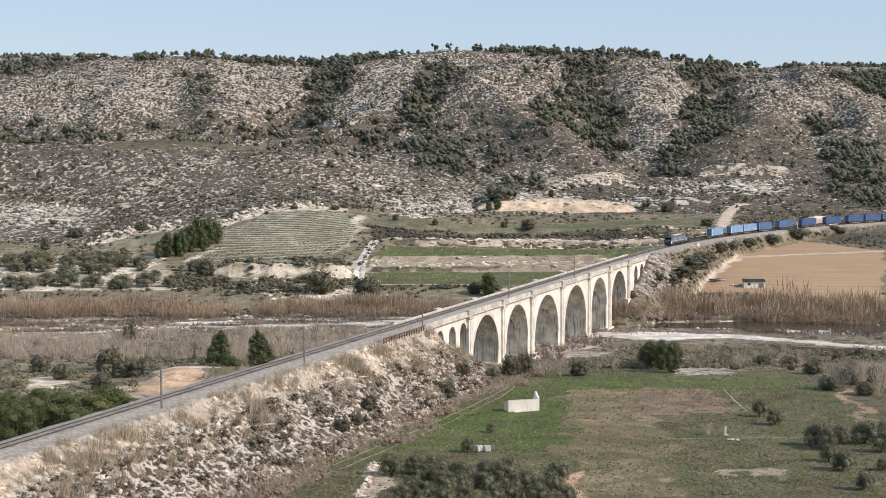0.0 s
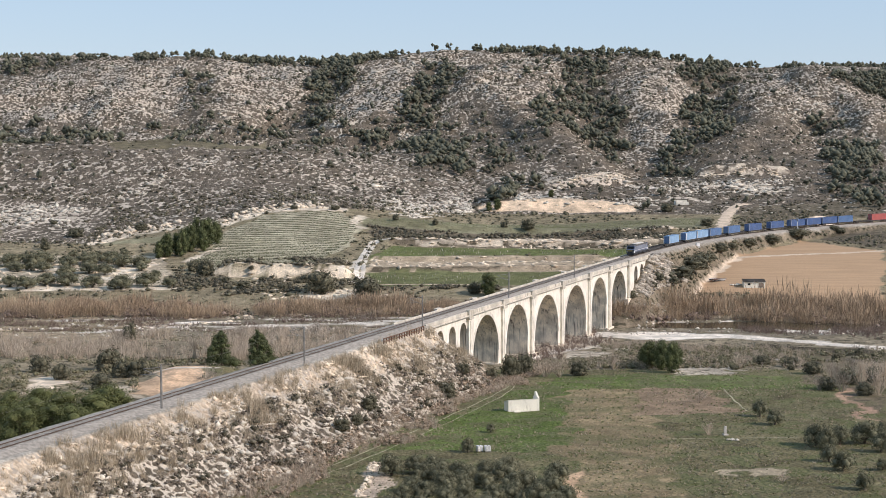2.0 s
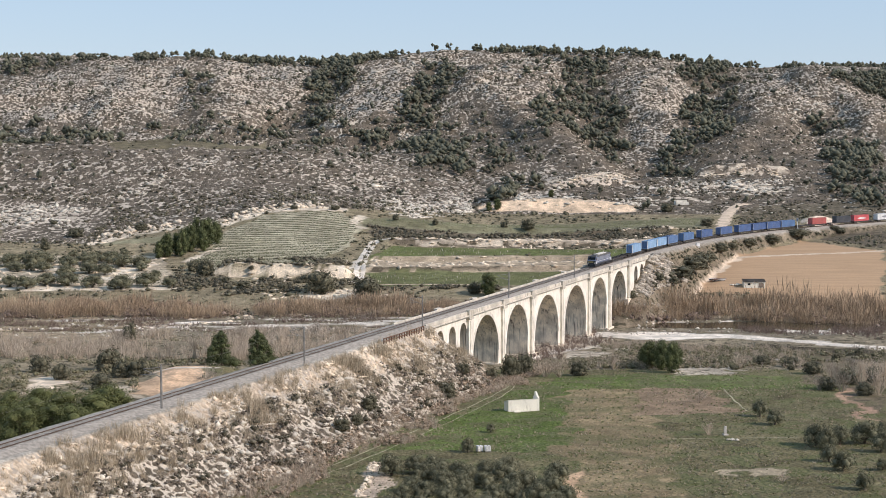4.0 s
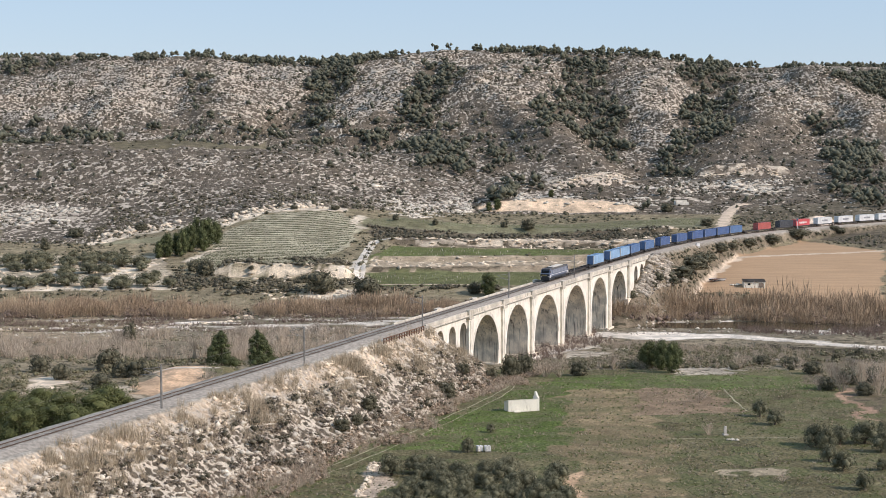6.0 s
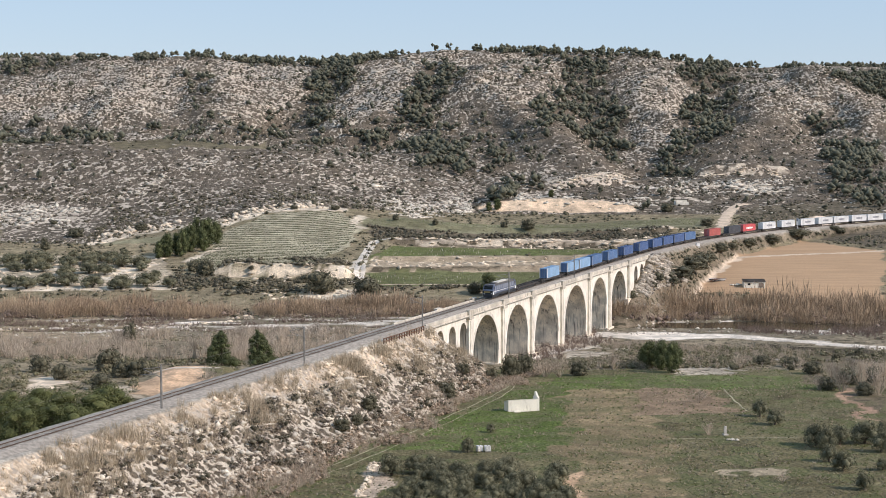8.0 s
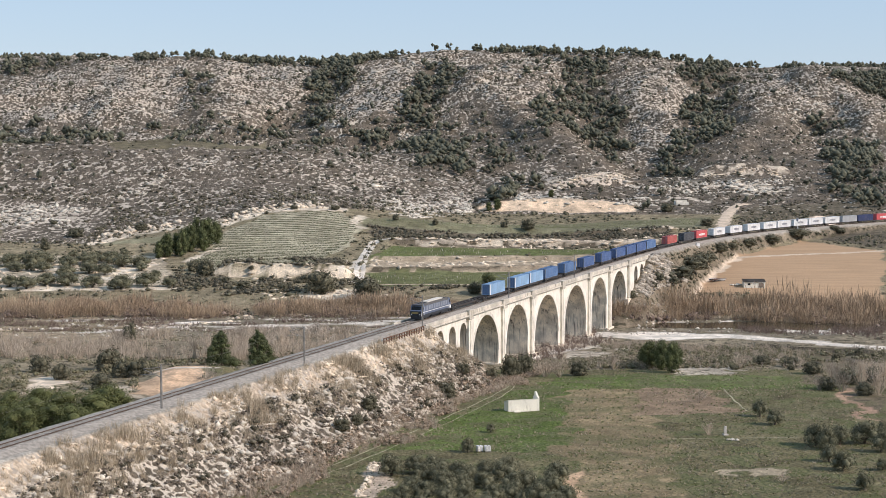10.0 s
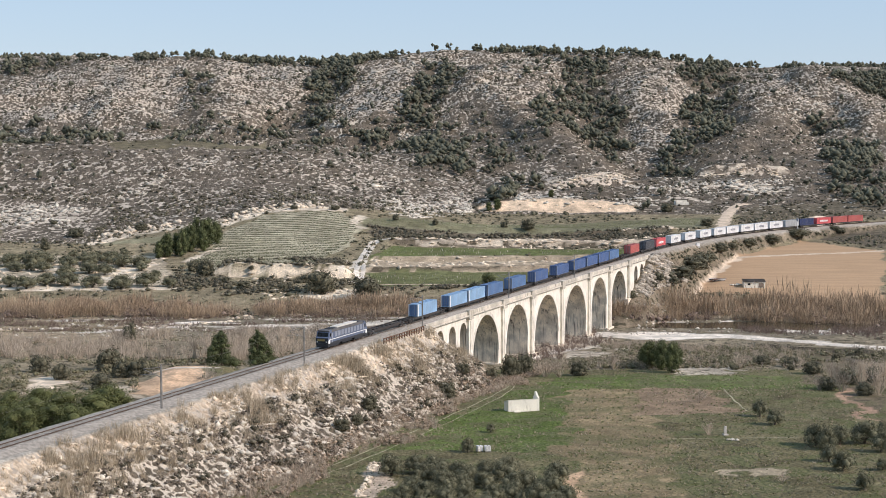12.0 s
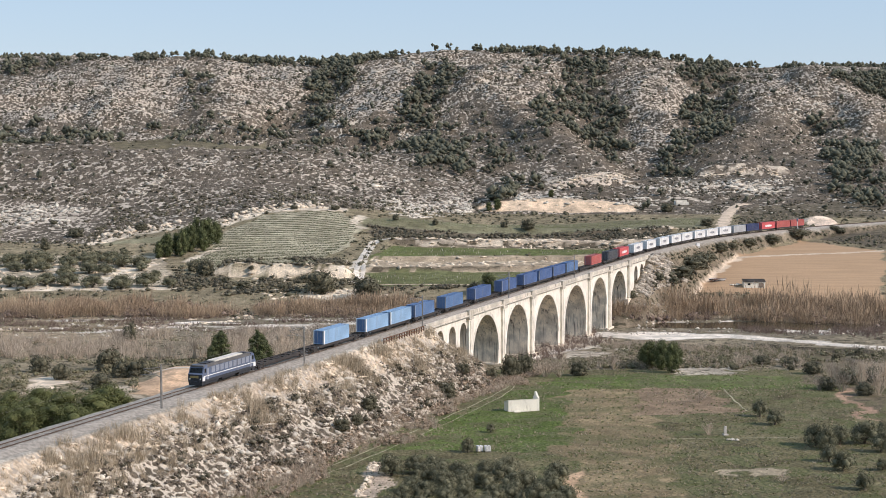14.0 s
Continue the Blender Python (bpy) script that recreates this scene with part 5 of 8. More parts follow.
# --- the hills
def hill_cover():
    woods = lambda X, Y: fan(X, Y) * (within(X, Y, WOODS, 10) * np.clip(0.60 + 0.9 * fbm(X / 22.0, Y / 30.0, 2), 0.05, 1)) * clear_of_way(X, Y, 12)
    P = spots(52000, -480, 480, 880, 1640, lambda X, Y: np.maximum(woods(X, Y) * 0.8, 0.10 * fan(X, Y) * within(X, Y, THIN, 8)))
    scatter("hill_pinewood", PINES, P, sizes(len(P), 2.4, 7.4, 1.4), M_PINE, "dark Aleppo pines in the gullies of the hill", "pine wood")
    lone = lambda X, Y: fan(X, Y) * np.clip(0.30 + 0.7 * fbm(X / 45.0, Y / 45.0, 2), 0.02, 1) * ~on_tilled(X, Y) * clear_of_way(X, Y, 12)
    P = spots(2600, -440, 440, 870, 1440, lone)
    scatter("scattered_pines", PINES, P, sizes(len(P), 1.8, 5.0, 2), M_PINE, "small scattered pines on a stony hillside", "pines")
    ridge = lambda X, Y: np.clip(0.50 + 0.9 * fbm(X / 22.0, Y / 200.0, 3), 0.10, 1)
    P = np.concatenate([spots(2600, -440, 440, 1412, 1462, ridge), spots(1100, -520, -300, 1565, 1610, ridge), spots(1100, 310, 520, 1565, 1610, ridge)])
    scatter("ridge_pines", PINES, P, sizes(len(P), 2.2, 6.6, 1.6), M_PINE, "rounded pines along the ridge against the sky", "pines")
    low = lambda X, Y: fan(X, Y) * hill_side(X, Y) * np.clip(0.55 + 0.5 * fbm(X / 30.0, Y / 30.0, 3), 0.08, 1) * (1 - 0.85 * on_tilled(X, Y)) * off_road(X, Y) * clear_of_way(X, Y, 9)
    P = spots(30000, -440, 440, 750, 1440, low)
    scatter("hill_scrub", SCRUBS, P, sizes(len(P), 0.45, 1.7, 1.8), M_SCRUB, "low grey-green rosemary and kermes scrub", "scrub")
    P = spots(420, -260, 40, 760, 960, lambda X, Y: fan(X, Y) * within(X, Y, KNOLL, 3) * 0.35)
    scatter("knoll_bushes", NEAR_SCRUBS, P, sizes(len(P), 1.4, 3.0, 1.6), M_SCRUB, "round dark juniper bushes on the stony knoll", "bushes")
    stony = lambda X, Y: fan(X, Y) * hill_side(X, Y) * np.clip(0.40 + 0.75 * fbm(X / 55.0, Y / 40.0, 3), 0.03, 1) * (1 - 0.8 * within(X, Y, WOODS, 8)) * (1 - 0.9 * on_tilled(X, Y)) * off_road(X, Y) * clear_of_way(X, Y, 9)
    P = spots(40000, -440, 440, 750, 1440, stony)
    scatter("hill_stones", LEDGES, P, sizes(len(P), 0.30, 1.05, 2.0), M_ROCK, "pale limestone outcrops on the slope", "rocks", 0.5, 3.0)
    P = spots(26000, -440, 440, 750, 1420, lambda X, Y: fan(X, Y) * within(X, Y, BARE, 5) * np.clip(0.5 + 1.1 * fbm(X / 25.0, Y / 18.0, 2), 0, 1))
    scatter("outcrop_stones", LEDGES + STONES, P, sizes(len(P), 0.45, 2.1, 2.2), M_ROCK, "broken pale limestone ledges", "rocks", 0.5, 2.8)
    P = spots(30000, 40, 250, 900, 1060, lambda X, Y: within(X, Y, QUARRY, 1.0) * np.clip(0.5 + vnoise(X / 6, Y / 6), 0, 1))
    scatter("quarry_stones", LEDGES, P, sizes(len(P), 0.3, 1.3, 2.0), M_ROCK_WARM, "broken pale rock in old quarry faces", "rocks", 0.5, 2.6)
    P = spots(110000, -260, 250, 760, 1200, lambda X, Y: within(X, Y, CRAGS, 3.0) * np.clip(0.4 + 1.2 * vnoise(X / 7, Y / 5), 0, 1))
    scatter("crag_stones", LEDGES + STONES, P[:3600], sizes(len(P[:3600]), 0.4, 1.7, 2.0), M_ROCK, "white limestone crags at the hill foot", "rocks", 0.5, 2.6)


hill_cover()


# --- the valley
def valley_cover():
    reeds = lambda X, Y: fan(X, Y) * within(X, Y, REEDBEDS, 3) * np.clip(0.5 + 0.9 * fbm(X / 9.0, Y / 9.0, 2), np.where((X > 55) & (X < 90), 0.4, 0.06), 1) * (ground_z(X, Y) < 5.2 + 1.2 * vnoise(X / 4.0, Y / 4.0))
    P = spots(112000, -200, 215, 545, 690, reeds)
    scatter("reed_bed", REEDS, P, sizes(len(P), 1.2, 4.4, 0.9) * np.clip(0.85 + 0.85 * fbm(P[:, 0] / 7.0, P[:, 1] / 7.0, 2), 0.35, 1.5) * np.where(P[:, 0] > 55, 1.05 + 0.5 * smooth(572, 600, P[:, 1]), 1.0), M_REED, "tall dry tan reeds on the river bank", "reeds")
    P = spots(26000, -200, 215, 545, 690, lambda X, Y: reeds(X, Y) * np.where(Y < 587, 1.0, 0.35))
    scatter("bramble_thicket", TWIGS, P, sizes(len(P), 1.2, 3.6, 1.2), M_BRAMBLE, "brown brambles at the foot of the reeds", "thicket")
    P = spots(9000, -200, 215, 545, 690, reeds)
    scatter("reed_bushes", NEAR_SCRUBS, P[:900], sizes(len(P[:900]), 0.8, 3.2, 1.5), M_BRAMBLE, "purple-brown leafless bushes among the reeds", "scrub")
    bed = lambda X, Y: fan(X, Y) * (natural_z(X, Y) > 0.2) * clear_of_way(X, Y, 12) * np.clip(0.25 + 0.9 * fbm(X / 14.0, Y / 6.0, 2), 0, 1) * np.where(X < 0, 1.0, 0.35)
    P = np.concatenate([spots(15000, -175, 150, 526, 580, bed), spots(16000, -175, -5, 534, 590, bed)])
    scatter("bed_brush", TWIGS, P, sizes(len(P), 0.4, 1.7, 1.8), M_BRAMBLE, "low reddish-brown brush on the gravel", "thicket")
    P = spots(12000, -175, 150, 526, 580, bed)
    scatter("bed_grass", TUFTS, P, sizes(len(P), 0.3, 0.9, 1.4), M_TUSSOCK, "olive-green weeds along the shallow channel", "grass")
    P = spots(9000, 60, 160, 480, 575, lambda X, Y: within(X, Y, BED_BRUSH, 2) * (natural_z(X, Y) > -0.5) * np.clip(0.35 + 1.1 * fbm(X / 9.0, Y / 14.0, 2), 0.03, 1))
    scatter("bar_brush", TWIGS, P[:2600], sizes(len(P[:2600]), 0.8, 2.6, 1.3), M_BRAMBLE, "reddish-brown brush between the gravel bars", "thicket")
    rough = lambda X, Y: fan(X, Y) * ~on_tilled(X, Y) * off_road(X, Y) * clear_of_way(X, Y, 16) * np.clip(0.5 + 0.7 * fbm(X / 20.0, Y / 20.0, 2), 0.03, 1) * (natural_z(X, Y) > np.where(X < -10, 0.0, 0.35))
    left = lambda X, Y: rough(X, Y) * ((Y > 421) | (X < -45)) * ((Y < 500 - 0.2 * (X - 15)) | (X < 15))
    P = np.concatenate([spots(30000, -160, 150, 330, 532, lambda X, Y: left(X, Y) * ((Y > 442) | (X > -20))), spots(3000, 0, 150, 421, 506, left)])
    tall = np.where(P[:, 0] < 0.1 * (P[:, 1] - 400), 1.0, 0.62)
    scatter("bare_thicket", TWIGS, P, sizes(len(P), 1.0, 4.2, 1.4) * tall, M_TWIG, "bare grey-brown winter thicket of tamarisk", "thicket")
    P = np.concatenate([spots(7500, -160, 150, 330, 532, left), spots(900, -130, -45, 335, 440, left), spots(3200, 0, 150, 421, 508, left)])
    scatter("valley_scrub", NEAR_SCRUBS, P, sizes(len(P), 0.4, 1.7, 1.6), M_HERB, "low dull green bushes on the valley floor", "scrub")
    P = spots(5200, 22, 150, 421, 515, lambda X, Y: fan(X, Y) * clear_of_way(X, Y, 10) * np.clip(0.35 + 0.8 * fbm(X / 10.0, Y / 14.0, 2), 0, 1) * (Y < 492 - 0.22 * (X - 15)) * ((X > 52) | (Y < 440)))
    scatter("river_scrub", NEAR_SCRUBS, P, sizes(len(P), 0.5, 1.7, 1.6), M_HERB, "olive-green low scrub between meadow and river", "scrub")
    P = spots(12000, -160, 150, 330, 535, left)
    scatter("valley_grass", TUFTS, P, sizes(len(P), 0.4, 1.1, 1.2), M_STRAW, "dry tan grass among the thicket", "grass")
    P = spots(14000, -230, 250, 576, 870, lambda X, Y: rough(X, Y))
    scatter("terrace_scrub", SCRUBS, P, sizes(len(P), 0.4, 1.7, 2.2), M_BUSH, "dark low bushes on the old terraces", "scrub")
    P = spots(12000, -230, 250, 576, 870, lambda X, Y: rough(X, Y))
    scatter("terrace_grass", TUFTS, P, sizes(len(P), 0.4, 1.2, 1.2), M_STRAW, "dry tan grass on the terrace banks", "grass")
    P = spots(12000, -230, 250, 576, 880, lambda X, Y: fan(X, Y) * within(X, Y, OPEN, 2))
    scatter("terrace_stones", LEDGES + STONES, P, sizes(len(P), 0.15, 1.35, 2.2), M_ROCK_WARM, "pale broken marl and dry stone along the terrace edges", "rocks", 0.4, 1.0)
    bars = lambda X, Y: fan(X, Y) * (np.abs(Y - river_y(X)) < 32) * np.clip(0.15 + 0.9 * fbm(X / 18.0, Y / 7.0, 2), 0, 1)
    P = spots(9000, -180, 180, 515, 590, bars)
    scatter("river_stones", STONES, P, sizes(len(P), 0.15, 0.9, 3), M_ROCK, "washed pale stones on gravel bars", "rocks", 0.3)
    bare_earth = [p for p, col, r, s, h in FIELDS[1:] if h == 0 and p[0][1] < 430]
    near = lambda X, Y: fan(X, Y) * (1 - 0.92 * within(X, Y, bare_earth, 0.8)) * (Y < 421) * clear_of_way(X, Y, 23) * ((X > -40)) * np.clip(0.55 + 0.6 * fbm(X / 9.0, Y / 9.0, 3), 0.05, 1)
    rows = []
    for k, y in enumerate(np.arange(690, 830, 3.4)):
        x = np.arange(-140, 0, 0.75)
        rows.append(np.stack([x + rng.normal(size=len(x)) * 0.15, y - 0.10 * (x + 70) + 2.0 * np.sin(x / 40.0) + rng.normal(size=len(x)) * 0.12], -1))
    P = np.concatenate(rows)
    P = P[within(P[:, 0], P[:, 1], ROWS[:1], 0.5)]
    scatter("vineyard_rows", SCRUBS, P, sizes(len(P), 0.38, 0.62, 1), M_VINE, "pruned vines in long low rows on a slope", "vineyard")
    P = spots(60000, -140, 130, 576, 800, lambda X, Y: within(X, Y, HEDGE, 2) * np.clip(0.5 + 0.8 * fbm(X / 7.0, Y / 7.0, 2), 0, 1))
    scatter("terrace_hedge", SCRUBS + NEAR_SCRUBS[:1], P[:2700], sizes(len(P[:2700]), 0.4, 1.8, 2.0), M_SCRUB, "dark tangled scrub along the terrace edges", "scrub")
    P = spots(60000, -140, 130, 500, 800, lambda X, Y: within(X, Y, BOULDERS, 2))
    scatter("bank_boulders", [lump(np.random.RandomState(400 + k), 0.55) for k in range(6)] + LEDGES, P[:520], sizes(len(P[:520]), 0.2, 1.3, 2.4), M_ROCK_WARM, "pale weathered boulders on the river bank", "rocks", 0.3)
    P = spots(60000, -215, -30, 740, 830, lambda X, Y: within(X, Y, EDGE_STONES, 0.5))
    scatter("vineyard_boulders", [lump(np.random.RandomState(430 + k), 0.7) for k in range(4)] + STONES[:4], P[:230], sizes(len(P[:230]), 0.4, 2.0, 2.2), M_ROCK_WARM, "cleared pale boulders along the vineyard edge", "rocks", 0.3)
    rows = []
    for y in np.arange(640, 880, 2.4):
        x = np.arange(-40, 140, 0.8)
        rows.append(np.stack([x, y + 0.04 * x + rng.normal(size=len(x)) * 0.1], -1))
    P = np.concatenate(rows)
    P = P[within(P[:, 0], P[:, 1], ROWS[1:], 0.5) & (rng.rand(len(P)) < 0.8)]
    scatter("field_rows", TUFTS, P, sizes(len(P), 0.35, 0.7, 1), M_CROP, "green crop in rows on a terrace", "crop")
    P = spots(900, -40, 110, 640, 770, lambda X, Y: within(X, Y, ROWS[1:], 0.5) * 1.0)
    scatter("vine_stakes", STAKES, P, sizes(len(P), 0.8, 1.4, 1), M_ROCK, "short pale stakes along the vine rows", "stakes")
    P = spots(60000, -20, 0, 240, 300, lambda X, Y: within(X, Y, TRACK_WALL, 0.3))[:160]
    scatter("track_wall_stones", STONES + LEDGES[:3], P, sizes(len(P), 0.15, 0.6, 1.6), M_ROCK_WARM, "pale stones of a fallen wall beside the olives", "rocks", 0.3)
    P = spots(16000, -60, 130, 255, 421, near)
    k = rng.rand(len(P)) < 0.5
    scatter("meadow_tussocks", CUSHIONS, P[k], sizes(int(k.sum()), 0.15, 0.48, 1.8), M_TUSSOCK, "pale green tussocks in the rough meadow", "grass")
    scatter("dry_tussocks", TUFTS, P[~k], sizes(int((~k).sum()), 0.20, 0.62, 2.0), M_STRAW, "straw-coloured tussocks in the rough meadow", "grass")
    P = spots(14000, -60, 130, 255, 441, near)
    scatter("meadow_grass", TUFTS, P, sizes(len(P), 0.15, 0.62, 1.7), M_GRASS, "short green winter grass and weeds", "grass")
    P = spots(9000, -60, 130, 255, 441, lambda X, Y: near(X, Y) * np.clip(0.4 + fbm(X / 16.0 + 9, Y / 16.0, 2), 0, 1))
    scatter("meadow_dry_grass", TUFTS, P, sizes(len(P), 0.15, 0.6, 1.5), M_STRAW, "dry straw-coloured grass stalks in the field", "grass")


valley_cover()


# --- the embankment
def bank_cover():
    def slope(lo, hi, s0=-325, s1=70):
        def keep(X, Y):
            S, D = line_coords(X, Y)
            return fan(X, Y) * (D > lo) * (D < hi) * (S > s0) * (S < s1) * (~on_tilled(X, Y) | (S < 150)) * (ground_z(X, Y) > natural_z(X, Y) + 0.5) * np.clip(0.55 + 0.7 * fbm(X / 5.0, Y / 5.0, 2), 0.05, 1)
        return keep
    P = spots(60000, -110, 30, 190, 420, slope(8.0, 30))
    P = P[:7500]
    scatter("bank_stones", STONES + LEDGES[:3], P, sizes(len(P), 0.14, 0.80, 2.2), M_ROCK, "pale tumbled stones on the railway embankment", "rocks", 0.4)
    P = spots(24000, -110, 30, 190, 420, slope(8.5, 30))
    scatter("bank_scrub", NEAR_SCRUBS, P[:2900], sizes(len(P[:2900]), 0.30, 1.15, 1.7), M_HEATH, "grey-brown low scrub on the embankment", "scrub")
    P = spots(30000, -110, 30, 190, 420, slope(5.2, 10))[:1200]
    scatter("shoulder_stones", STONES + LEDGES[:4], P, sizes(len(P), 0.2, 0.85, 1.8), M_ROCK_WARM, "pale lumps of marl below the track shoulder", "rocks", 0.4)
    P = spots(60000, -110, 30, 190, 420, slope(4.7, 14))
    scatter("bank_grass", FEATHERS, P[:9000], sizes(len(P[:9000]), 0.3, 1.9, 1.6), M_STRAW, "pale dry grass below the track shoulder", "grass")
    clump = slope(6, 13)
    P = spots(60000, -110, 30, 190, 420, lambda X, Y: clump(X, Y) * (vnoise(X / 4.0, Y / 5.0) > 0.42))[:1300]
    scatter("shoulder_grass", FEATHERS, P, sizes(len(P), 1.0, 2.7, 1.2), M_STRAW, "tall dry grass in clumps on the marl shoulder", "grass")
    P = spots(60000, -110, 30, 190, 420, slope(12, 34))
    scatter("bank_weeds", TUFTS, P[:5000], sizes(len(P[:5000]), 0.3, 0.8, 1.2), M_TWIG, "withered brown weeds on the embankment foot", "weeds")
    def foot(X, Y):
        S, D = line_coords(X, Y)
        d0 = 23 - 4 * smooth(-110, -30, S)
        return fan(X, Y) * (S > -220) * (S < 40) * (D > d0 - 5) * (D < d0 + 3 + 4 * vnoise(X / 9.0, Y / 9.0)) * (0.6 + 0.4 * vnoise(X / 6, Y / 6))
    P = spots(60000, -110, 30, 190, 440, foot)
    Q = spots(30000, -110, 30, 190, 440, foot)[:1100]
    scatter("foot_bracken", NEAR_SCRUBS, Q, sizes(len(Q), 0.4, 1.3, 1.5), M_BRACKEN, "brown withered bracken at the embankment foot", "scrub")
    scatter("foot_weeds", FEATHERS, P[:5200], sizes(len(P[:5200]), 0.5, 1.7, 1.3), M_TWIG, "withered tall weeds at the embankment foot", "weeds")
    P = spots(20000, -110, 30, 190, 420, slope(9, 30))
    scatter("bank_bushes", NEAR_SCRUBS, P[:260], sizes(len(P[:260]), 0.8, 1.7, 1.5), M_SCRUB, "larger dark bushes on the embankment", "scrub")
    P = spots(60000, 40, 130, 540, 720, lambda X, Y: within(X, Y, RIPRAP, 1.0) * clear_of_way(X, Y, 4.6))
    scatter("riprap", [(v * np.array([1.25, 0.9, 1.0]), f) for v, f in (chip(np.random.RandomState(460 + k), 0.8) for k in range(8))], P[:800], sizes(len(P[:800]), 0.35, 1.25, 1.6), M_RIPRAP, "tumbled boulders below the viaduct's end", "rocks", 0.3)
    P = spots(30000, 20, 70, 380, 560, lambda X, Y: within(X, Y, PIER_FEET, 1.5))[:320]
    scatter("pier_rubble", STONES + LEDGES[:3], P, sizes(len(P), 0.2, 0.8, 2.0), M_ROCK, "washed rubble round the viaduct's piers", "rocks", 0.3)
    P = spots(30000, 20, 70, 380, 560, lambda X, Y: within(X, Y, PIER_FEET, 3.0))[:900]
    scatter("pier_brush", TWIGS, P, sizes(len(P), 0.5, 2.2, 1.5), M_BRAMBLE, "brown brush round the viaduct's piers", "thicket")
    P = spots(20000, 60, 250, 560, 860, slope(5.5, 26, 205, 520))
    scatter("far_bank_scrub", SCRUBS, P[:900], sizes(len(P[:900]), 0.4, 1.6, 2), M_BUSH, "dark bushes on the far embankment", "scrub")
    P = spots(20000, 60, 250, 560, 860, slope(5.5, 22, 205, 520))
    scatter("far_bank_grass", TUFTS, P[:2600], sizes(len(P[:2600]), 0.4, 1.2, 1.4), M_STRAW, "dry grass on the far embankment", "grass")


bank_cover()


# --- single trees
def tree_parts(kind, seed):
    """Trunk with limbs, and crown, for a tree ten metres high; scaled by the one who plants it."""
    r = np.random.RandomState(seed)
    bm = bmesh.new()
    cs, rs = [], []
    if kind == "olive":
        rod(bm, (0, 0, -0.4), (0.2, 0.1, 1.7), 0.75, 7, 0.5)
        for k in range(5):
            a = k * math.tau / 5 + r.rand()
            e = (2.9 * math.cos(a), 2.9 * math.sin(a), 2.7 + 1.6 * r.rand())
            rod(bm, (0.2, 0.1, 1.4), e, 0.36, 5, 0.12)
            cs.append((e[0] * 1.15, e[1] * 1.15, e[2] + 0.4)); q = 2.7 + 0.9 * r.rand(); rs.append((q, q, q * 0.95))
        for k in range(4):
            a = r.rand() * math.tau
            cs.append((1.6 * math.cos(a), 1.6 * math.sin(a), 5.4 + 1.8 * r.rand())); q = 2.5 + 0.8 * r.rand(); rs.append((q, q, q * 0.8))
        n, size, inner = 3600, 0.40, 0.58
    elif kind == "pine":
        rod(bm, (0, 0, -0.4), (0.1, 0.1, 9.0), 0.30, 6, 0.05)
        for k in range(46):
            h = 0.7 + 9.0 * k / 45
            w = (2.7 * (1 - k / 45.0) ** 0.75 + 0.15) * (0.85 + 0.3 * r.rand())
            a = k * 2.4 + 0.5 * r.rand()
            a += 1.5 * r.normal()
            w *= 0.75 + 0.5 * r.rand()
            e = (0.78 * w * math.cos(a), 0.78 * w * math.sin(a), h + 0.18 * r.normal())
            if k % 2:
                rod(bm, (0.05, 0.05, h - 0.3), e, 0.07, 4, 0.03)
            q = 0.42 + 0.25 * w
            cs.append(e); rs.append((q, q, q * 1.15))
        n, size, inner = 6500, 0.22, 0.55
    elif kind in ("round_pine", "near_pine"):
        rod(bm, (0, 0, -0.4), (0.2, 0, 6.5), 0.36, 6, 0.12)
        for k in range(13):
            a, h = k * 2.4 + r.rand(), 1.2 + 7.6 * k / 12
            w = 3.0 * math.sin(math.pi * (0.16 + 0.72 * k / 12))
            e = (w * 0.75 * math.cos(a), w * 0.75 * math.sin(a), h)
            rod(bm, (0.1, 0, min(h - 0.6, 6.2)), e, 0.12, 4, 0.04)
            q = 1.7 + 0.8 * r.rand()
            cs.append(e); rs.append((q, q, q * 0.8))
        n, size, inner = (4600, 0.32, 0.58) if kind == "round_pine" else (9500, 0.19, 0.60)
    elif kind == "bush":
        for k in range(9):
            a, d = k * 2.4, 3.2 * math.sqrt((k + 0.3) / 9)
            e = (d * math.cos(a), d * math.sin(a), 3.6 + 2.2 * r.rand() - 0.25 * d)
            rod(bm, (0.2 * math.cos(a), 0.2 * math.sin(a), -0.4), e, 0.2, 4, 0.06)
            q = 2.0 + 1.0 * r.rand()
            cs.append(e); rs.append((q, q, q * 1.05))
            cs.append((e[0], e[1], 1.8)); rs.append((q, q, 1.7))
        n, size, inner = 2400, 0.50, 0.60
    else:       # bare shrub
        for k in range(26):
            a, t = r.rand() * math.tau, 0.15 + 0.95 * r.rand()
            e = (5.2 * t * math.cos(a), 5.2 * t * math.sin(a), 9.4 - 4.6 * t + r.rand())
            m = (e[0] * 0.42, e[1] * 0.42, e[2] * 0.52)
            rod(bm, (0.2 * math.cos(a), 0.2 * math.sin(a), -0.4), m, 0.08, 3, 0.05)
            rod(bm, m, e, 0.05, 3, 0.02)
            for j in range(3):
                b = r.rand() * math.tau
                rod(bm, m, (m[0] + 1.6 * math.cos(b), m[1] + 1.6 * math.sin(b), m[2] + 2.6), 0.05, 3, 0.02)
        cs, rs = [(0, 0, 5.6)], [(4.6, 4.6, 3.6)]
        n, size, inner = 380, 0.19, 0.0
    pieces = [leaves(cs, rs, n, size, r)]
    if inner:
        for c, q in zip(cs, rs):
            v, f = lump(r, 1.0)
            pieces.append((v * np.array(q) * inner + np.array(c), f))
    return bm, join(*pieces)


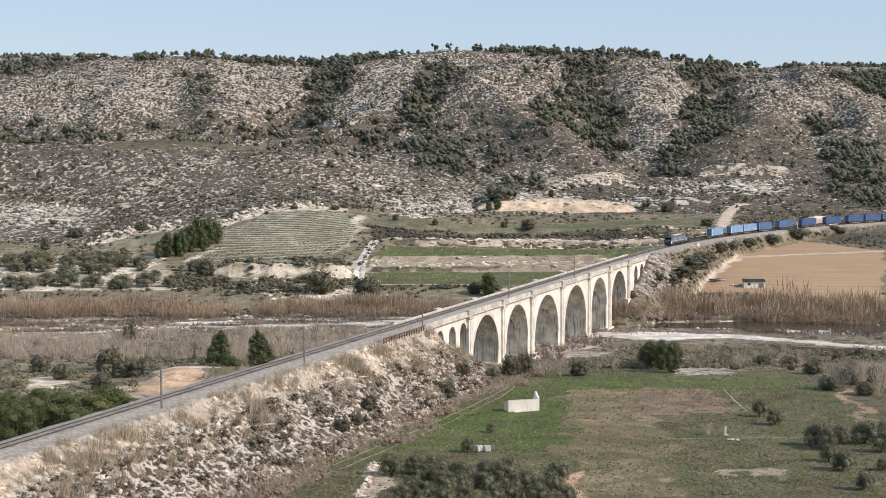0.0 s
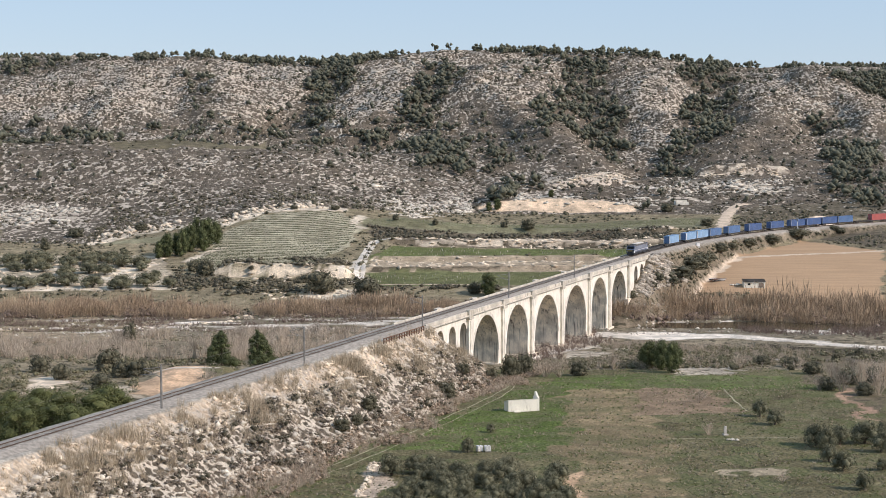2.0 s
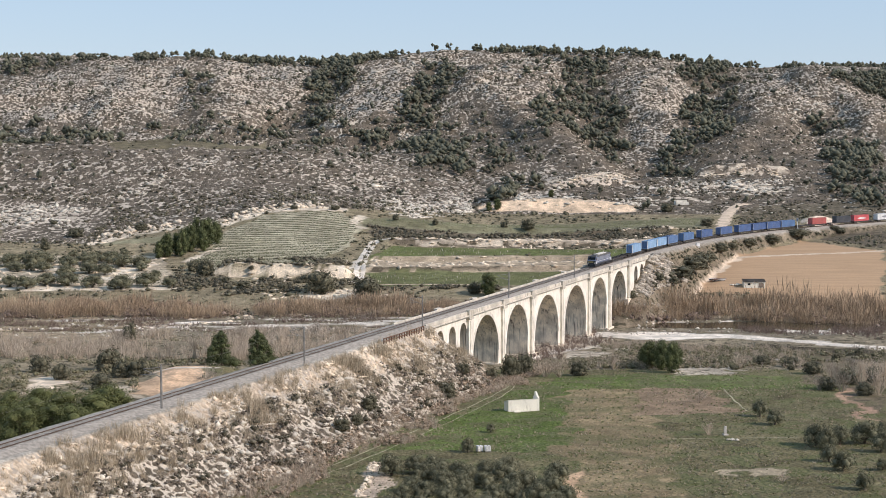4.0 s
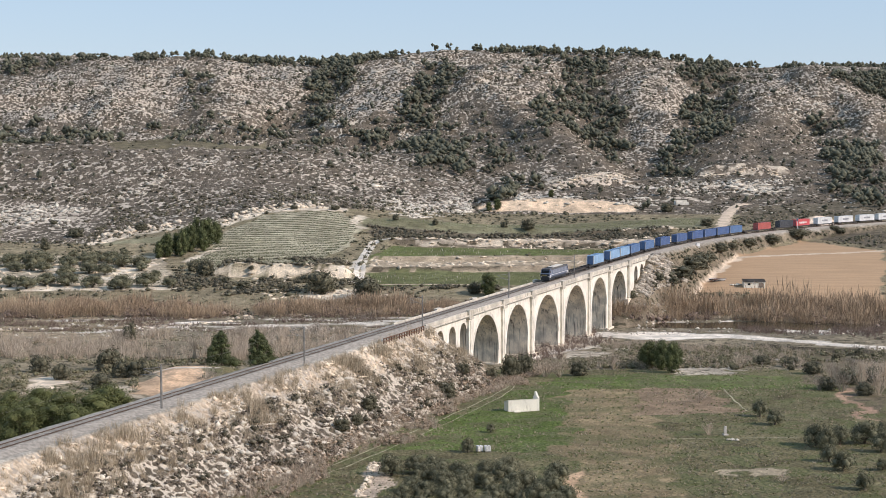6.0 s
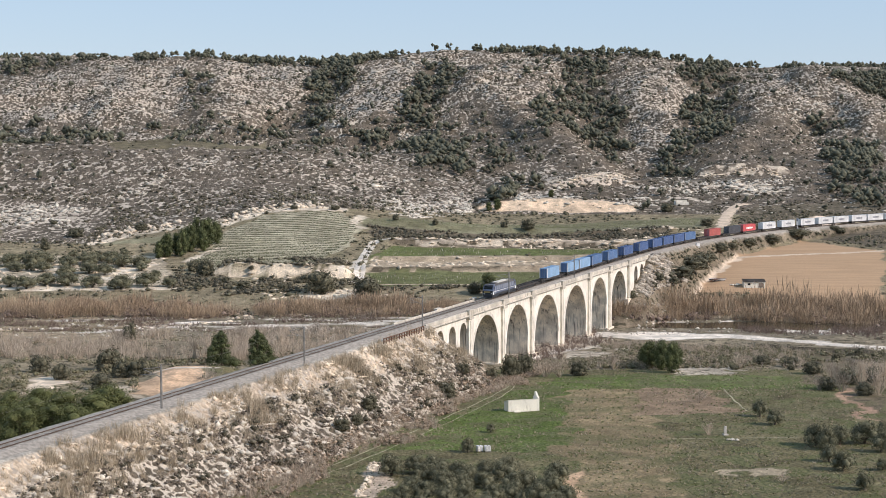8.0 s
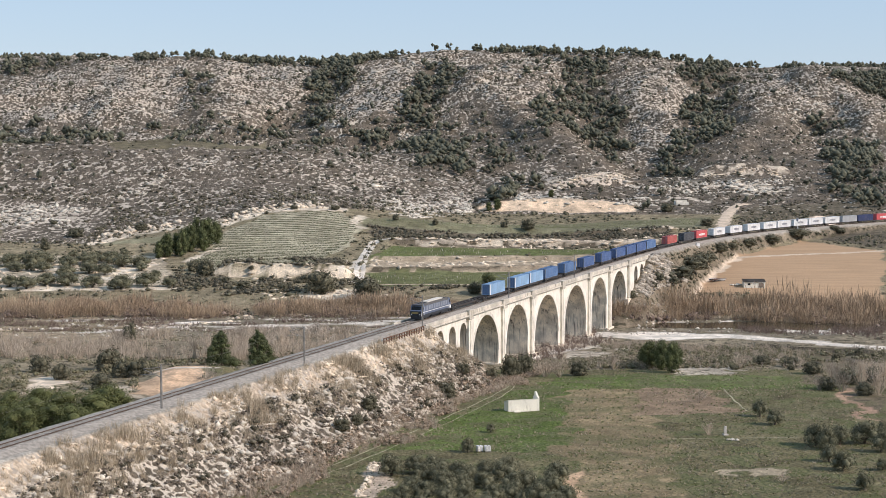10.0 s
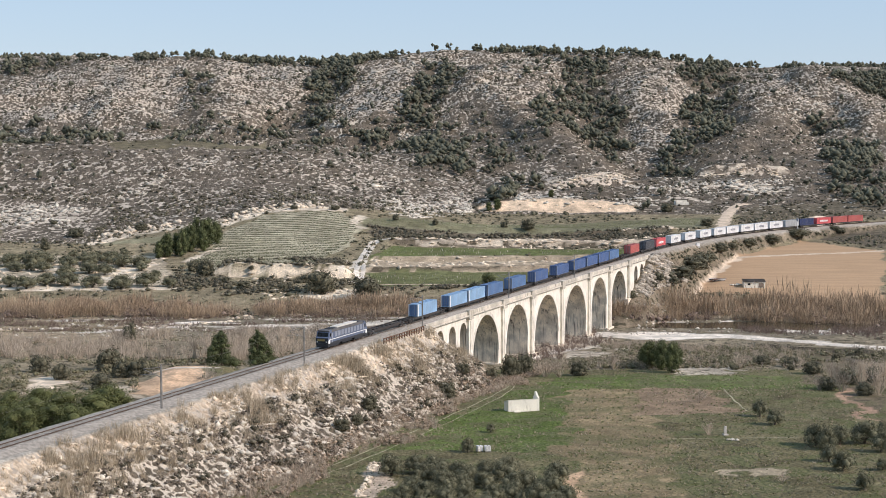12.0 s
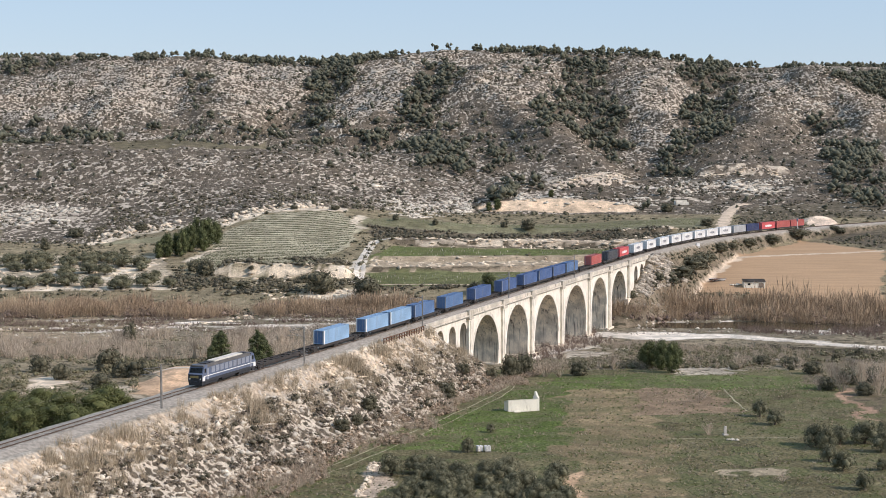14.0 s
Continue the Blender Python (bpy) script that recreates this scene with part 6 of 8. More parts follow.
TREE_STOCK = {}
TREES = {"olive_tree": ("olive", M_OLIVE, "grey-green olive tree with a short trunk", "olive tree"),
         "pine_tree": ("pine", M_CONE, "dark green young pine with a pointed crown", "pine tree"),
         "clump_pine": ("round_pine", M_CONE, "tall dark pine in a dense clump", "pine tree"),
         "green_pine": ("near_pine", M_PINE_LIT, "bushy green pine beside the railway", "pine tree"),
         "bush": ("bush", M_BUSH, "rounded dark evergreen bush, dense to the ground", "bush"),
         "bare_shrub": ("bare", M_TWIG, "leafless grey-brown winter shrub with thin twigs", "shrub")}


def plant(name, x, y, height, wide=1.0, seed=0):
    kind, mat, label, cat = TREES[name]
    key = (name, seed % 3)
    z = float(ground_z(np.array([x]), np.array([y]))[0])
    k = height / 10.0
    m = Matrix.LocRotScale((x, y, z - 0.05), Euler((0, 0, (x * 7 + y * 3) % 6.28)), None)
    if key not in TREE_STOCK:
        ob = empty(name, Matrix())
        tagged(ob, label, cat, name.replace("_", " ") + "s of the valley")
        bm, (v, f) = tree_parts(kind, 200 + 10 * (seed % 3) + len(name))
        part("trunk", bm, M_BARK if kind != "bare" else M_TWIG, ob)
        new_crown = new("crown", tri_mesh("crown", v, f, mat))
        new_crown.parent = ob
        TREE_STOCK[key] = ob
    else:
        ob = copy_thing(TREE_STOCK[key], Matrix())
    ob.matrix_basis = m
    ob.scale = (k * wide, k * wide, k)


plant("bare_shrub", -44.3, 305.0, 6.1, 1.00, 10)
plant("bush", -46.6, 620.6, 12.0, 1.05, 11)
plant("bush", -28.7, 610.0, 11.2, 1.05, 12)
plant("clump_pine", 17.3, 615.1, 8.6, 1.00, 13)
plant("bush", 12.2, 619.6, 6.3, 1.00, 14)
plant("bush", 42.1, 796.6, 7.3, 1.00, 19)
plant("bush", 30.3, 800.7, 4.4, 1.00, 20)
plant("bush", -97.6, 664.5, 9.2, 0.90, 21)
plant("bush", -104.6, 679.5, 6.9, 1.00, 22)
plant("bush", 17.1, 401.1, 7.8, 0.80, 23)
plant("bush", 21.1, 409.6, 6.8, 0.80, 24)
plant("bush", 11.8, 390.2, 4.3, 0.80, 25)
plant("bush", 4.7, 371.9, 3.8, 0.80, 26)
plant("bush", 0.7, 353.7, 4.9, 1.00, 27)
plant("bush", -14.5, 317.8, 4.4, 0.90, 28)
plant("bush", -18.9, 299.2, 3.6, 0.90, 29)
plant("bush", -16.5, 307.2, 3.1, 0.90, 30)
plant("olive_tree", 66.6, 336.6, 4.1, 0.70, 31)
plant("olive_tree", 67.5, 325.5, 3.8, 0.82, 32)
plant("bare_shrub", 57.0, 356.1, 3.6, 1.20, 33)
plant("bare_shrub", 52.1, 313.5, 3.6, 1.00, 34)
plant("olive_tree", 70.3, 301.0, 5.2, 0.78, 35)
plant("olive_tree", 71.5, 297.5, 4.9, 0.74, 36)
plant("olive_tree", 75.0, 302.5, 4.3, 0.74, 37)
plant("olive_tree", 80.0, 303.5, 5.0, 0.90, 38)
plant("olive_tree", 80.9, 295.0, 4.4, 0.82, 39)
plant("olive_tree", 69.0, 285.5, 3.8, 0.74, 40)
plant("olive_tree", 69.5, 277.5, 4.1, 0.82, 41)
plant("olive_tree", 68.9, 261.0, 3.5, 0.74, 42)
plant("olive_tree", 84.8, 307.0, 4.3, 0.82, 43)
plant("olive_tree", 76.4, 277.5, 2.4, 0.82, 44)
plant("olive_tree", 4.6, 294.5, 3.2, 0.70, 45)
plant("olive_tree", 9.4, 316.5, 2.0, 0.80, 46)
plant("bare_shrub", 97.0, 401.6, 5.2, 1.20, 47)
plant("bare_shrub", 104.7, 409.6, 5.7, 1.30, 48)
plant("bare_shrub", 107.8, 402.1, 6.2, 1.20, 49)
plant("bush", 94.4, 408.6, 4.5, 1.20, 50)
plant("bush", 97.7, 387.1, 5.0, 1.10, 51)
plant("bush", 105.7, 391.6, 5.1, 1.10, 52)
plant("bush", 92.3, 425.6, 3.9, 1.30, 53)
plant("bush", 85.9, 431.1, 3.6, 1.30, 54)
plant("bare_shrub", 78.3, 422.6, 4.5, 1.30, 55)
plant("bush", 90.3, 376.1, 4.5, 1.10, 56)
plant("bush", 96.4, 366.6, 4.1, 1.10, 57)
plant("bare_shrub", 88.3, 376.1, 4.3, 1.10, 58)
plant("bare_shrub", 96.0, 391.6, 5.7, 1.10, 59)
plant("bare_shrub", 105.3, 382.6, 7.3, 1.00, 60)
plant("bare_shrub", 92.8, 373.1, 6.6, 0.90, 61)
plant("bare_shrub", 98.3, 376.6, 8.7, 0.80, 62)
plant("bare_shrub", 99.6, 366.6, 7.3, 0.90, 63)
plant("bare_shrub", 56.9, 267.5, 2.3, 1.20, 64)
plant("bush", 88.6, 607.1, 6.3, 2.07, 65)
plant("bush", 97.7, 631.7, 7.4, 1.95, 66)
plant("bush", 104.0, 646.9, 5.8, 1.72, 67)
plant("bush", 84.4, 592.5, 4.1, 1.49, 68)
plant("bush", 115.8, 673.1, 5.1, 1.38, 69)
plant("bush", 122.7, 685.7, 3.8, 1.49, 70)
plant("bush", 132.8, 701.2, 4.9, 1.49, 71)
plant("bush", 146.8, 721.8, 5.0, 1.95, 72)
plant("bush", 163.3, 743.9, 5.6, 2.07, 73)
plant("bush", 189.9, 774.0, 3.4, 2.07, 74)
plant("bush", 108.3, 656.4, 3.6, 1.49, 75)
plant("bush", 78.5, 587.6, 4.3, 1.20, 76)
plant("bush", 95.8, 601.0, 5.6, 1.26, 77)
plant("bush", 100.1, 604.0, 4.5, 1.26, 78)
plant("bush", 186.7, 772.2, 2.4, 2.30, 79)
plant("bush", -87.2, 417.1, 8.1, 0.95, 80)
plant("bush", -80.4, 401.1, 5.5, 1.00, 81)
plant("bush", -75.4, 401.1, 6.3, 1.00, 82)
plant("bush", -94.3, 397.1, 5.5, 1.00, 83)
plant("bush", -103.6, 412.1, 6.5, 0.80, 85)
plant("bush", -80.2, 376.6, 5.2, 1.10, 87)
plant("bare_shrub", -96.1, 477.6, 8.8, 0.90, 91)
plant("bare_shrub", -68.0, 440.1, 9.3, 0.80, 92)
plant("bare_shrub", -46.4, 464.6, 9.8, 0.70, 93)
plant("bare_shrub", 25.6, 402.1, 6.2, 1.20, 94)
plant("bare_shrub", 29.2, 402.1, 5.6, 1.20, 95)
plant("bare_shrub", -75.1, 441.1, 7.6, 1.00, 96)
plant("bare_shrub", -62.5, 488.6, 7.5, 1.00, 97)
plant("bare_shrub", -40.3, 512.1, 7.1, 1.00, 98)
plant("bare_shrub", 44.3, 418.1, 5.5, 1.20, 99)
plant("bush", -97.6, 501.1, 8.3, 0.60, 100)
plant("clump_pine", 29.2, 870.2, 6.1, 1.00, 101)
plant("clump_pine", 24.6, 868.7, 4.9, 1.00, 102)
plant("clump_pine", 59.3, 888.2, 4.3, 1.00, 103)
plant("bush", 132.7, 814.2, 5.3, 1.20, 104)
plant("bush", 120.4, 869.7, 6.4, 1.20, 105)
plant("bush", -147.3, 788.6, 5.1, 1.20, 106)
plant("bush", -124.1, 717.4, 4.6, 1.00, 107)
plant("bush", -182.3, 739.5, 5.5, 1.00, 108)
plant("bush", -176.9, 778.9, 6.5, 1.20, 109)
plant("bush", -3.9, 794.3, 3.7, 1.00, 110)
plant("bush", 34.4, 405.6, 4.9, 1.10, 111)
plant("bush", -55.2, 645.3, 4.8, 1.20, 112)
plant("bush", -78.0, 627.7, 4.6, 1.40, 113)
plant("bush", -23.4, 795.9, 3.7, 1.00, 114)
plant("olive_tree", -185.4, 692.6, 6.6, 1.35, 115)
plant("olive_tree", -175.9, 693.1, 6.9, 1.35, 116)
plant("olive_tree", -172.4, 696.2, 7.0, 1.35, 117)
plant("olive_tree", -160.1, 690.6, 5.5, 1.35, 118)
plant("olive_tree", -154.3, 698.2, 6.3, 1.35, 119)
plant("olive_tree", -146.1, 701.2, 5.7, 1.35, 120)
plant("olive_tree", -137.0, 690.6, 6.6, 1.35, 121)
plant("olive_tree", -129.5, 691.6, 5.6, 1.35, 122)
plant("olive_tree", -178.6, 677.5, 4.7, 1.35, 123)
plant("olive_tree", -167.6, 676.0, 5.0, 1.35, 124)
plant("olive_tree", -155.5, 666.5, 5.0, 1.35, 125)
plant("olive_tree", -147.3, 671.5, 5.7, 1.35, 126)
plant("olive_tree", -139.8, 665.5, 5.6, 1.35, 127)
plant("olive_tree", -162.4, 627.7, 5.8, 1.35, 128)
plant("olive_tree", -157.3, 637.3, 5.7, 1.35, 129)
plant("olive_tree", -147.8, 634.8, 6.4, 1.35, 130)
plant("olive_tree", -137.1, 630.2, 5.9, 1.35, 131)
plant("olive_tree", -125.5, 628.2, 6.1, 1.35, 132)
plant("olive_tree", -116.4, 632.8, 6.6, 1.35, 133)
plant("olive_tree", -180.2, 702.7, 3.6, 1.35, 134)
plant("olive_tree", -165.0, 703.2, 3.6, 1.35, 135)
plant("olive_tree", -153.8, 709.3, 4.3, 1.35, 136)
plant("olive_tree", -145.8, 713.8, 3.9, 1.35, 137)
plant("olive_tree", -8.8, 273.0, 4.2, 0.95, 138)
plant("olive_tree", -4.7, 274.5, 3.7, 0.95, 139)
plant("olive_tree", -1.3, 272.5, 4.0, 0.95, 140)
plant("olive_tree", 2.5, 272.0, 3.1, 0.95, 141)
plant("olive_tree", 7.3, 272.5, 3.4, 0.95, 142)
plant("olive_tree", 11.2, 275.5, 3.4, 0.95, 143)
plant("olive_tree", -3.5, 270.0, 3.0, 0.95, 144)
plant("olive_tree", -0.5, 268.5, 3.2, 0.95, 145)
plant("olive_tree", 3.8, 269.0, 3.5, 0.95, 146)
plant("olive_tree", 10.0, 268.5, 4.0, 0.95, 147)
plant("olive_tree", 19.2, 268.0, 3.9, 0.95, 148)
plant("olive_tree", -4.8, 259.0, 3.2, 0.95, 149)
plant("olive_tree", 0.3, 259.4, 4.0, 0.95, 150)
plant("olive_tree", 3.1, 260.4, 3.4, 0.95, 151)
plant("olive_tree", 6.7, 262.9, 3.3, 0.95, 152)
plant("olive_tree", 11.3, 260.5, 3.5, 0.95, 153)
plant("olive_tree", 13.6, 262.0, 3.8, 0.95, 154)
plant("olive_tree", 17.6, 259.5, 3.8, 0.95, 155)
plant("olive_tree", -6.1, 252.4, 3.2, 0.95, 156)
plant("olive_tree", -3.1, 253.4, 3.7, 0.95, 157)
plant("olive_tree", 0.5, 250.9, 3.5, 0.95, 158)
plant("olive_tree", 3.6, 252.4, 3.1, 0.95, 159)
plant("olive_tree", 7.9, 251.4, 3.5, 0.95, 160)
plant("olive_tree", 11.3, 252.9, 3.6, 0.95, 161)
plant("olive_tree", 14.8, 251.9, 3.8, 0.95, 162)
plant("olive_tree", 19.3, 250.9, 3.4, 0.95, 163)
plant("olive_tree", -7.9, 242.4, 3.7, 0.95, 164)
plant("olive_tree", -3.7, 242.9, 3.5, 0.95, 165)
plant("olive_tree", 3.1, 243.9, 3.2, 0.95, 166)
plant("olive_tree", 6.8, 243.9, 3.5, 0.95, 167)
plant("olive_tree", 17.1, 245.4, 3.5, 0.95, 168)
plant("green_pine", -83.5, 301.0, 8.4, 1.11, 169)
plant("green_pine", -85.3, 314.9, 8.6, 1.02, 170)
plant("green_pine", -77.2, 292.5, 9.1, 1.08, 171)
plant("green_pine", -77.5, 300.9, 9.5, 1.14, 172)
plant("green_pine", -81.2, 323.8, 8.2, 1.19, 173)
plant("green_pine", -72.7, 297.7, 8.6, 1.26, 174)
plant("green_pine", -74.1, 311.9, 8.9, 1.20, 175)
plant("green_pine", -68.0, 294.4, 8.9, 1.18, 176)
plant("green_pine", -68.0, 303.4, 7.1, 1.26, 177)
plant("green_pine", -67.4, 310.0, 8.8, 1.26, 178)
plant("green_pine", -67.3, 319.1, 9.3, 1.12, 179)
plant("green_pine", -65.9, 322.4, 8.1, 1.28, 180)
plant("clump_pine", -125.7, 713.0, 7.7, 0.75, 201)
plant("clump_pine", -122.3, 717.0, 10.5, 0.62, 202)
plant("clump_pine", -119.4, 722.0, 10.1, 0.60, 203)
plant("clump_pine", -116.4, 719.0, 11.8, 0.60, 204)
plant("clump_pine", -113.9, 729.0, 12.7, 0.62, 205)
plant("clump_pine", -111.7, 738.0, 14.4, 0.66, 206)
plant("clump_pine", -107.8, 740.0, 13.4, 0.72, 207)
plant("clump_pine", -104.9, 747.0, 10.4, 0.70, 208)
plant("clump_pine", -117.0, 736.0, 10.3, 0.60, 209)
plant("clump_pine", -124.9, 722.0, 8.6, 0.60, 210)
plant("clump_pine", -108.4, 730.0, 9.7, 0.60, 211)
plant("pine_tree", -57.3, 416.0, 9.8, 1.30, 212)
plant("clump_pine", -61.5, 426.0, 5.7, 0.70, 213)
plant("pine_tree", -36.5, 316.0, 6.8, 1.25, 214)
plant("pine_tree", -49.0, 436.0, 8.2, 1.35, 215)
plant("clump_pine", -61.5, 437.0, 7.6, 0.60, 216)
plant("clump_pine", 54.6, 424.0, 7.1, 0.89, 217)
plant("clump_pine", 57.0, 419.0, 7.9, 0.74, 218)
plant("clump_pine", 58.8, 412.0, 8.1, 0.68, 219)
plant("clump_pine", 54.3, 433.0, 5.1, 0.94, 220)
plant("clump_pine", 61.7, 423.0, 5.9, 0.74, 221)
plant("bush", -147.4, 789.0, 4.7, 1.50, 222)
plant("bush", -73.9, 801.0, 2.8, 1.60, 223)
plant("bush", -54.0, 804.0, 3.1, 1.60, 224)
plant("bush", -138.6, 695.0, 3.9, 1.30, 225)
plant("bush", -99.2, 667.0, 5.6, 1.20, 226)
plant("bush", -196.4, 815.0, 2.6, 1.50, 227)
plant("bush", -188.4, 762.0, 3.5, 1.00, 228)
plant("bush", -181.0, 791.0, 2.5, 1.50, 229)
plant("bush", -28.0, 619.0, 6.5, 0.90, 230)
plant("bush", -47.6, 634.0, 5.3, 1.00, 231)
plant("bush", -57.5, 645.0, 3.2, 1.30, 232)
plant("olive_tree", -169.8, 632.0, 5.3, 1.20, 301)
plant("olive_tree", -173.8, 680.0, 4.3, 1.20, 302)
plant("olive_tree", -156.7, 663.0, 4.2, 1.10, 303)
plant("olive_tree", -127.4, 627.0, 4.8, 1.20, 304)
plant("olive_tree", -127.3, 680.0, 4.0, 1.20, 305)
plant("olive_tree", -107.5, 633.0, 4.4, 1.30, 306)
plant("olive_tree", -152.0, 695.0, 4.4, 1.20, 307)
plant("olive_tree", -182.9, 683.0, 4.3, 1.30, 308)
plant("olive_tree", -164.7, 719.0, 3.5, 1.20, 309)
plant("olive_tree", -149.8, 708.0, 3.2, 1.20, 310)
plant("olive_tree", -185.3, 711.0, 3.2, 1.20, 311)
plant("olive_tree", -142.8, 723.0, 3.0, 1.20, 312)
plant("olive_tree", -117.6, 659.0, 3.7, 1.20, 313)
plant("bush", -86.9, 645.0, 3.2, 1.40, 314)
plant("bush", -78.2, 630.0, 3.1, 1.50, 315)
plant("bush", -72.5, 648.0, 2.7, 1.40, 316)
plant("bush", -102.9, 646.0, 2.9, 1.30, 317)
plant("bush", -95.5, 627.0, 3.3, 1.20, 318)
plant("bush", -62.5, 627.0, 2.8, 1.40, 319)
plant("bush", -78.6, 661.0, 2.3, 1.20, 320)
plant("bush", 161.3, 742.0, 3.3, 1.95, 321)
plant("bush", 146.9, 722.0, 2.5, 1.72, 322)
plant("bush", 134.8, 705.0, 2.4, 1.49, 323)
plant("bush", 98.0, 604.0, 5.4, 1.10, 332)
plant("bush", 103.5, 605.0, 5.0, 1.20, 333)
plant("bush", 66.5, 568.0, 3.6, 1.10, 334)
plant("bush", 76.0, 581.0, 2.6, 1.30, 335)
plant("bush", 108.3, 442.0, 3.4, 0.90, 324)
plant("bush", 118.1, 456.0, 3.2, 0.90, 325)
plant("bush", 98.8, 428.0, 2.1, 1.20, 326)
plant("bush", 90.7, 418.0, 1.8, 1.20, 327)
plant("bush", 76.1, 419.0, 1.8, 1.30, 328)
plant("bush", 70.6, 440.0, 2.0, 1.30, 329)
plant("bush", 47.4, 440.0, 2.2, 1.20, 330)
plant("bush", 42.1, 433.0, 1.8, 1.20, 331)
# ------------------------------------------------------------------ the train
SPEED = 26.89
PAINTS = {}
for nm, c in (("light_blue", (0.27, 0.43, 0.61)), ("blue", (0.110, 0.200, 0.365)), ("deep_blue", (0.082, 0.142, 0.295)), ("navy", (0.04, 0.055, 0.13)),
              ("red", (0.64, 0.12, 0.125)), ("dull_red", (0.47, 0.125, 0.11)), ("charcoal", (0.075, 0.08, 0.09)), ("white", (0.76, 0.76, 0.74)), ("grey", (0.42, 0.43, 0.43))):
    PAINTS[nm] = simple("box_paint_" + nm, c, 0.5, vary=0.16, scale=0.6, dirt=(0.17, 0.155, 0.14), dirt_amount=0.3)
M_STEEL = simple("dark_wagon_steel", (0.055, 0.05, 0.047), 0.75, 0.2, scale=1.5, dirt=(0.12, 0.08, 0.05))
M_WHEEL = simple("wheel_steel", (0.09, 0.075, 0.065), 0.6, 0.5)
M_WHITE = simple("white_paint", (0.78, 0.78, 0.76), 0.5, vary=0.08, dirt=(0.4, 0.38, 0.35), dirt_amount=0.25)
M_MARK = simple("grey_lettering", (0.22, 0.23, 0.25), 0.6)
M_LOCO = simple("locomotive_blue", (0.10, 0.13, 0.195), 0.42, vary=0.14, scale=0.8, dirt=(0.10, 0.09, 0.085), dirt_amount=0.35)
M_LOCO_GREY = simple("locomotive_grey", (0.26, 0.285, 0.33), 0.45, vary=0.1, dirt=(0.2, 0.19, 0.18))
M_LOCO_DARK = simple("locomotive_dark", (0.035, 0.038, 0.045), 0.6, vary=0.2, dirt=(0.10, 0.085, 0.07))
M_LOCO_ROOF = simple("locomotive_roof", (0.11, 0.105, 0.10), 0.8, vary=0.25, dirt=(0.2, 0.17, 0.14))
M_HOOD = simple("dirty_cream_hood", (0.66, 0.62, 0.54), 0.6, vary=0.2, scale=1.2, dirt=(0.30, 0.26, 0.20), dirt_amount=0.6)
M_YELLOW = simple("warning_yellow", (0.34, 0.255, 0.10), 0.5, dirt=(0.2, 0.15, 0.08))
M_GLASS = simple("dark_glass", (0.015, 0.018, 0.02), 0.08, spec=0.6, vary=0.05)
M_LENS = simple("lamp_lens", (0.75, 0.75, 0.70), 0.15, spec=0.6, vary=0.05)
CARRIED = []      # (object, distance along the line at 14 s)


def wheels(bm, x, z=0.46, r=0.46):
    for sy in (-1, 1):
        rod(bm, (x, sy * 0.80, z), (x, sy * 0.94, z), r, 14)
    rod(bm, (x, -0.8, z), (x, 0.8, z), 0.08, 6)


def bogie(parent, x, base=0.9):
    bm = bmesh.new()
    for sy in (-1, 1):
        prism(bm, [(x - base - 0.5, 0.45), (x - base - 0.5, 0.68), (x - 0.35, 0.78), (x + 0.35, 0.78), (x + base + 0.5, 0.68), (x + base + 0.5, 0.45), (x + 0.4, 0.30), (x - 0.4, 0.30)], sy * 1.02 - 0.07, sy * 1.02 + 0.07)
        for e in (-base, base):
            box(bm, x + e - 0.16, x + e + 0.16, sy * 1.1 - 0.1, sy * 1.1 + 0.1, 0.34, 0.60, 0.02)
    box(bm, x - 0.25, x + 0.25, -1.05, 1.05, 0.5, 0.75)
    b = part("bogie", bm, M_STEEL, parent)
    for e in (-base, base):
        bm = bmesh.new()
        wheels(bm, x + e)
        part("wheelset", bm, M_WHEEL, b)


def flat_wagon(length, stands, label):
    """A skeletal container wagon; stands: places of corner castings along it."""
    w = empty("container_wagon", Matrix())
    tagged(w, label, "wagon", "wagons of the train")
    h = length / 2 - 0.35
    bm = bmesh.new()
    for sy in (-1, 1):
        prism(bm, [(-h, 0.98), (-h, 1.14), (h, 1.14), (h, 0.98), (h - 3.6, 0.98), (h - 4.6, 0.62), (-h + 4.6, 0.62), (-h + 3.6, 0.98)], sy * 1.12 - 0.09, sy * 1.12 + 0.09)
    for x in np.linspace(-h, h, max(6, int(length / 2.2))):
        box(bm, x - 0.11, x + 0.11, -1.05, 1.05, 0.96, 1.12)
    box(bm, -h, h, -0.16, 0.16, 0.82, 1.08)
    for e in (-1, 1):
        box(bm, e * h - 0.12, e * h + 0.12, -1.3, 1.3, 0.86, 1.2, 0.02)
    part("underframe", bm, M_STEEL, w)
    for e in (-1, 1):
        bogie(w, e * (h - 2.3))
        for sy in (-1, 1):
            bm = bmesh.new()
            rod(bm, (e * h, sy * 0.9, 1.02), (e * (h + 0.42), sy * 0.9, 1.02), 0.09, 8)
            rod(bm, (e * (h + 0.42), sy * 0.9, 1.02), (e * (h + 0.48), sy * 0.9, 1.02), 0.23, 10)
            part("buffer", bm, M_STEEL, w)
    if length > 25:
        bogie(w, 0.0)
    for x in stands:
        for sy in (-1, 1):
            bm = bmesh.new()
            box(bm, x - 0.1, x + 0.1, sy * 1.15 - 0.1, sy * 1.15 + 0.1, 1.12, 1.17)
            part("container_spigot", bm, M_STEEL, w)
    return w


BOX_L, BOX_H = 12.9, 2.85


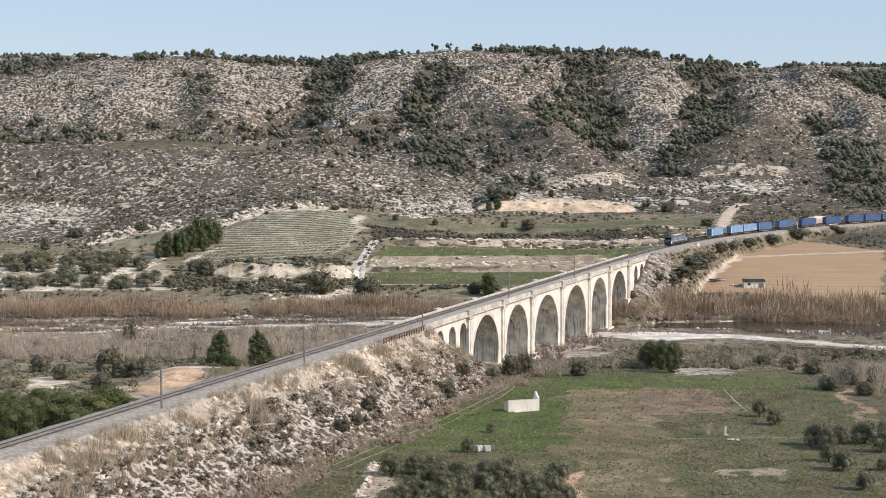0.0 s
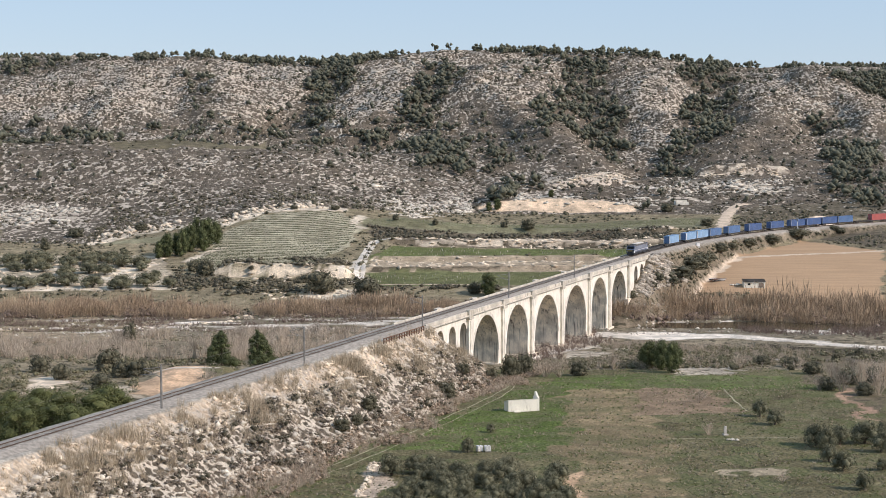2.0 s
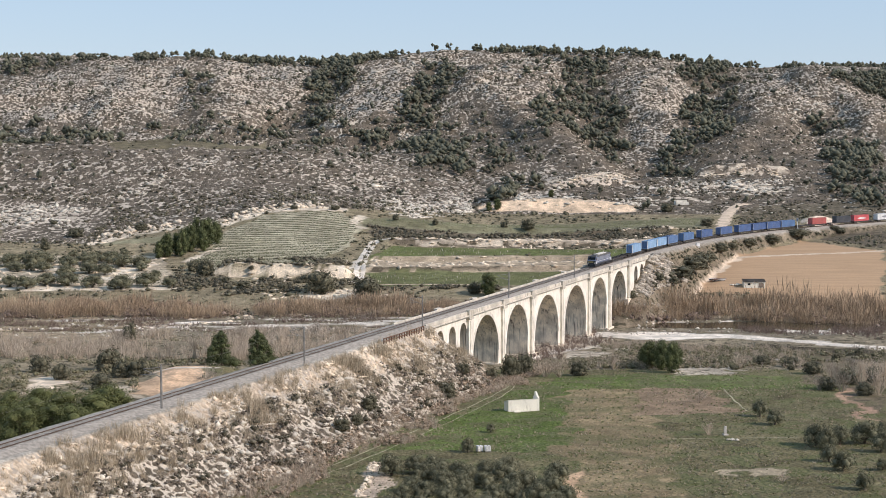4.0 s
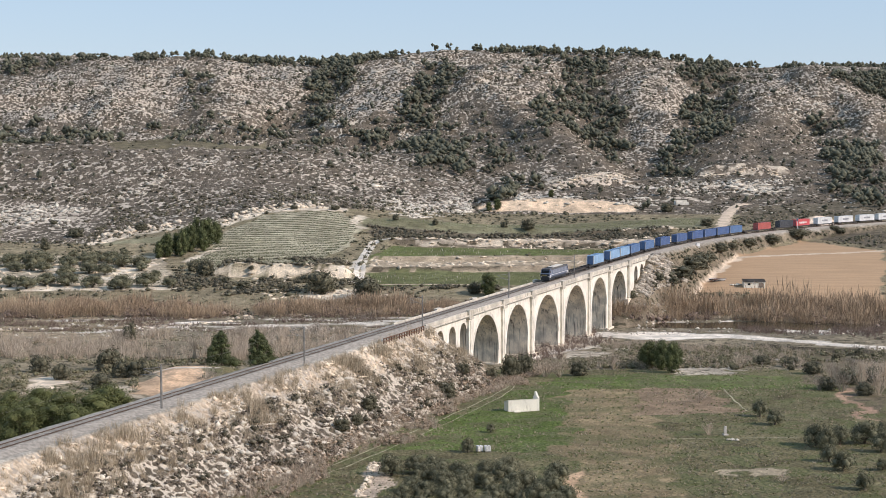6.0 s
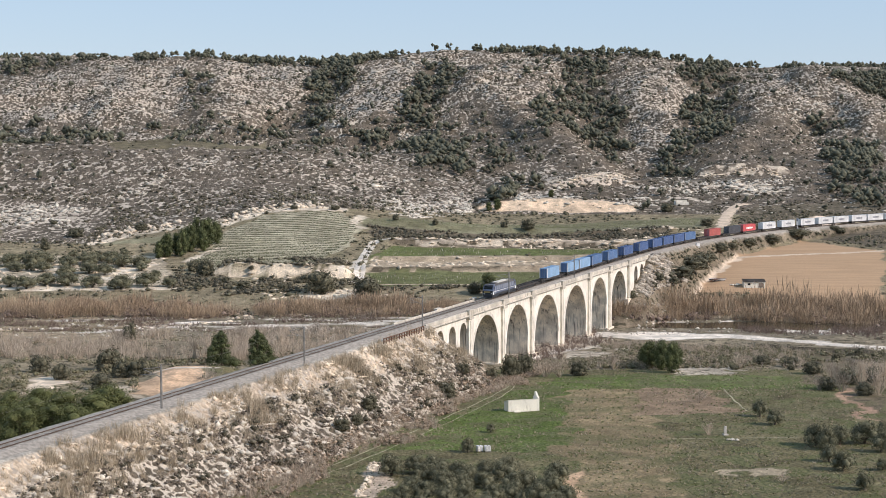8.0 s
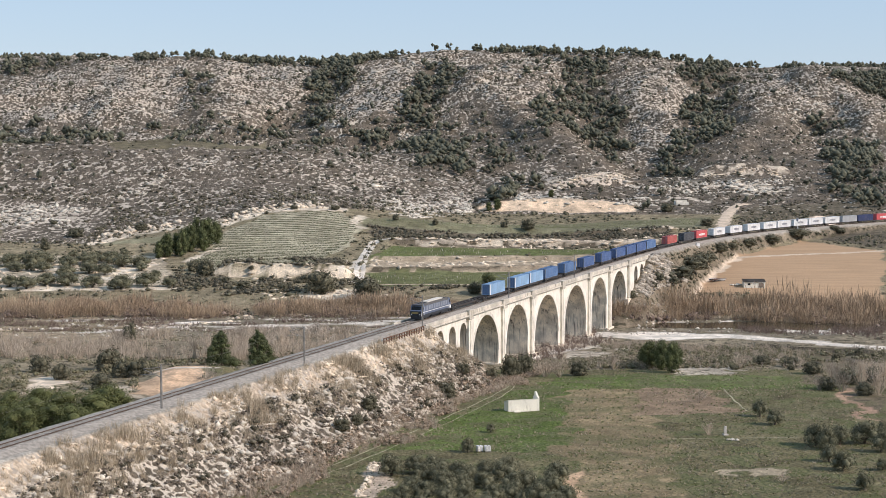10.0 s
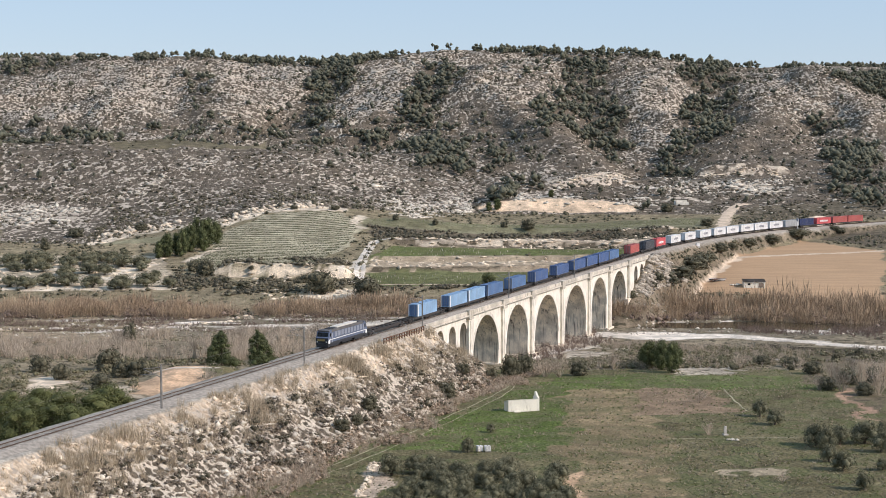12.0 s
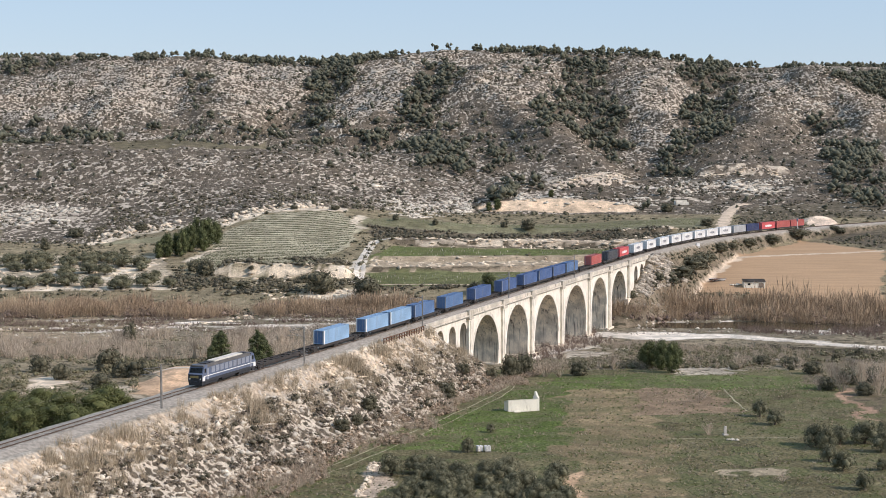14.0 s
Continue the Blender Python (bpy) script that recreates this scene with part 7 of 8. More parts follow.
def container(paint, word, marks=None):
    """A long box: ribbed sides, corner posts and castings, end doors with lock rods, and its lettering as plain bars."""
    c = empty("shipping_container", Matrix())
    tagged(c, word, "container", "containers of the train")
    h, w, z0, z1 = BOX_L / 2, 1.22, 1.17, 1.17 + BOX_H
    m = PAINTS[paint]
    bm = bmesh.new()
    # corrugated side walls
    n = 44
    for sy in (-1, 1):
        prev = None
        for k in range(n * 4 + 1):
            x = -h + 0.12 + (2 * h - 0.24) * k / (n * 4)
            y = sy * (w - (0.0, 0.0, 0.05, 0.05)[k % 4])
            cur = (bm.verts.new((x, y, z0 + 0.16)), bm.verts.new((x, y, z1 - 0.1)))
            if prev:
                bm.faces.new((prev[0], cur[0], cur[1], prev[1]))
            prev = cur
    part("side_wall", bm, m, c)
    bm = bmesh.new()
    box(bm, -h + 0.05, h - 0.05, -w + 0.06, w - 0.06, z1 - 0.07, z1 - 0.01)
    for x in np.linspace(-h + 0.6, h - 0.6, 22):
        box(bm, x - 0.12, x + 0.12, -w + 0.1, w - 0.1, z1 - 0.012, z1 + 0.012)
    part("roof", bm, m, c)
    bm = bmesh.new()
    for sx in (-1, 1):
        for sy in (-1, 1):
            xs, ys = sorted((sx * h, sx * (h - 0.16))), sorted((sy * w, sy * (w - 0.16)))
            box(bm, *xs, *ys, z0, z1)
    for z in (z0, z1 - 0.12):
        for sy in (-1, 1):
            box(bm, -h + 0.1, h - 0.1, *sorted((sy * w, sy * (w - 0.1))), z, z + 0.16 if z == z0 else z + 0.12)
        for sx in (-1, 1):
            box(bm, *sorted((sx * h, sx * (h - 0.1))), -w + 0.1, w - 0.1, z, z + 0.14)
    part("frame", bm, m, c)
    if "blue" in paint:
        wide = 0.42 if paint == "light_blue" else 0.24
        for sy in (-1, 1):
            bm = bmesh.new()
            box(bm, h - wide, h + 0.012, *sorted((sy * (w + 0.012), sy * (w - 0.2))), z0, z1)
            part("corner_post", bm, M_WHITE if paint == "light_blue" else M_LOCO_GREY, c, "white corner post" if paint == "light_blue" else "pale grey corner post")
    bm = bmesh.new()
    box(bm, -h + 0.03, -h + 0.08, -w + 0.12, w - 0.12, z0 + 0.1, z1 - 0.1)
    part("end_wall", bm, m, c)
    bm = bmesh.new()
    box(bm, -h + 0.1, h - 0.1, -w + 0.1, w - 0.1, z0 + 0.02, z0 + 0.1)
    part("floor_frame", bm, M_STEEL, c)
    for sy in (-1, 1):
        bm = bmesh.new()
        box(bm, h - 0.09, h - 0.03, *sorted((sy * 0.015, sy * (w - 0.14))), z0 + 0.13, z1 - 0.12, 0.01)
        d = part("door", bm, PAINTS["blue"] if paint == "light_blue" else m, c)
        for y in (0.30, 0.82):
            bm = bmesh.new()
            rod(bm, (h - 0.005, sy * y, z0 + 0.1), (h - 0.005, sy * y, z1 - 0.1), 0.03, 6)
            part("lock_rod", bm, M_LOCO_GREY, d)
    if marks:
        mat, x0, x1, zz0, zz1 = marks
        for sy in (-1, 1):
            bm = bmesh.new()
            y0, y1 = sorted((sy * (w + 0.003), sy * (w + 0.012)))
            cells = 7
            for k in range(cells):
                a = x0 + (x1 - x0) * (k + 0.12) / cells
                b = x0 + (x1 - x0) * (k + 0.88) / cells
                lift = 0.16 * math.sin(math.pi * (k + 0.5) / cells)
                box(bm, a, b, y0, y1, z0 + zz0 - lift, z0 + zz1 + lift)
            part("lettering", bm, mat, c)
    return c


def build_containers():
    tint = {"light_blue": "light blue corrugated steel container on a flat wagon", "blue": "mid blue corrugated steel container on a flat wagon",
            "deep_blue": "deep blue corrugated steel container on a flat wagon", "navy": "dark navy corrugated steel container on a flat wagon",
            "red": "bright red container with pale lettering on a wagon", "dull_red": "faded dull red steel container on a wagon",
            "charcoal": "charcoal grey steel container on a flat wagon", "white": "white container with a grey company mark on its side",
            "grey": "plain light grey steel container on a wagon"}
    marks = {"white": (M_MARK, -2.6, 2.6, 1.15, 1.75), "red": (M_WHITE, -3.5, 3.5, 1.0, 1.6)}
    proto = {}
    order = [(-74.2, "light_blue"), (-52.0, "light_blue"), (-37.7, "light_blue"), (-22.3, "blue"), (-1.4, "blue"), (21.1, "deep_blue"), (43.7, "deep_blue"),
             (63.8, "deep_blue"), (79.0, "deep_blue"), (93.8, "deep_blue"), (108.2, "blue"), (138.0, "dull_red"), (160.3, "charcoal"), (176.1, "red"),
             (196.7, "white"), (215.8, "white"), (234.6, "white"), (251.3, "white"), (265.7, "white"), (281.6, "white"), (296.1, "white"), (311.3, "white"),
             (327.1, "grey"), (341.2, "navy"), (357.2, "red"), (372.2, "dull_red"), (386.1, "dull_red")]
    for s, paint in order:
        if paint not in proto:
            ob = proto[paint] = container(paint, tint[paint], marks.get(paint))
        else:
            ob = copy_thing(proto[paint], Matrix())
        CARRIED.append((ob, s + BOX_L / 2))
    spans = [(-105.3, -81.6), (-80.8, -54.2), (-53.3, -24.2), (-23.3, -3.2), (-2.3, 18.7), (19.6, 41.4), (42.3, 62.2), (63.0, 92.6), (93.2, 122.6), (123.4, 152.4), (153.2, 174.3),
             (175.1, 195.2), (196.0, 214.4), (215.2, 233.4), (234.1, 250.3), (250.9, 279.9), (280.7, 310.2), (310.8, 340.4), (341.0, 370.9), (371.5, 400.2)]
    for a, b in spans:
        inside_ = [s + d - (a + b) / 2 for s, _ in order if a < s + BOX_L / 2 < b for d in (0.15, BOX_L - 0.15)]
        word = "dark steel container wagon, empty" if not inside_ else "dark steel flat wagon under its containers"
        w = flat_wagon(b - a, [-x for x in inside_] or [-9, -3, 3, 9], word)
        CARRIED.append((w, (a + b) / 2))


def build_locomotive():
    """Boxy main-line locomotive with a cab at each end; x points ahead."""
    lo = empty("locomotive", Matrix())
    tagged(lo, "blue and grey freight locomotive with yellow nose", "locomotive")
    H = 10.1
    sec = [(-1.45, 1.05), (-1.45, 3.35), (-1.22, 3.78), (1.22, 3.78), (1.45, 3.35), (1.45, 1.05)]

    def hull(x0, x1, s0=sec, s1=sec):
        bm = bmesh.new()
        a = [bm.verts.new((x0, y, z)) for y, z in s0]
        b = [bm.verts.new((x1, y, z)) for y, z in s1]
        for k in range(len(a)):
            j = (k + 1) % len(a)
            bm.faces.new((a[k], b[k], b[j], a[j]))
        bm.faces.new(a); bm.faces.new(b[::-1])
        return bm
    side = [(-1.45, 1.05), (-1.45, 3.36), (1.45, 3.36), (1.45, 1.05)]
    part("body", hull(-H + 1.7, H - 1.7, side, side), M_LOCO, lo)
    cap = [(-1.45, 3.365), (-1.20, 3.80), (1.20, 3.80), (1.45, 3.365)]
    part("roof", hull(-H + 1.6, H - 1.6, cap, cap), M_LOCO_ROOF, lo, "dark grey curved roof")
    for e in (-1, 1):
        # cab: raked windscreen above a bluff nose
        bm = bmesh.new()
        prof = [(H - 1.7, 1.05), (H - 1.7, 3.78), (H - 1.15, 3.76), (H - 0.45, 3.45), (H - 0.02, 2.45), (H + 0.22, 2.25), (H + 0.22, 1.05)]
        prism(bm, [(e * x, z) for x, z in prof], -1.42, 1.42)
        cab = part("cab", bm, M_LOCO, lo)
        bm = bmesh.new()
        v = [bm.verts.new((e * (H - 0.40 + 0.02), y, 3.36)) for y in (-1.2, 1.2)] + [bm.verts.new((e * (H - 0.03 + 0.02), y, 2.52)) for y in (1.2, -1.2)]
        f = bm.faces.new(v)
        bmesh.ops.solidify(bm, geom=[f], thickness=0.03)
        part("windscreen", bm, M_GLASS, cab)
        bm = bmesh.new()
        box(bm, *sorted((e * (H - 1.0), e * (H - 0.42))), -1.3, 1.3, 3.5, 3.79, 0.05)
        part("brow", bm, M_LOCO_ROOF, cab)
        for sy in (-1, 1):
            bm = bmesh.new()
            box(bm, *sorted((e * (H - 1.25), e * (H - 0.62))), *sorted((sy * 1.40, sy * 1.44)), 2.5, 3.2, 0.01)
            part("side_window", bm, M_GLASS, cab)
            bm = bmesh.new()
            box(bm, *sorted((e * (H - 2.1), e * (H - 1.5))), *sorted((sy * 1.43, sy * 1.475)), 1.2, 3.2, 0.01)
            part("cab_door", bm, M_LOCO_GREY, cab)
            bm = bmesh.new()
            box(bm, *sorted((e * (H - 0.75), e * (H + 0.16))), *sorted((sy * 1.42, sy * 1.47)), 1.08, 1.78, 0.02)
            part("corner_flash", bm, M_WHITE, cab, "white corner panel")
            bm = bmesh.new()
            rod(bm, (e * (H + 0.20), sy * 1.05, 1.45), (e * (H + 0.28), sy * 1.05, 1.45), 0.14, 10)
            part("headlight", bm, M_LENS, cab)
            bm = bmesh.new()
            rod(bm, (e * (H + 0.1), sy * 0.9, 1.02), (e * (H + 0.60), sy * 0.9, 1.02), 0.1, 8)
            rod(bm, (e * (H + 0.60), sy * 0.9, 1.02), (e * (H + 0.66), sy * 0.9, 1.02), 0.25, 12)
            part("buffer", bm, M_LOCO_DARK, lo)
        bm = bmesh.new()
        box(bm, *sorted((e * (H + 0.21), e * (H + 0.235))), -1.40, 1.40, 1.08, 2.24, 0.01)
        part("nose_plate", bm, M_LOCO_DARK, cab)
        bm = bmesh.new()
        box(bm, *sorted((e * (H + 0.236), e * (H + 0.26))), -1.05, 0.65, 1.60, 2.00, 0.01)
        part("nose_band", bm, M_YELLOW, cab, "yellow warning band")
        bm = bmesh.new()
        prism(bm, [(e * (H - 0.9), 0.35), (e * (H - 0.9), 1.02), (e * (H + 0.16), 1.02), (e * (H + 0.16), 0.30)], -1.3, 1.3)
        part("snow_plough", bm, M_LOCO_DARK, lo)
    for sy in (-1, 1):
        y0, y1 = sorted((sy * 1.45, sy * 1.475))
        bm = bmesh.new()
        box(bm, -H + 0.2, H - 0.2, y0, y1, 1.80, 1.94)
        part("stripe", bm, M_WHITE, lo, "white lengthwise stripe")
        bm = bmesh.new()
        box(bm, -H + 0.4, H - 0.4, *sorted((sy * 1.40, sy * 1.462)), 0.82, 1.30)
        part("side_sill", bm, M_LOCO_DARK, lo)
        for k in range(9):
            x = -6.9 + k * 1.66
            bm = bmesh.new()
            box(bm, x - 0.62, x + 0.62, y0, y1, 2.22, 3.28, 0.01)
            g = part("side_grille", bm, M_LOCO_GREY, lo)
            bm = bmesh.new()
            for z in np.linspace(2.32, 3.18, 7):
                box(bm, x - 0.55, x + 0.55, *sorted((sy * 1.475, sy * 1.50)), z - 0.03, z + 0.03)
            part("louvres", bm, M_LOCO_GREY, g)
    bm = bmesh.new()
    box(bm, -6.2, 4.6, -0.85, 0.85, 3.74, 4.05, 0.08)
    part("roof_hood", bm, M_HOOD, lo, "dirty cream roof hood")
    for x in (-7.6, 5.6, 7.0):
        bm = bmesh.new()
        box(bm, x - 0.5, x + 0.5, -0.7, 0.7, 3.74, 3.98, 0.06)
        part("roof_hatch", bm, M_LOCO_DARK, lo)
    bm = bmesh.new()
    box(bm, -2.6, 2.6, -1.2, 1.2, 0.38, 1.02, 0.1)
    part("fuel_tank", bm, M_LOCO_DARK, lo)
    for x in (-6.4, 6.4):
        b = None
        bm = bmesh.new()
        for sy in (-1, 1):
            prism(bm, [(x - 2.5, 0.45), (x - 2.5, 0.82), (x + 2.5, 0.82), (x + 2.5, 0.45), (x + 1.2, 0.32), (x - 1.2, 0.32)], sy * 1.12 - 0.08, sy * 1.12 + 0.08)
        box(bm, x - 2.2, x + 2.2, -1.0, 1.0, 0.55, 1.04)
        b = part("bogie", bm, M_LOCO_DARK, lo)
        for e in (-1.8, 0.0, 1.8):
            bm = bmesh.new()
            wheels(bm, x + e, 0.52, 0.52)
            part("wheelset", bm, M_WHEEL, b)
    CARRIED.append((lo, -116.1))


build_locomotive()
build_containers()
# ------------------------------------------------------------------ things along the line
M_GALV = simple("weathered_galvanised", (0.36, 0.33, 0.29), 0.7, 0.1, scale=2)
M_RUST = simple("rusty_steel", (0.17, 0.085, 0.05), 0.85, 0.2, scale=3, dirt=(0.08, 0.05, 0.04))
M_LIME = simple("lime_washed_wall", (0.86, 0.82, 0.70), 0.9, vary=0.08, scale=1.2, dirt=(0.40, 0.36, 0.28), dirt_amount=0.5, bumps=0.03)
M_ROOF = simple("old_roof_sheet", (0.13, 0.115, 0.10), 0.9, vary=0.25, scale=1.2)
M_PLASTIC = simple("white_plastic", (0.80, 0.80, 0.78), 0.4, vary=0.06)
M_CONC = simple("weathered_concrete", (0.46, 0.44, 0.40), 0.9, vary=0.2, scale=1.5, dirt=(0.24, 0.22, 0.19))
M_PLANK = simple("grey_planks", (0.24, 0.20, 0.16), 0.9, vary=0.3, scale=1.5)
M_COPPER = simple("dull_copper_wire", (0.30, 0.28, 0.23), 0.5, 0.4)
M_INSUL = simple("brown_insulator", (0.10, 0.06, 0.045), 0.3)


def catenary_mast(s):
    x, y, h = on_line(s, 3.7)
    m = empty("catenary_mast", Matrix.Translation((x, y, FORM_Z - 0.35)) @ Matrix.Rotation(math.atan2(math.cos(h), math.sin(h)), 4, "Z"))
    tagged(m, "slim steel catenary mast with a bracket arm", "mast", "masts along the line")
    H = 7.7
    bm = bmesh.new()
    box(bm, -0.45, 0.45, -0.45, 0.45, -0.6, 0.3, 0.04)
    part("footing", bm, M_CONC, m)
    for sx in (-1, 1):
        bm = bmesh.new()
        box(bm, sx * 0.14 - 0.04, sx * 0.14 + 0.04, -0.11, 0.11, 0.3, H)
        part("channel", bm, M_GALV, m)
    bm = bmesh.new()
    for k in range(10):
        z = 0.6 + 0.72 * k
        rod(bm, (-0.12, 0, z), (0.12, 0, z + 0.5), 0.025, 4)
    part("lacing", bm, M_GALV, m)
    # bracket reaching over the track (local +y: away from the camera side)
    bm = bmesh.new()
    rod(bm, (0, 0.1, 5.6), (0, 3.1, 6.6), 0.08, 6)
    rod(bm, (0, 0.1, 7.2), (0, 3.3, 6.75), 0.06, 6)
    rod(bm, (0, 1.3, 5.95), (0, 3.9, 5.75), 0.05, 6)
    arm = part("bracket", bm, M_GALV, m)
    for z0 in (5.6, 7.2):
        bm = bmesh.new()
        for k in range(4):
            rod(bm, (0, 0.22 + 0.09 * k, z0 + 0.03 * k), (0, 0.27 + 0.09 * k, z0 + 0.03 * k), 0.09, 8)
        part("insulator", bm, M_INSUL, arm)


for s in (-210.0, -144.5, -89.1, -24.0, 42.0, 108.0):
    catenary_mast(s)


def catenary_wires(stops):
    """Messenger wire with its sag, contact wire and droppers, from mast to mast over the track."""
    g = empty("overhead_line", Matrix())
    tagged(g, "thin overhead line of two wires strung from mast to mast", "overhead line")
    for a, b in zip(stops[:-1], stops[1:]):
        at = lambda t, z: Vector((*on_line(a + (b - a) * t, 0.3)[:2], z))
        sag = lambda t: FORM_Z + 6.35 - 3.6 * t * (1 - t)
        bm = bmesh.new()
        for k in range(10):
            rod(bm, at(k / 10, sag(k / 10)), at((k + 1) / 10, sag((k + 1) / 10)), 0.007, 4)
        part("messenger_wire", bm, M_COPPER, g)
        bm = bmesh.new()
        rod(bm, at(0, FORM_Z + 5.35), at(1, FORM_Z + 5.35), 0.007, 4)
        part("contact_wire", bm, M_COPPER, g)
        for k in range(1, 8):
            bm = bmesh.new()
            rod(bm, at(k / 8, FORM_Z + 5.35), at(k / 8, sag(k / 8)), 0.003, 3)
            part("dropper", bm, M_COPPER, g)


catenary_wires((-270.0, -210.0, -144.5, -89.1, -24.0, 42.0, 108.0))


def lineside_signal(s):
    x, y, h = on_line(s, 4.0)
    z = float(ground_z(np.array([x]), np.array([y]))[0])
    g = empty("lineside_signal", Matrix.Translation((x, y, z)) @ Matrix.Rotation(math.atan2(math.cos(h), math.sin(h)), 4, "Z"))
    tagged(g, "pale steel railway signal post with a small head", "signal")
    bm = bmesh.new()
    rod(bm, (0, 0, -0.3), (0, 0, 5.0), 0.13, 8)
    part("post", bm, M_WHITE, g)
    bm = bmesh.new()
    box(bm, -0.25, 0.2, -0.38, 0.38, 4.2, 5.6, 0.05)
    part("signal_head", bm, M_LOCO_GREY, g)
    bm = bmesh.new()
    box(bm, -0.3, 0.3, -0.45, 0.45, -0.3, 1.1, 0.03)
    part("cabinet", bm, M_WHITE, g)


lineside_signal(387.0)


def relay_cabinet(x, y):
    z = float(ground_z(np.array([x]), np.array([y]))[0])
    g = empty("relay_cabinet", pose(x, y, z, 0, 0, 20))
    tagged(g, "small white trackside cabinet on the embankment", "cabinet")
    bm = bmesh.new()
    box(bm, -0.9, 0.9, -0.5, 0.5, -0.6, 0.1, 0.02)
    part("plinth", bm, M_CONC, g)
    bm = bmesh.new()
    box(bm, -0.8, 0.8, -0.42, 0.42, 0.1, 1.5, 0.04)
    part("body", bm, M_WHITE, g)
    bm = bmesh.new()
    box(bm, -0.92, 0.92, -0.52, 0.52, 1.5, 1.6, 0.02)
    part("lid", bm, M_CONC, g)


def guard_fence():
    """Low rusty guard beside the track where the embankment meets the viaduct."""
    s0, s1, off = -51.5, -27.0, 5.2
    x, y, h = on_line(s0, off)
    g = empty("guard_fence", Matrix.Translation((x, y, FORM_Z - 0.5)) @ Matrix.Rotation(math.atan2(math.cos(h), math.sin(h)), 4, "Z"))
    tagged(g, "low rust-brown guard fence along the track shoulder", "fence")
    L = s1 - s0
    for z in (0.35, 0.95):
        bm = bmesh.new()
        box(bm, 0, L, -0.06, 0.06, z - 0.09, z + 0.09)
        part("bar", bm, M_RUST, g)
    for k in range(17):
        bm = bmesh.new()
        a = L * k / 16
        box(bm, a - 0.12, a + 0.12, -0.1, 0.1, -0.6, 1.05, 0.02)
        part("post", bm, M_RUST, g)


guard_fence()


# ------------------------------------------------------------------ things in the fields
def at_ground(name, x, y, rz=0.0, sink=0.0):
    z = float(ground_z(np.array([x]), np.array([y]))[0])
    return empty(name, pose(x, y, z - sink, 0, 0, rz))


def hut(x, y):
    g = at_ground("field_hut", x, y, 16)
    tagged(g, "small white lime-washed field hut with a raised gable", "hut")
    W, D, H = 6.7, 3.0, 2.55
    t = 0.28
    for nm, b in (("wall", (-W / 2, W / 2, -D / 2, -D / 2 + t)), ("wall", (-W / 2, W / 2, D / 2 - t, D / 2)), ("wall", (-W / 2, -W / 2 + t, -D / 2 + t, D / 2 - t))):
        bm = bmesh.new()
        fs = box(bm, *b, -0.5, H)
        for v in {v for f in fs for v in f.verts}:
            if v.co.z > 1:
                v.co.z = H - 0.04 - 0.84 * (v.co.y + D / 2) / D
        part(nm, bm, M_LIME, g)
    bm = bmesh.new()
    prof = [(-D / 2, -0.5), (-D / 2, 2.8), (-0.5, 3.3), (0.1, 3.9), (0.6, 3.9), (0.9, 3.2), (D / 2, 2.7), (D / 2, -0.5)]
    a = [bm.verts.new((W / 2 - 0.05, yy, z)) for yy, z in prof]
    b = [bm.verts.new((W / 2 + 0.32, yy, z)) for yy, z in prof]
    bm.faces.new(a); bm.faces.new(b[::-1])
    for k in range(len(a)):
        bm.faces.new((a[k], b[k], b[(k + 1) % len(a)], a[(k + 1) % len(a)]))
    part("gable_wall", bm, M_LIME, g)
    bm = bmesh.new()
    a = [bm.verts.new((x, yy, z)) for x in (-W / 2 - 0.06, W / 2 - 0.06) for yy, z in ((-D / 2 - 0.05, H), (-D / 2 - 0.05, H + 0.09), (D / 2 + 0.15, 1.80), (D / 2 + 0.15, 1.70))]
    for f in ((0, 1, 2, 3), (7, 6, 5, 4), (0, 4, 5, 1), (1, 5, 6, 2), (2, 6, 7, 3), (3, 7, 4, 0)):
        bm.faces.new([a[i] for i in f])
    part("roof", bm, M_LIME, g)
    bm = bmesh.new()
    box(bm, -2.3, -0.9, -D / 2 - 0.9, -D / 2 - 0.05, -0.3, 0.28, 0.03)
    part("trough", bm, M_LIME, g)


def water_tank(x, y, rz):
    g = at_ground("water_tank", x, y, rz + 18)
    tagged(g, "white plastic water tank in a wire cage on a pallet", "tank", "tanks in the field")
    for sx in (-0.45, 0.0, 0.45):
        bm = bmesh.new()
        box(bm, sx - 0.07, sx + 0.07, -0.5, 0.5, -0.1, 0.14)
        part("pallet_runner", bm, M_PLANK, g)
    bm = bmesh.new()
    box(bm, -0.55, 0.55, -0.48, 0.48, 0.15, 1.2, 0.08)
    part("tank", bm, M_PLASTIC, g)
    bm = bmesh.new()
    rod(bm, (0, 0, 1.19), (0, 0, 1.27), 0.12, 10)
    part("cap", bm, M_LOCO_DARK, g)
    bm = bmesh.new()
    for z in (0.3, 0.6, 0.9, 1.2):
        for p, q in (((-0.58, -0.51), (0.58, -0.51)), ((0.58, -0.51), (0.58, 0.51)), ((0.58, 0.51), (-0.58, 0.51)), ((-0.58, 0.51), (-0.58, -0.51))):
            rod(bm, (*p, z), (*q, z), 0.012, 4)
    for k in range(5):
        for sy in (-0.51, 0.51):
            rod(bm, (-0.58 + 0.29 * k, sy, 0.14), (-0.58 + 0.29 * k, sy, 1.2), 0.012, 4)
    part("cage", bm, M_GALV, g)


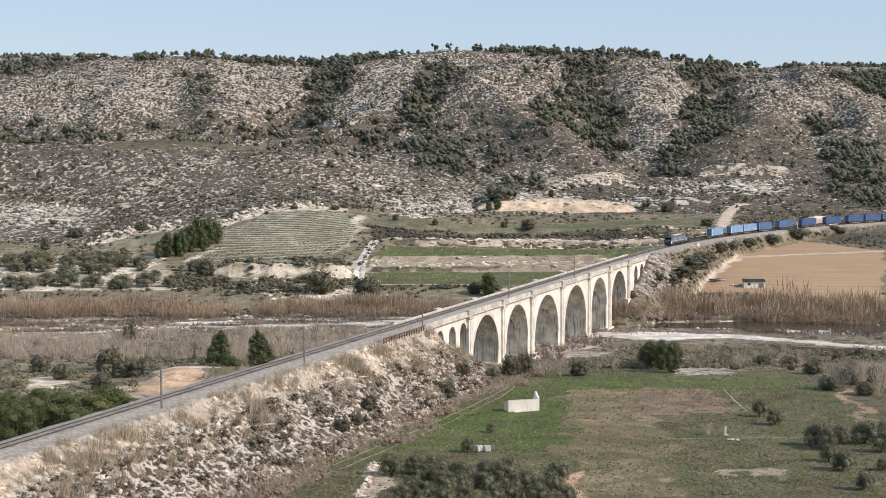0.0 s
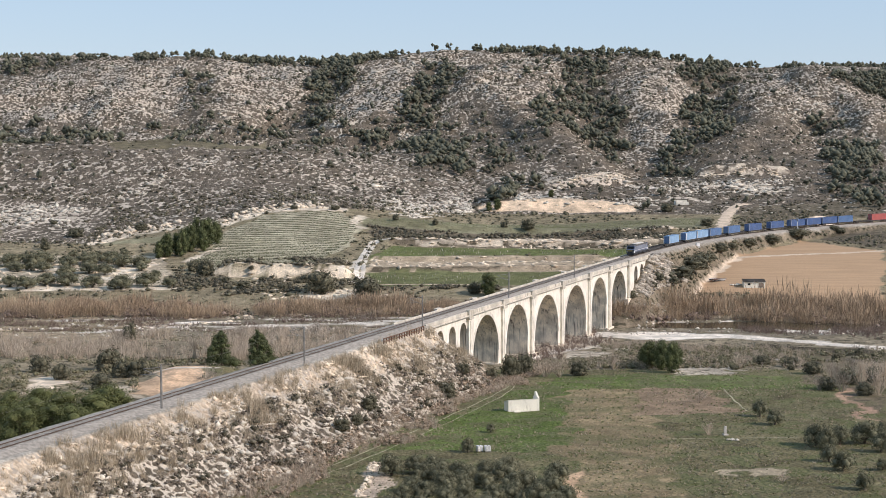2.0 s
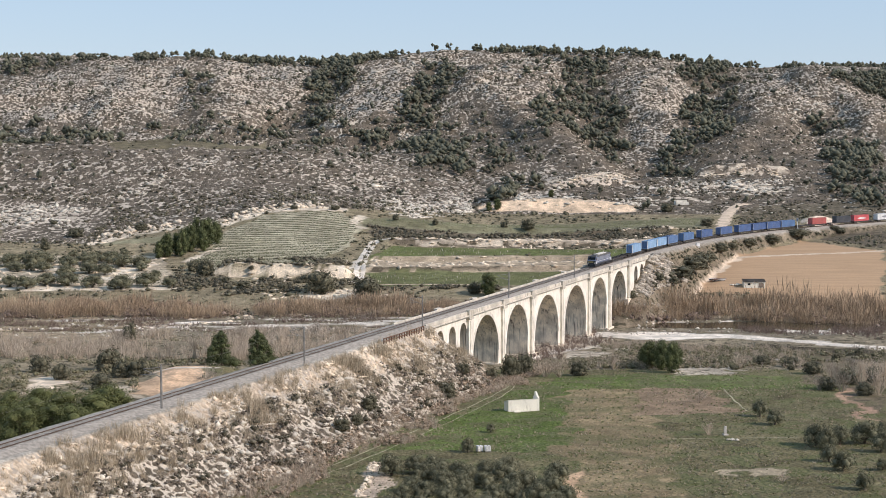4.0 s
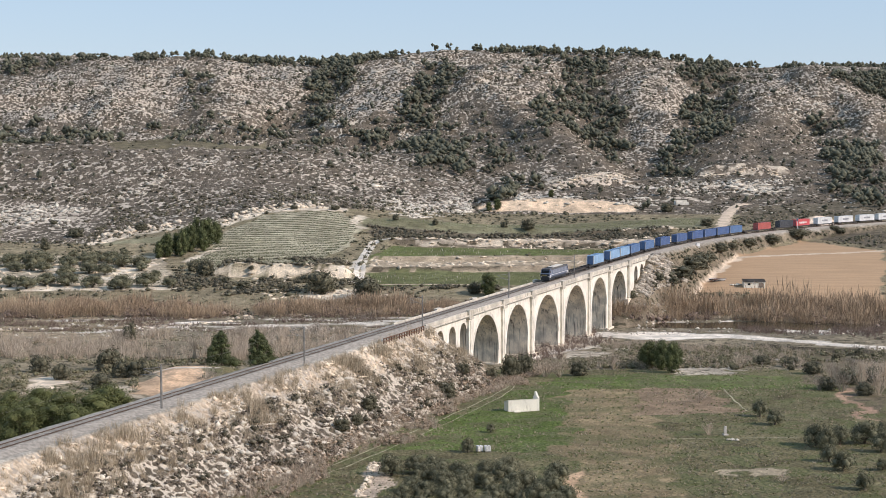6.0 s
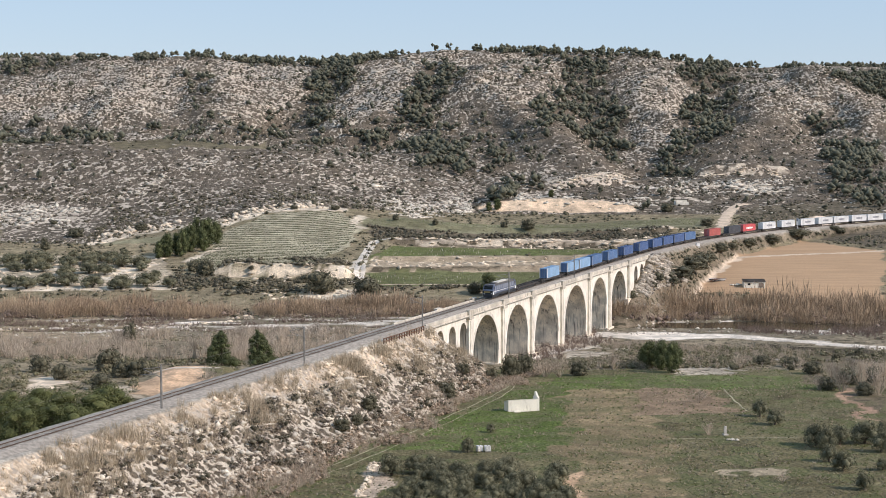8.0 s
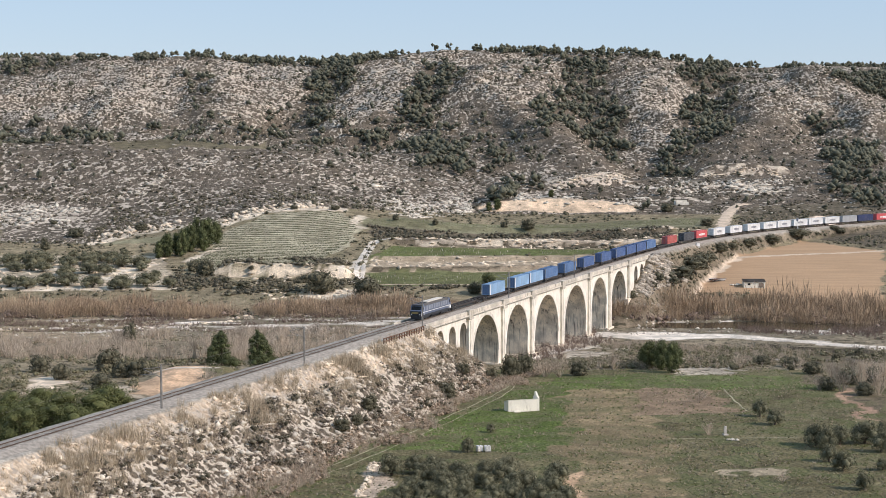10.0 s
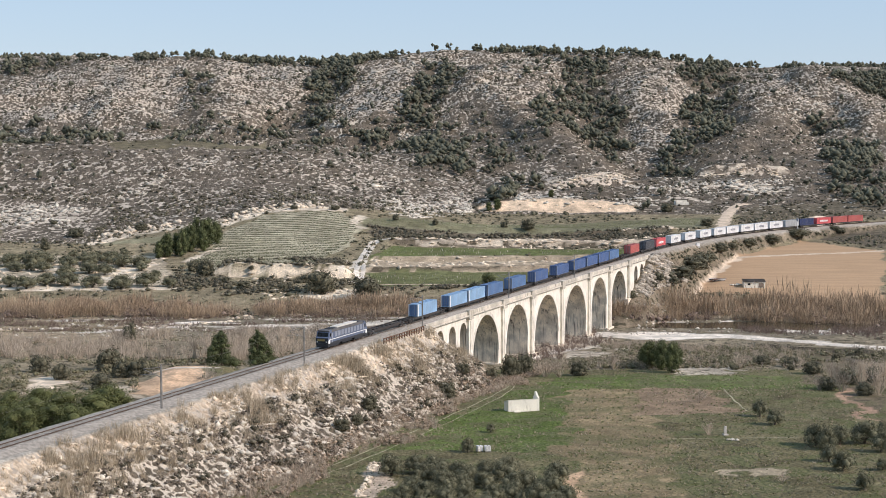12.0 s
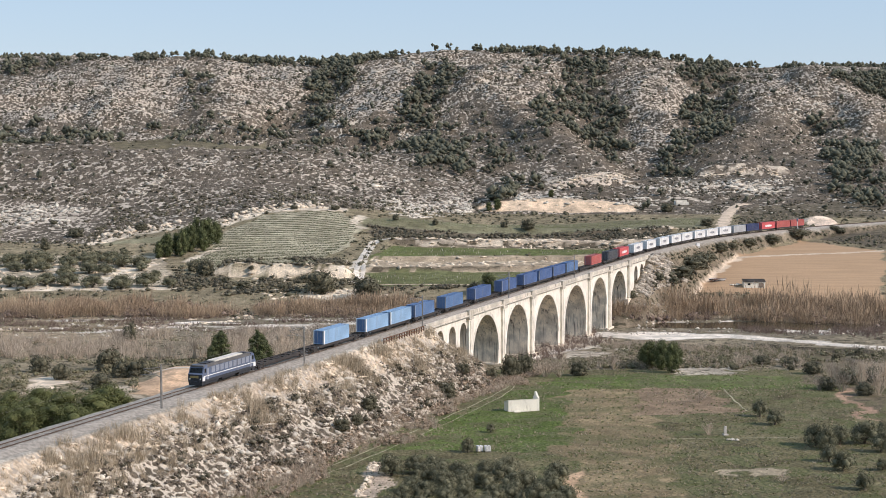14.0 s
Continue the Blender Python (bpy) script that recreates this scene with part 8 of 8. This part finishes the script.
def marker_post(x, y):
    g = at_ground("well_post", x, y, 15)
    tagged(g, "pale upright concrete well post in the grass", "post")
    bm = bmesh.new()
    box(bm, -0.28, 0.28, -0.14, 0.14, -0.3, 1.75, 0.04)
    part("slab", bm, M_CONC, g)
    bm = bmesh.new()
    box(bm, -0.5, 0.5, -0.5, 0.5, -0.3, 0.25, 0.05)
    part("base", bm, M_CONC, g)


def rubble_heap(x, y, n, spread, size, label):
    g = at_ground("rubble_heap", x, y)
    tagged(g, label, "rubble")
    r = np.random.RandomState(int(abs(x) * 7 + y))
    for k in range(n):
        v, f = lump(r, 0.7)
        v = v * size * (0.5 + r.rand()) + np.array([spread * r.normal(), 0.6 * spread * r.normal(), 0.12])
        ob = new("stone", tri_mesh("stone", v, f, M_ROCK))
        ob.parent = g


def shed(x, y):
    g = at_ground("field_shed", x, y, -2)
    tagged(g, "low old shed with a dark roof at the field edge", "shed")
    W, D, H = 8.2, 4.0, 2.0
    for b in ((-W / 2, W / 2, -D / 2, -D / 2 + 0.25), (-W / 2, W / 2, D / 2 - 0.25, D / 2), (-W / 2, -W / 2 + 0.25, -D / 2 + 0.25, D / 2 - 0.25), (W / 2 - 0.25, W / 2, -D / 2 + 0.25, D / 2 - 0.25)):
        bm = bmesh.new()
        box(bm, *b, -0.6, H)
        part("wall", bm, M_LIME, g)
    bm = bmesh.new()
    a = [bm.verts.new(c) for c in ((-W / 2 - 0.3, -D / 2 - 0.3, H), (W / 2 + 0.3, -D / 2 - 0.3, H), (W / 2 + 0.3, D / 2 + 0.3, H + 0.9), (-W / 2 - 0.3, D / 2 + 0.3, H + 0.9))]
    f = bm.faces.new(a)
    bmesh.ops.solidify(bm, geom=[f], thickness=-0.14)
    part("roof", bm, M_ROOF, g)
    bm = bmesh.new()
    box(bm, 1.6, 3.4, -D / 2 - 0.06, -D / 2 - 0.005, -0.1, 1.6, 0.01)
    part("door", bm, M_PLANK, g, "grey wooden door")
    bm = bmesh.new()
    box(bm, -2.6, -1.6, -D / 2 - 0.05, -D / 2 - 0.005, 0.8, 1.5, 0.01)
    part("window", bm, M_GLASS, g)


def timber_pile(x, y):
    g = at_ground("timber_pile", x, y, 20)
    tagged(g, "heap of dark, rusty and white-painted timbers on bare ground", "timber")
    r = np.random.RandomState(9)
    for k in range(15):
        bm = bmesh.new()
        a, z = r.normal() * 0.25, 0.12 + 0.2 * (k // 3)
        p = Vector((r.normal() * 0.8, -1.2 + 0.8 * (k % 3), z))
        d = Vector((math.cos(a), math.sin(a), 0)) * (2.2 + 1.2 * r.rand())
        rod(bm, p - d, p + d, 0.2, 4)
        part("plank", bm, (M_PLANK, M_RUST, M_WHITE, M_STEEL)[k % 4], g)


def farm_ruin(x, y):
    g = at_ground("farm_ruin", x, y, 5)
    tagged(g, "low pale roofless farm building on the terrace", "ruin")
    for b in ((-3.6, 3.6, -2.5, -2.1, 1.3), (-3.6, 3.6, 2.1, 2.5, 2.2), (-3.6, -3.2, -2.1, 2.1, 1.9), (3.2, 3.6, -2.1, 2.1, 1.2), (-0.2, 0.2, -2.1, 2.1, 1.3)):
        bm = bmesh.new()
        box(bm, *b[:4], -1.0, b[4], 0.05)
        part("wall", bm, M_TRIM, g)


hut(16.8, 345.1)
water_tank(6.7, 295.0, 6)
water_tank(8.2, 295.0, -5)
marker_post(55.2, 313.0)
rubble_heap(55.7, 307.5, 9, 0.7, 0.32, "small heap of pale field stones")
shed(120.7, 625.8)
rubble_heap(114.6, 627.8, 26, 1.8, 0.5, "heap of pale rubble beside the shed")
timber_pile(108.7, 637.9)
farm_ruin(132.4, 897.4)
relay_cabinet(103.4, 654.8)


# ------------------------------------------------------------------ motion of the train
def motions():
    for ob, s14 in CARRIED:
        rows = []
        for k in range(29):
            t = 0.5 * k
            x, y, h = on_line(s14 + SPEED * (14.0 - t))
            rows.append((t, Matrix.Translation((x, y, RAIL_Z)) @ Matrix.Rotation(math.atan2(-math.cos(h), -math.sin(h)), 4, "Z")))
        walk(ob, rows)


motions()
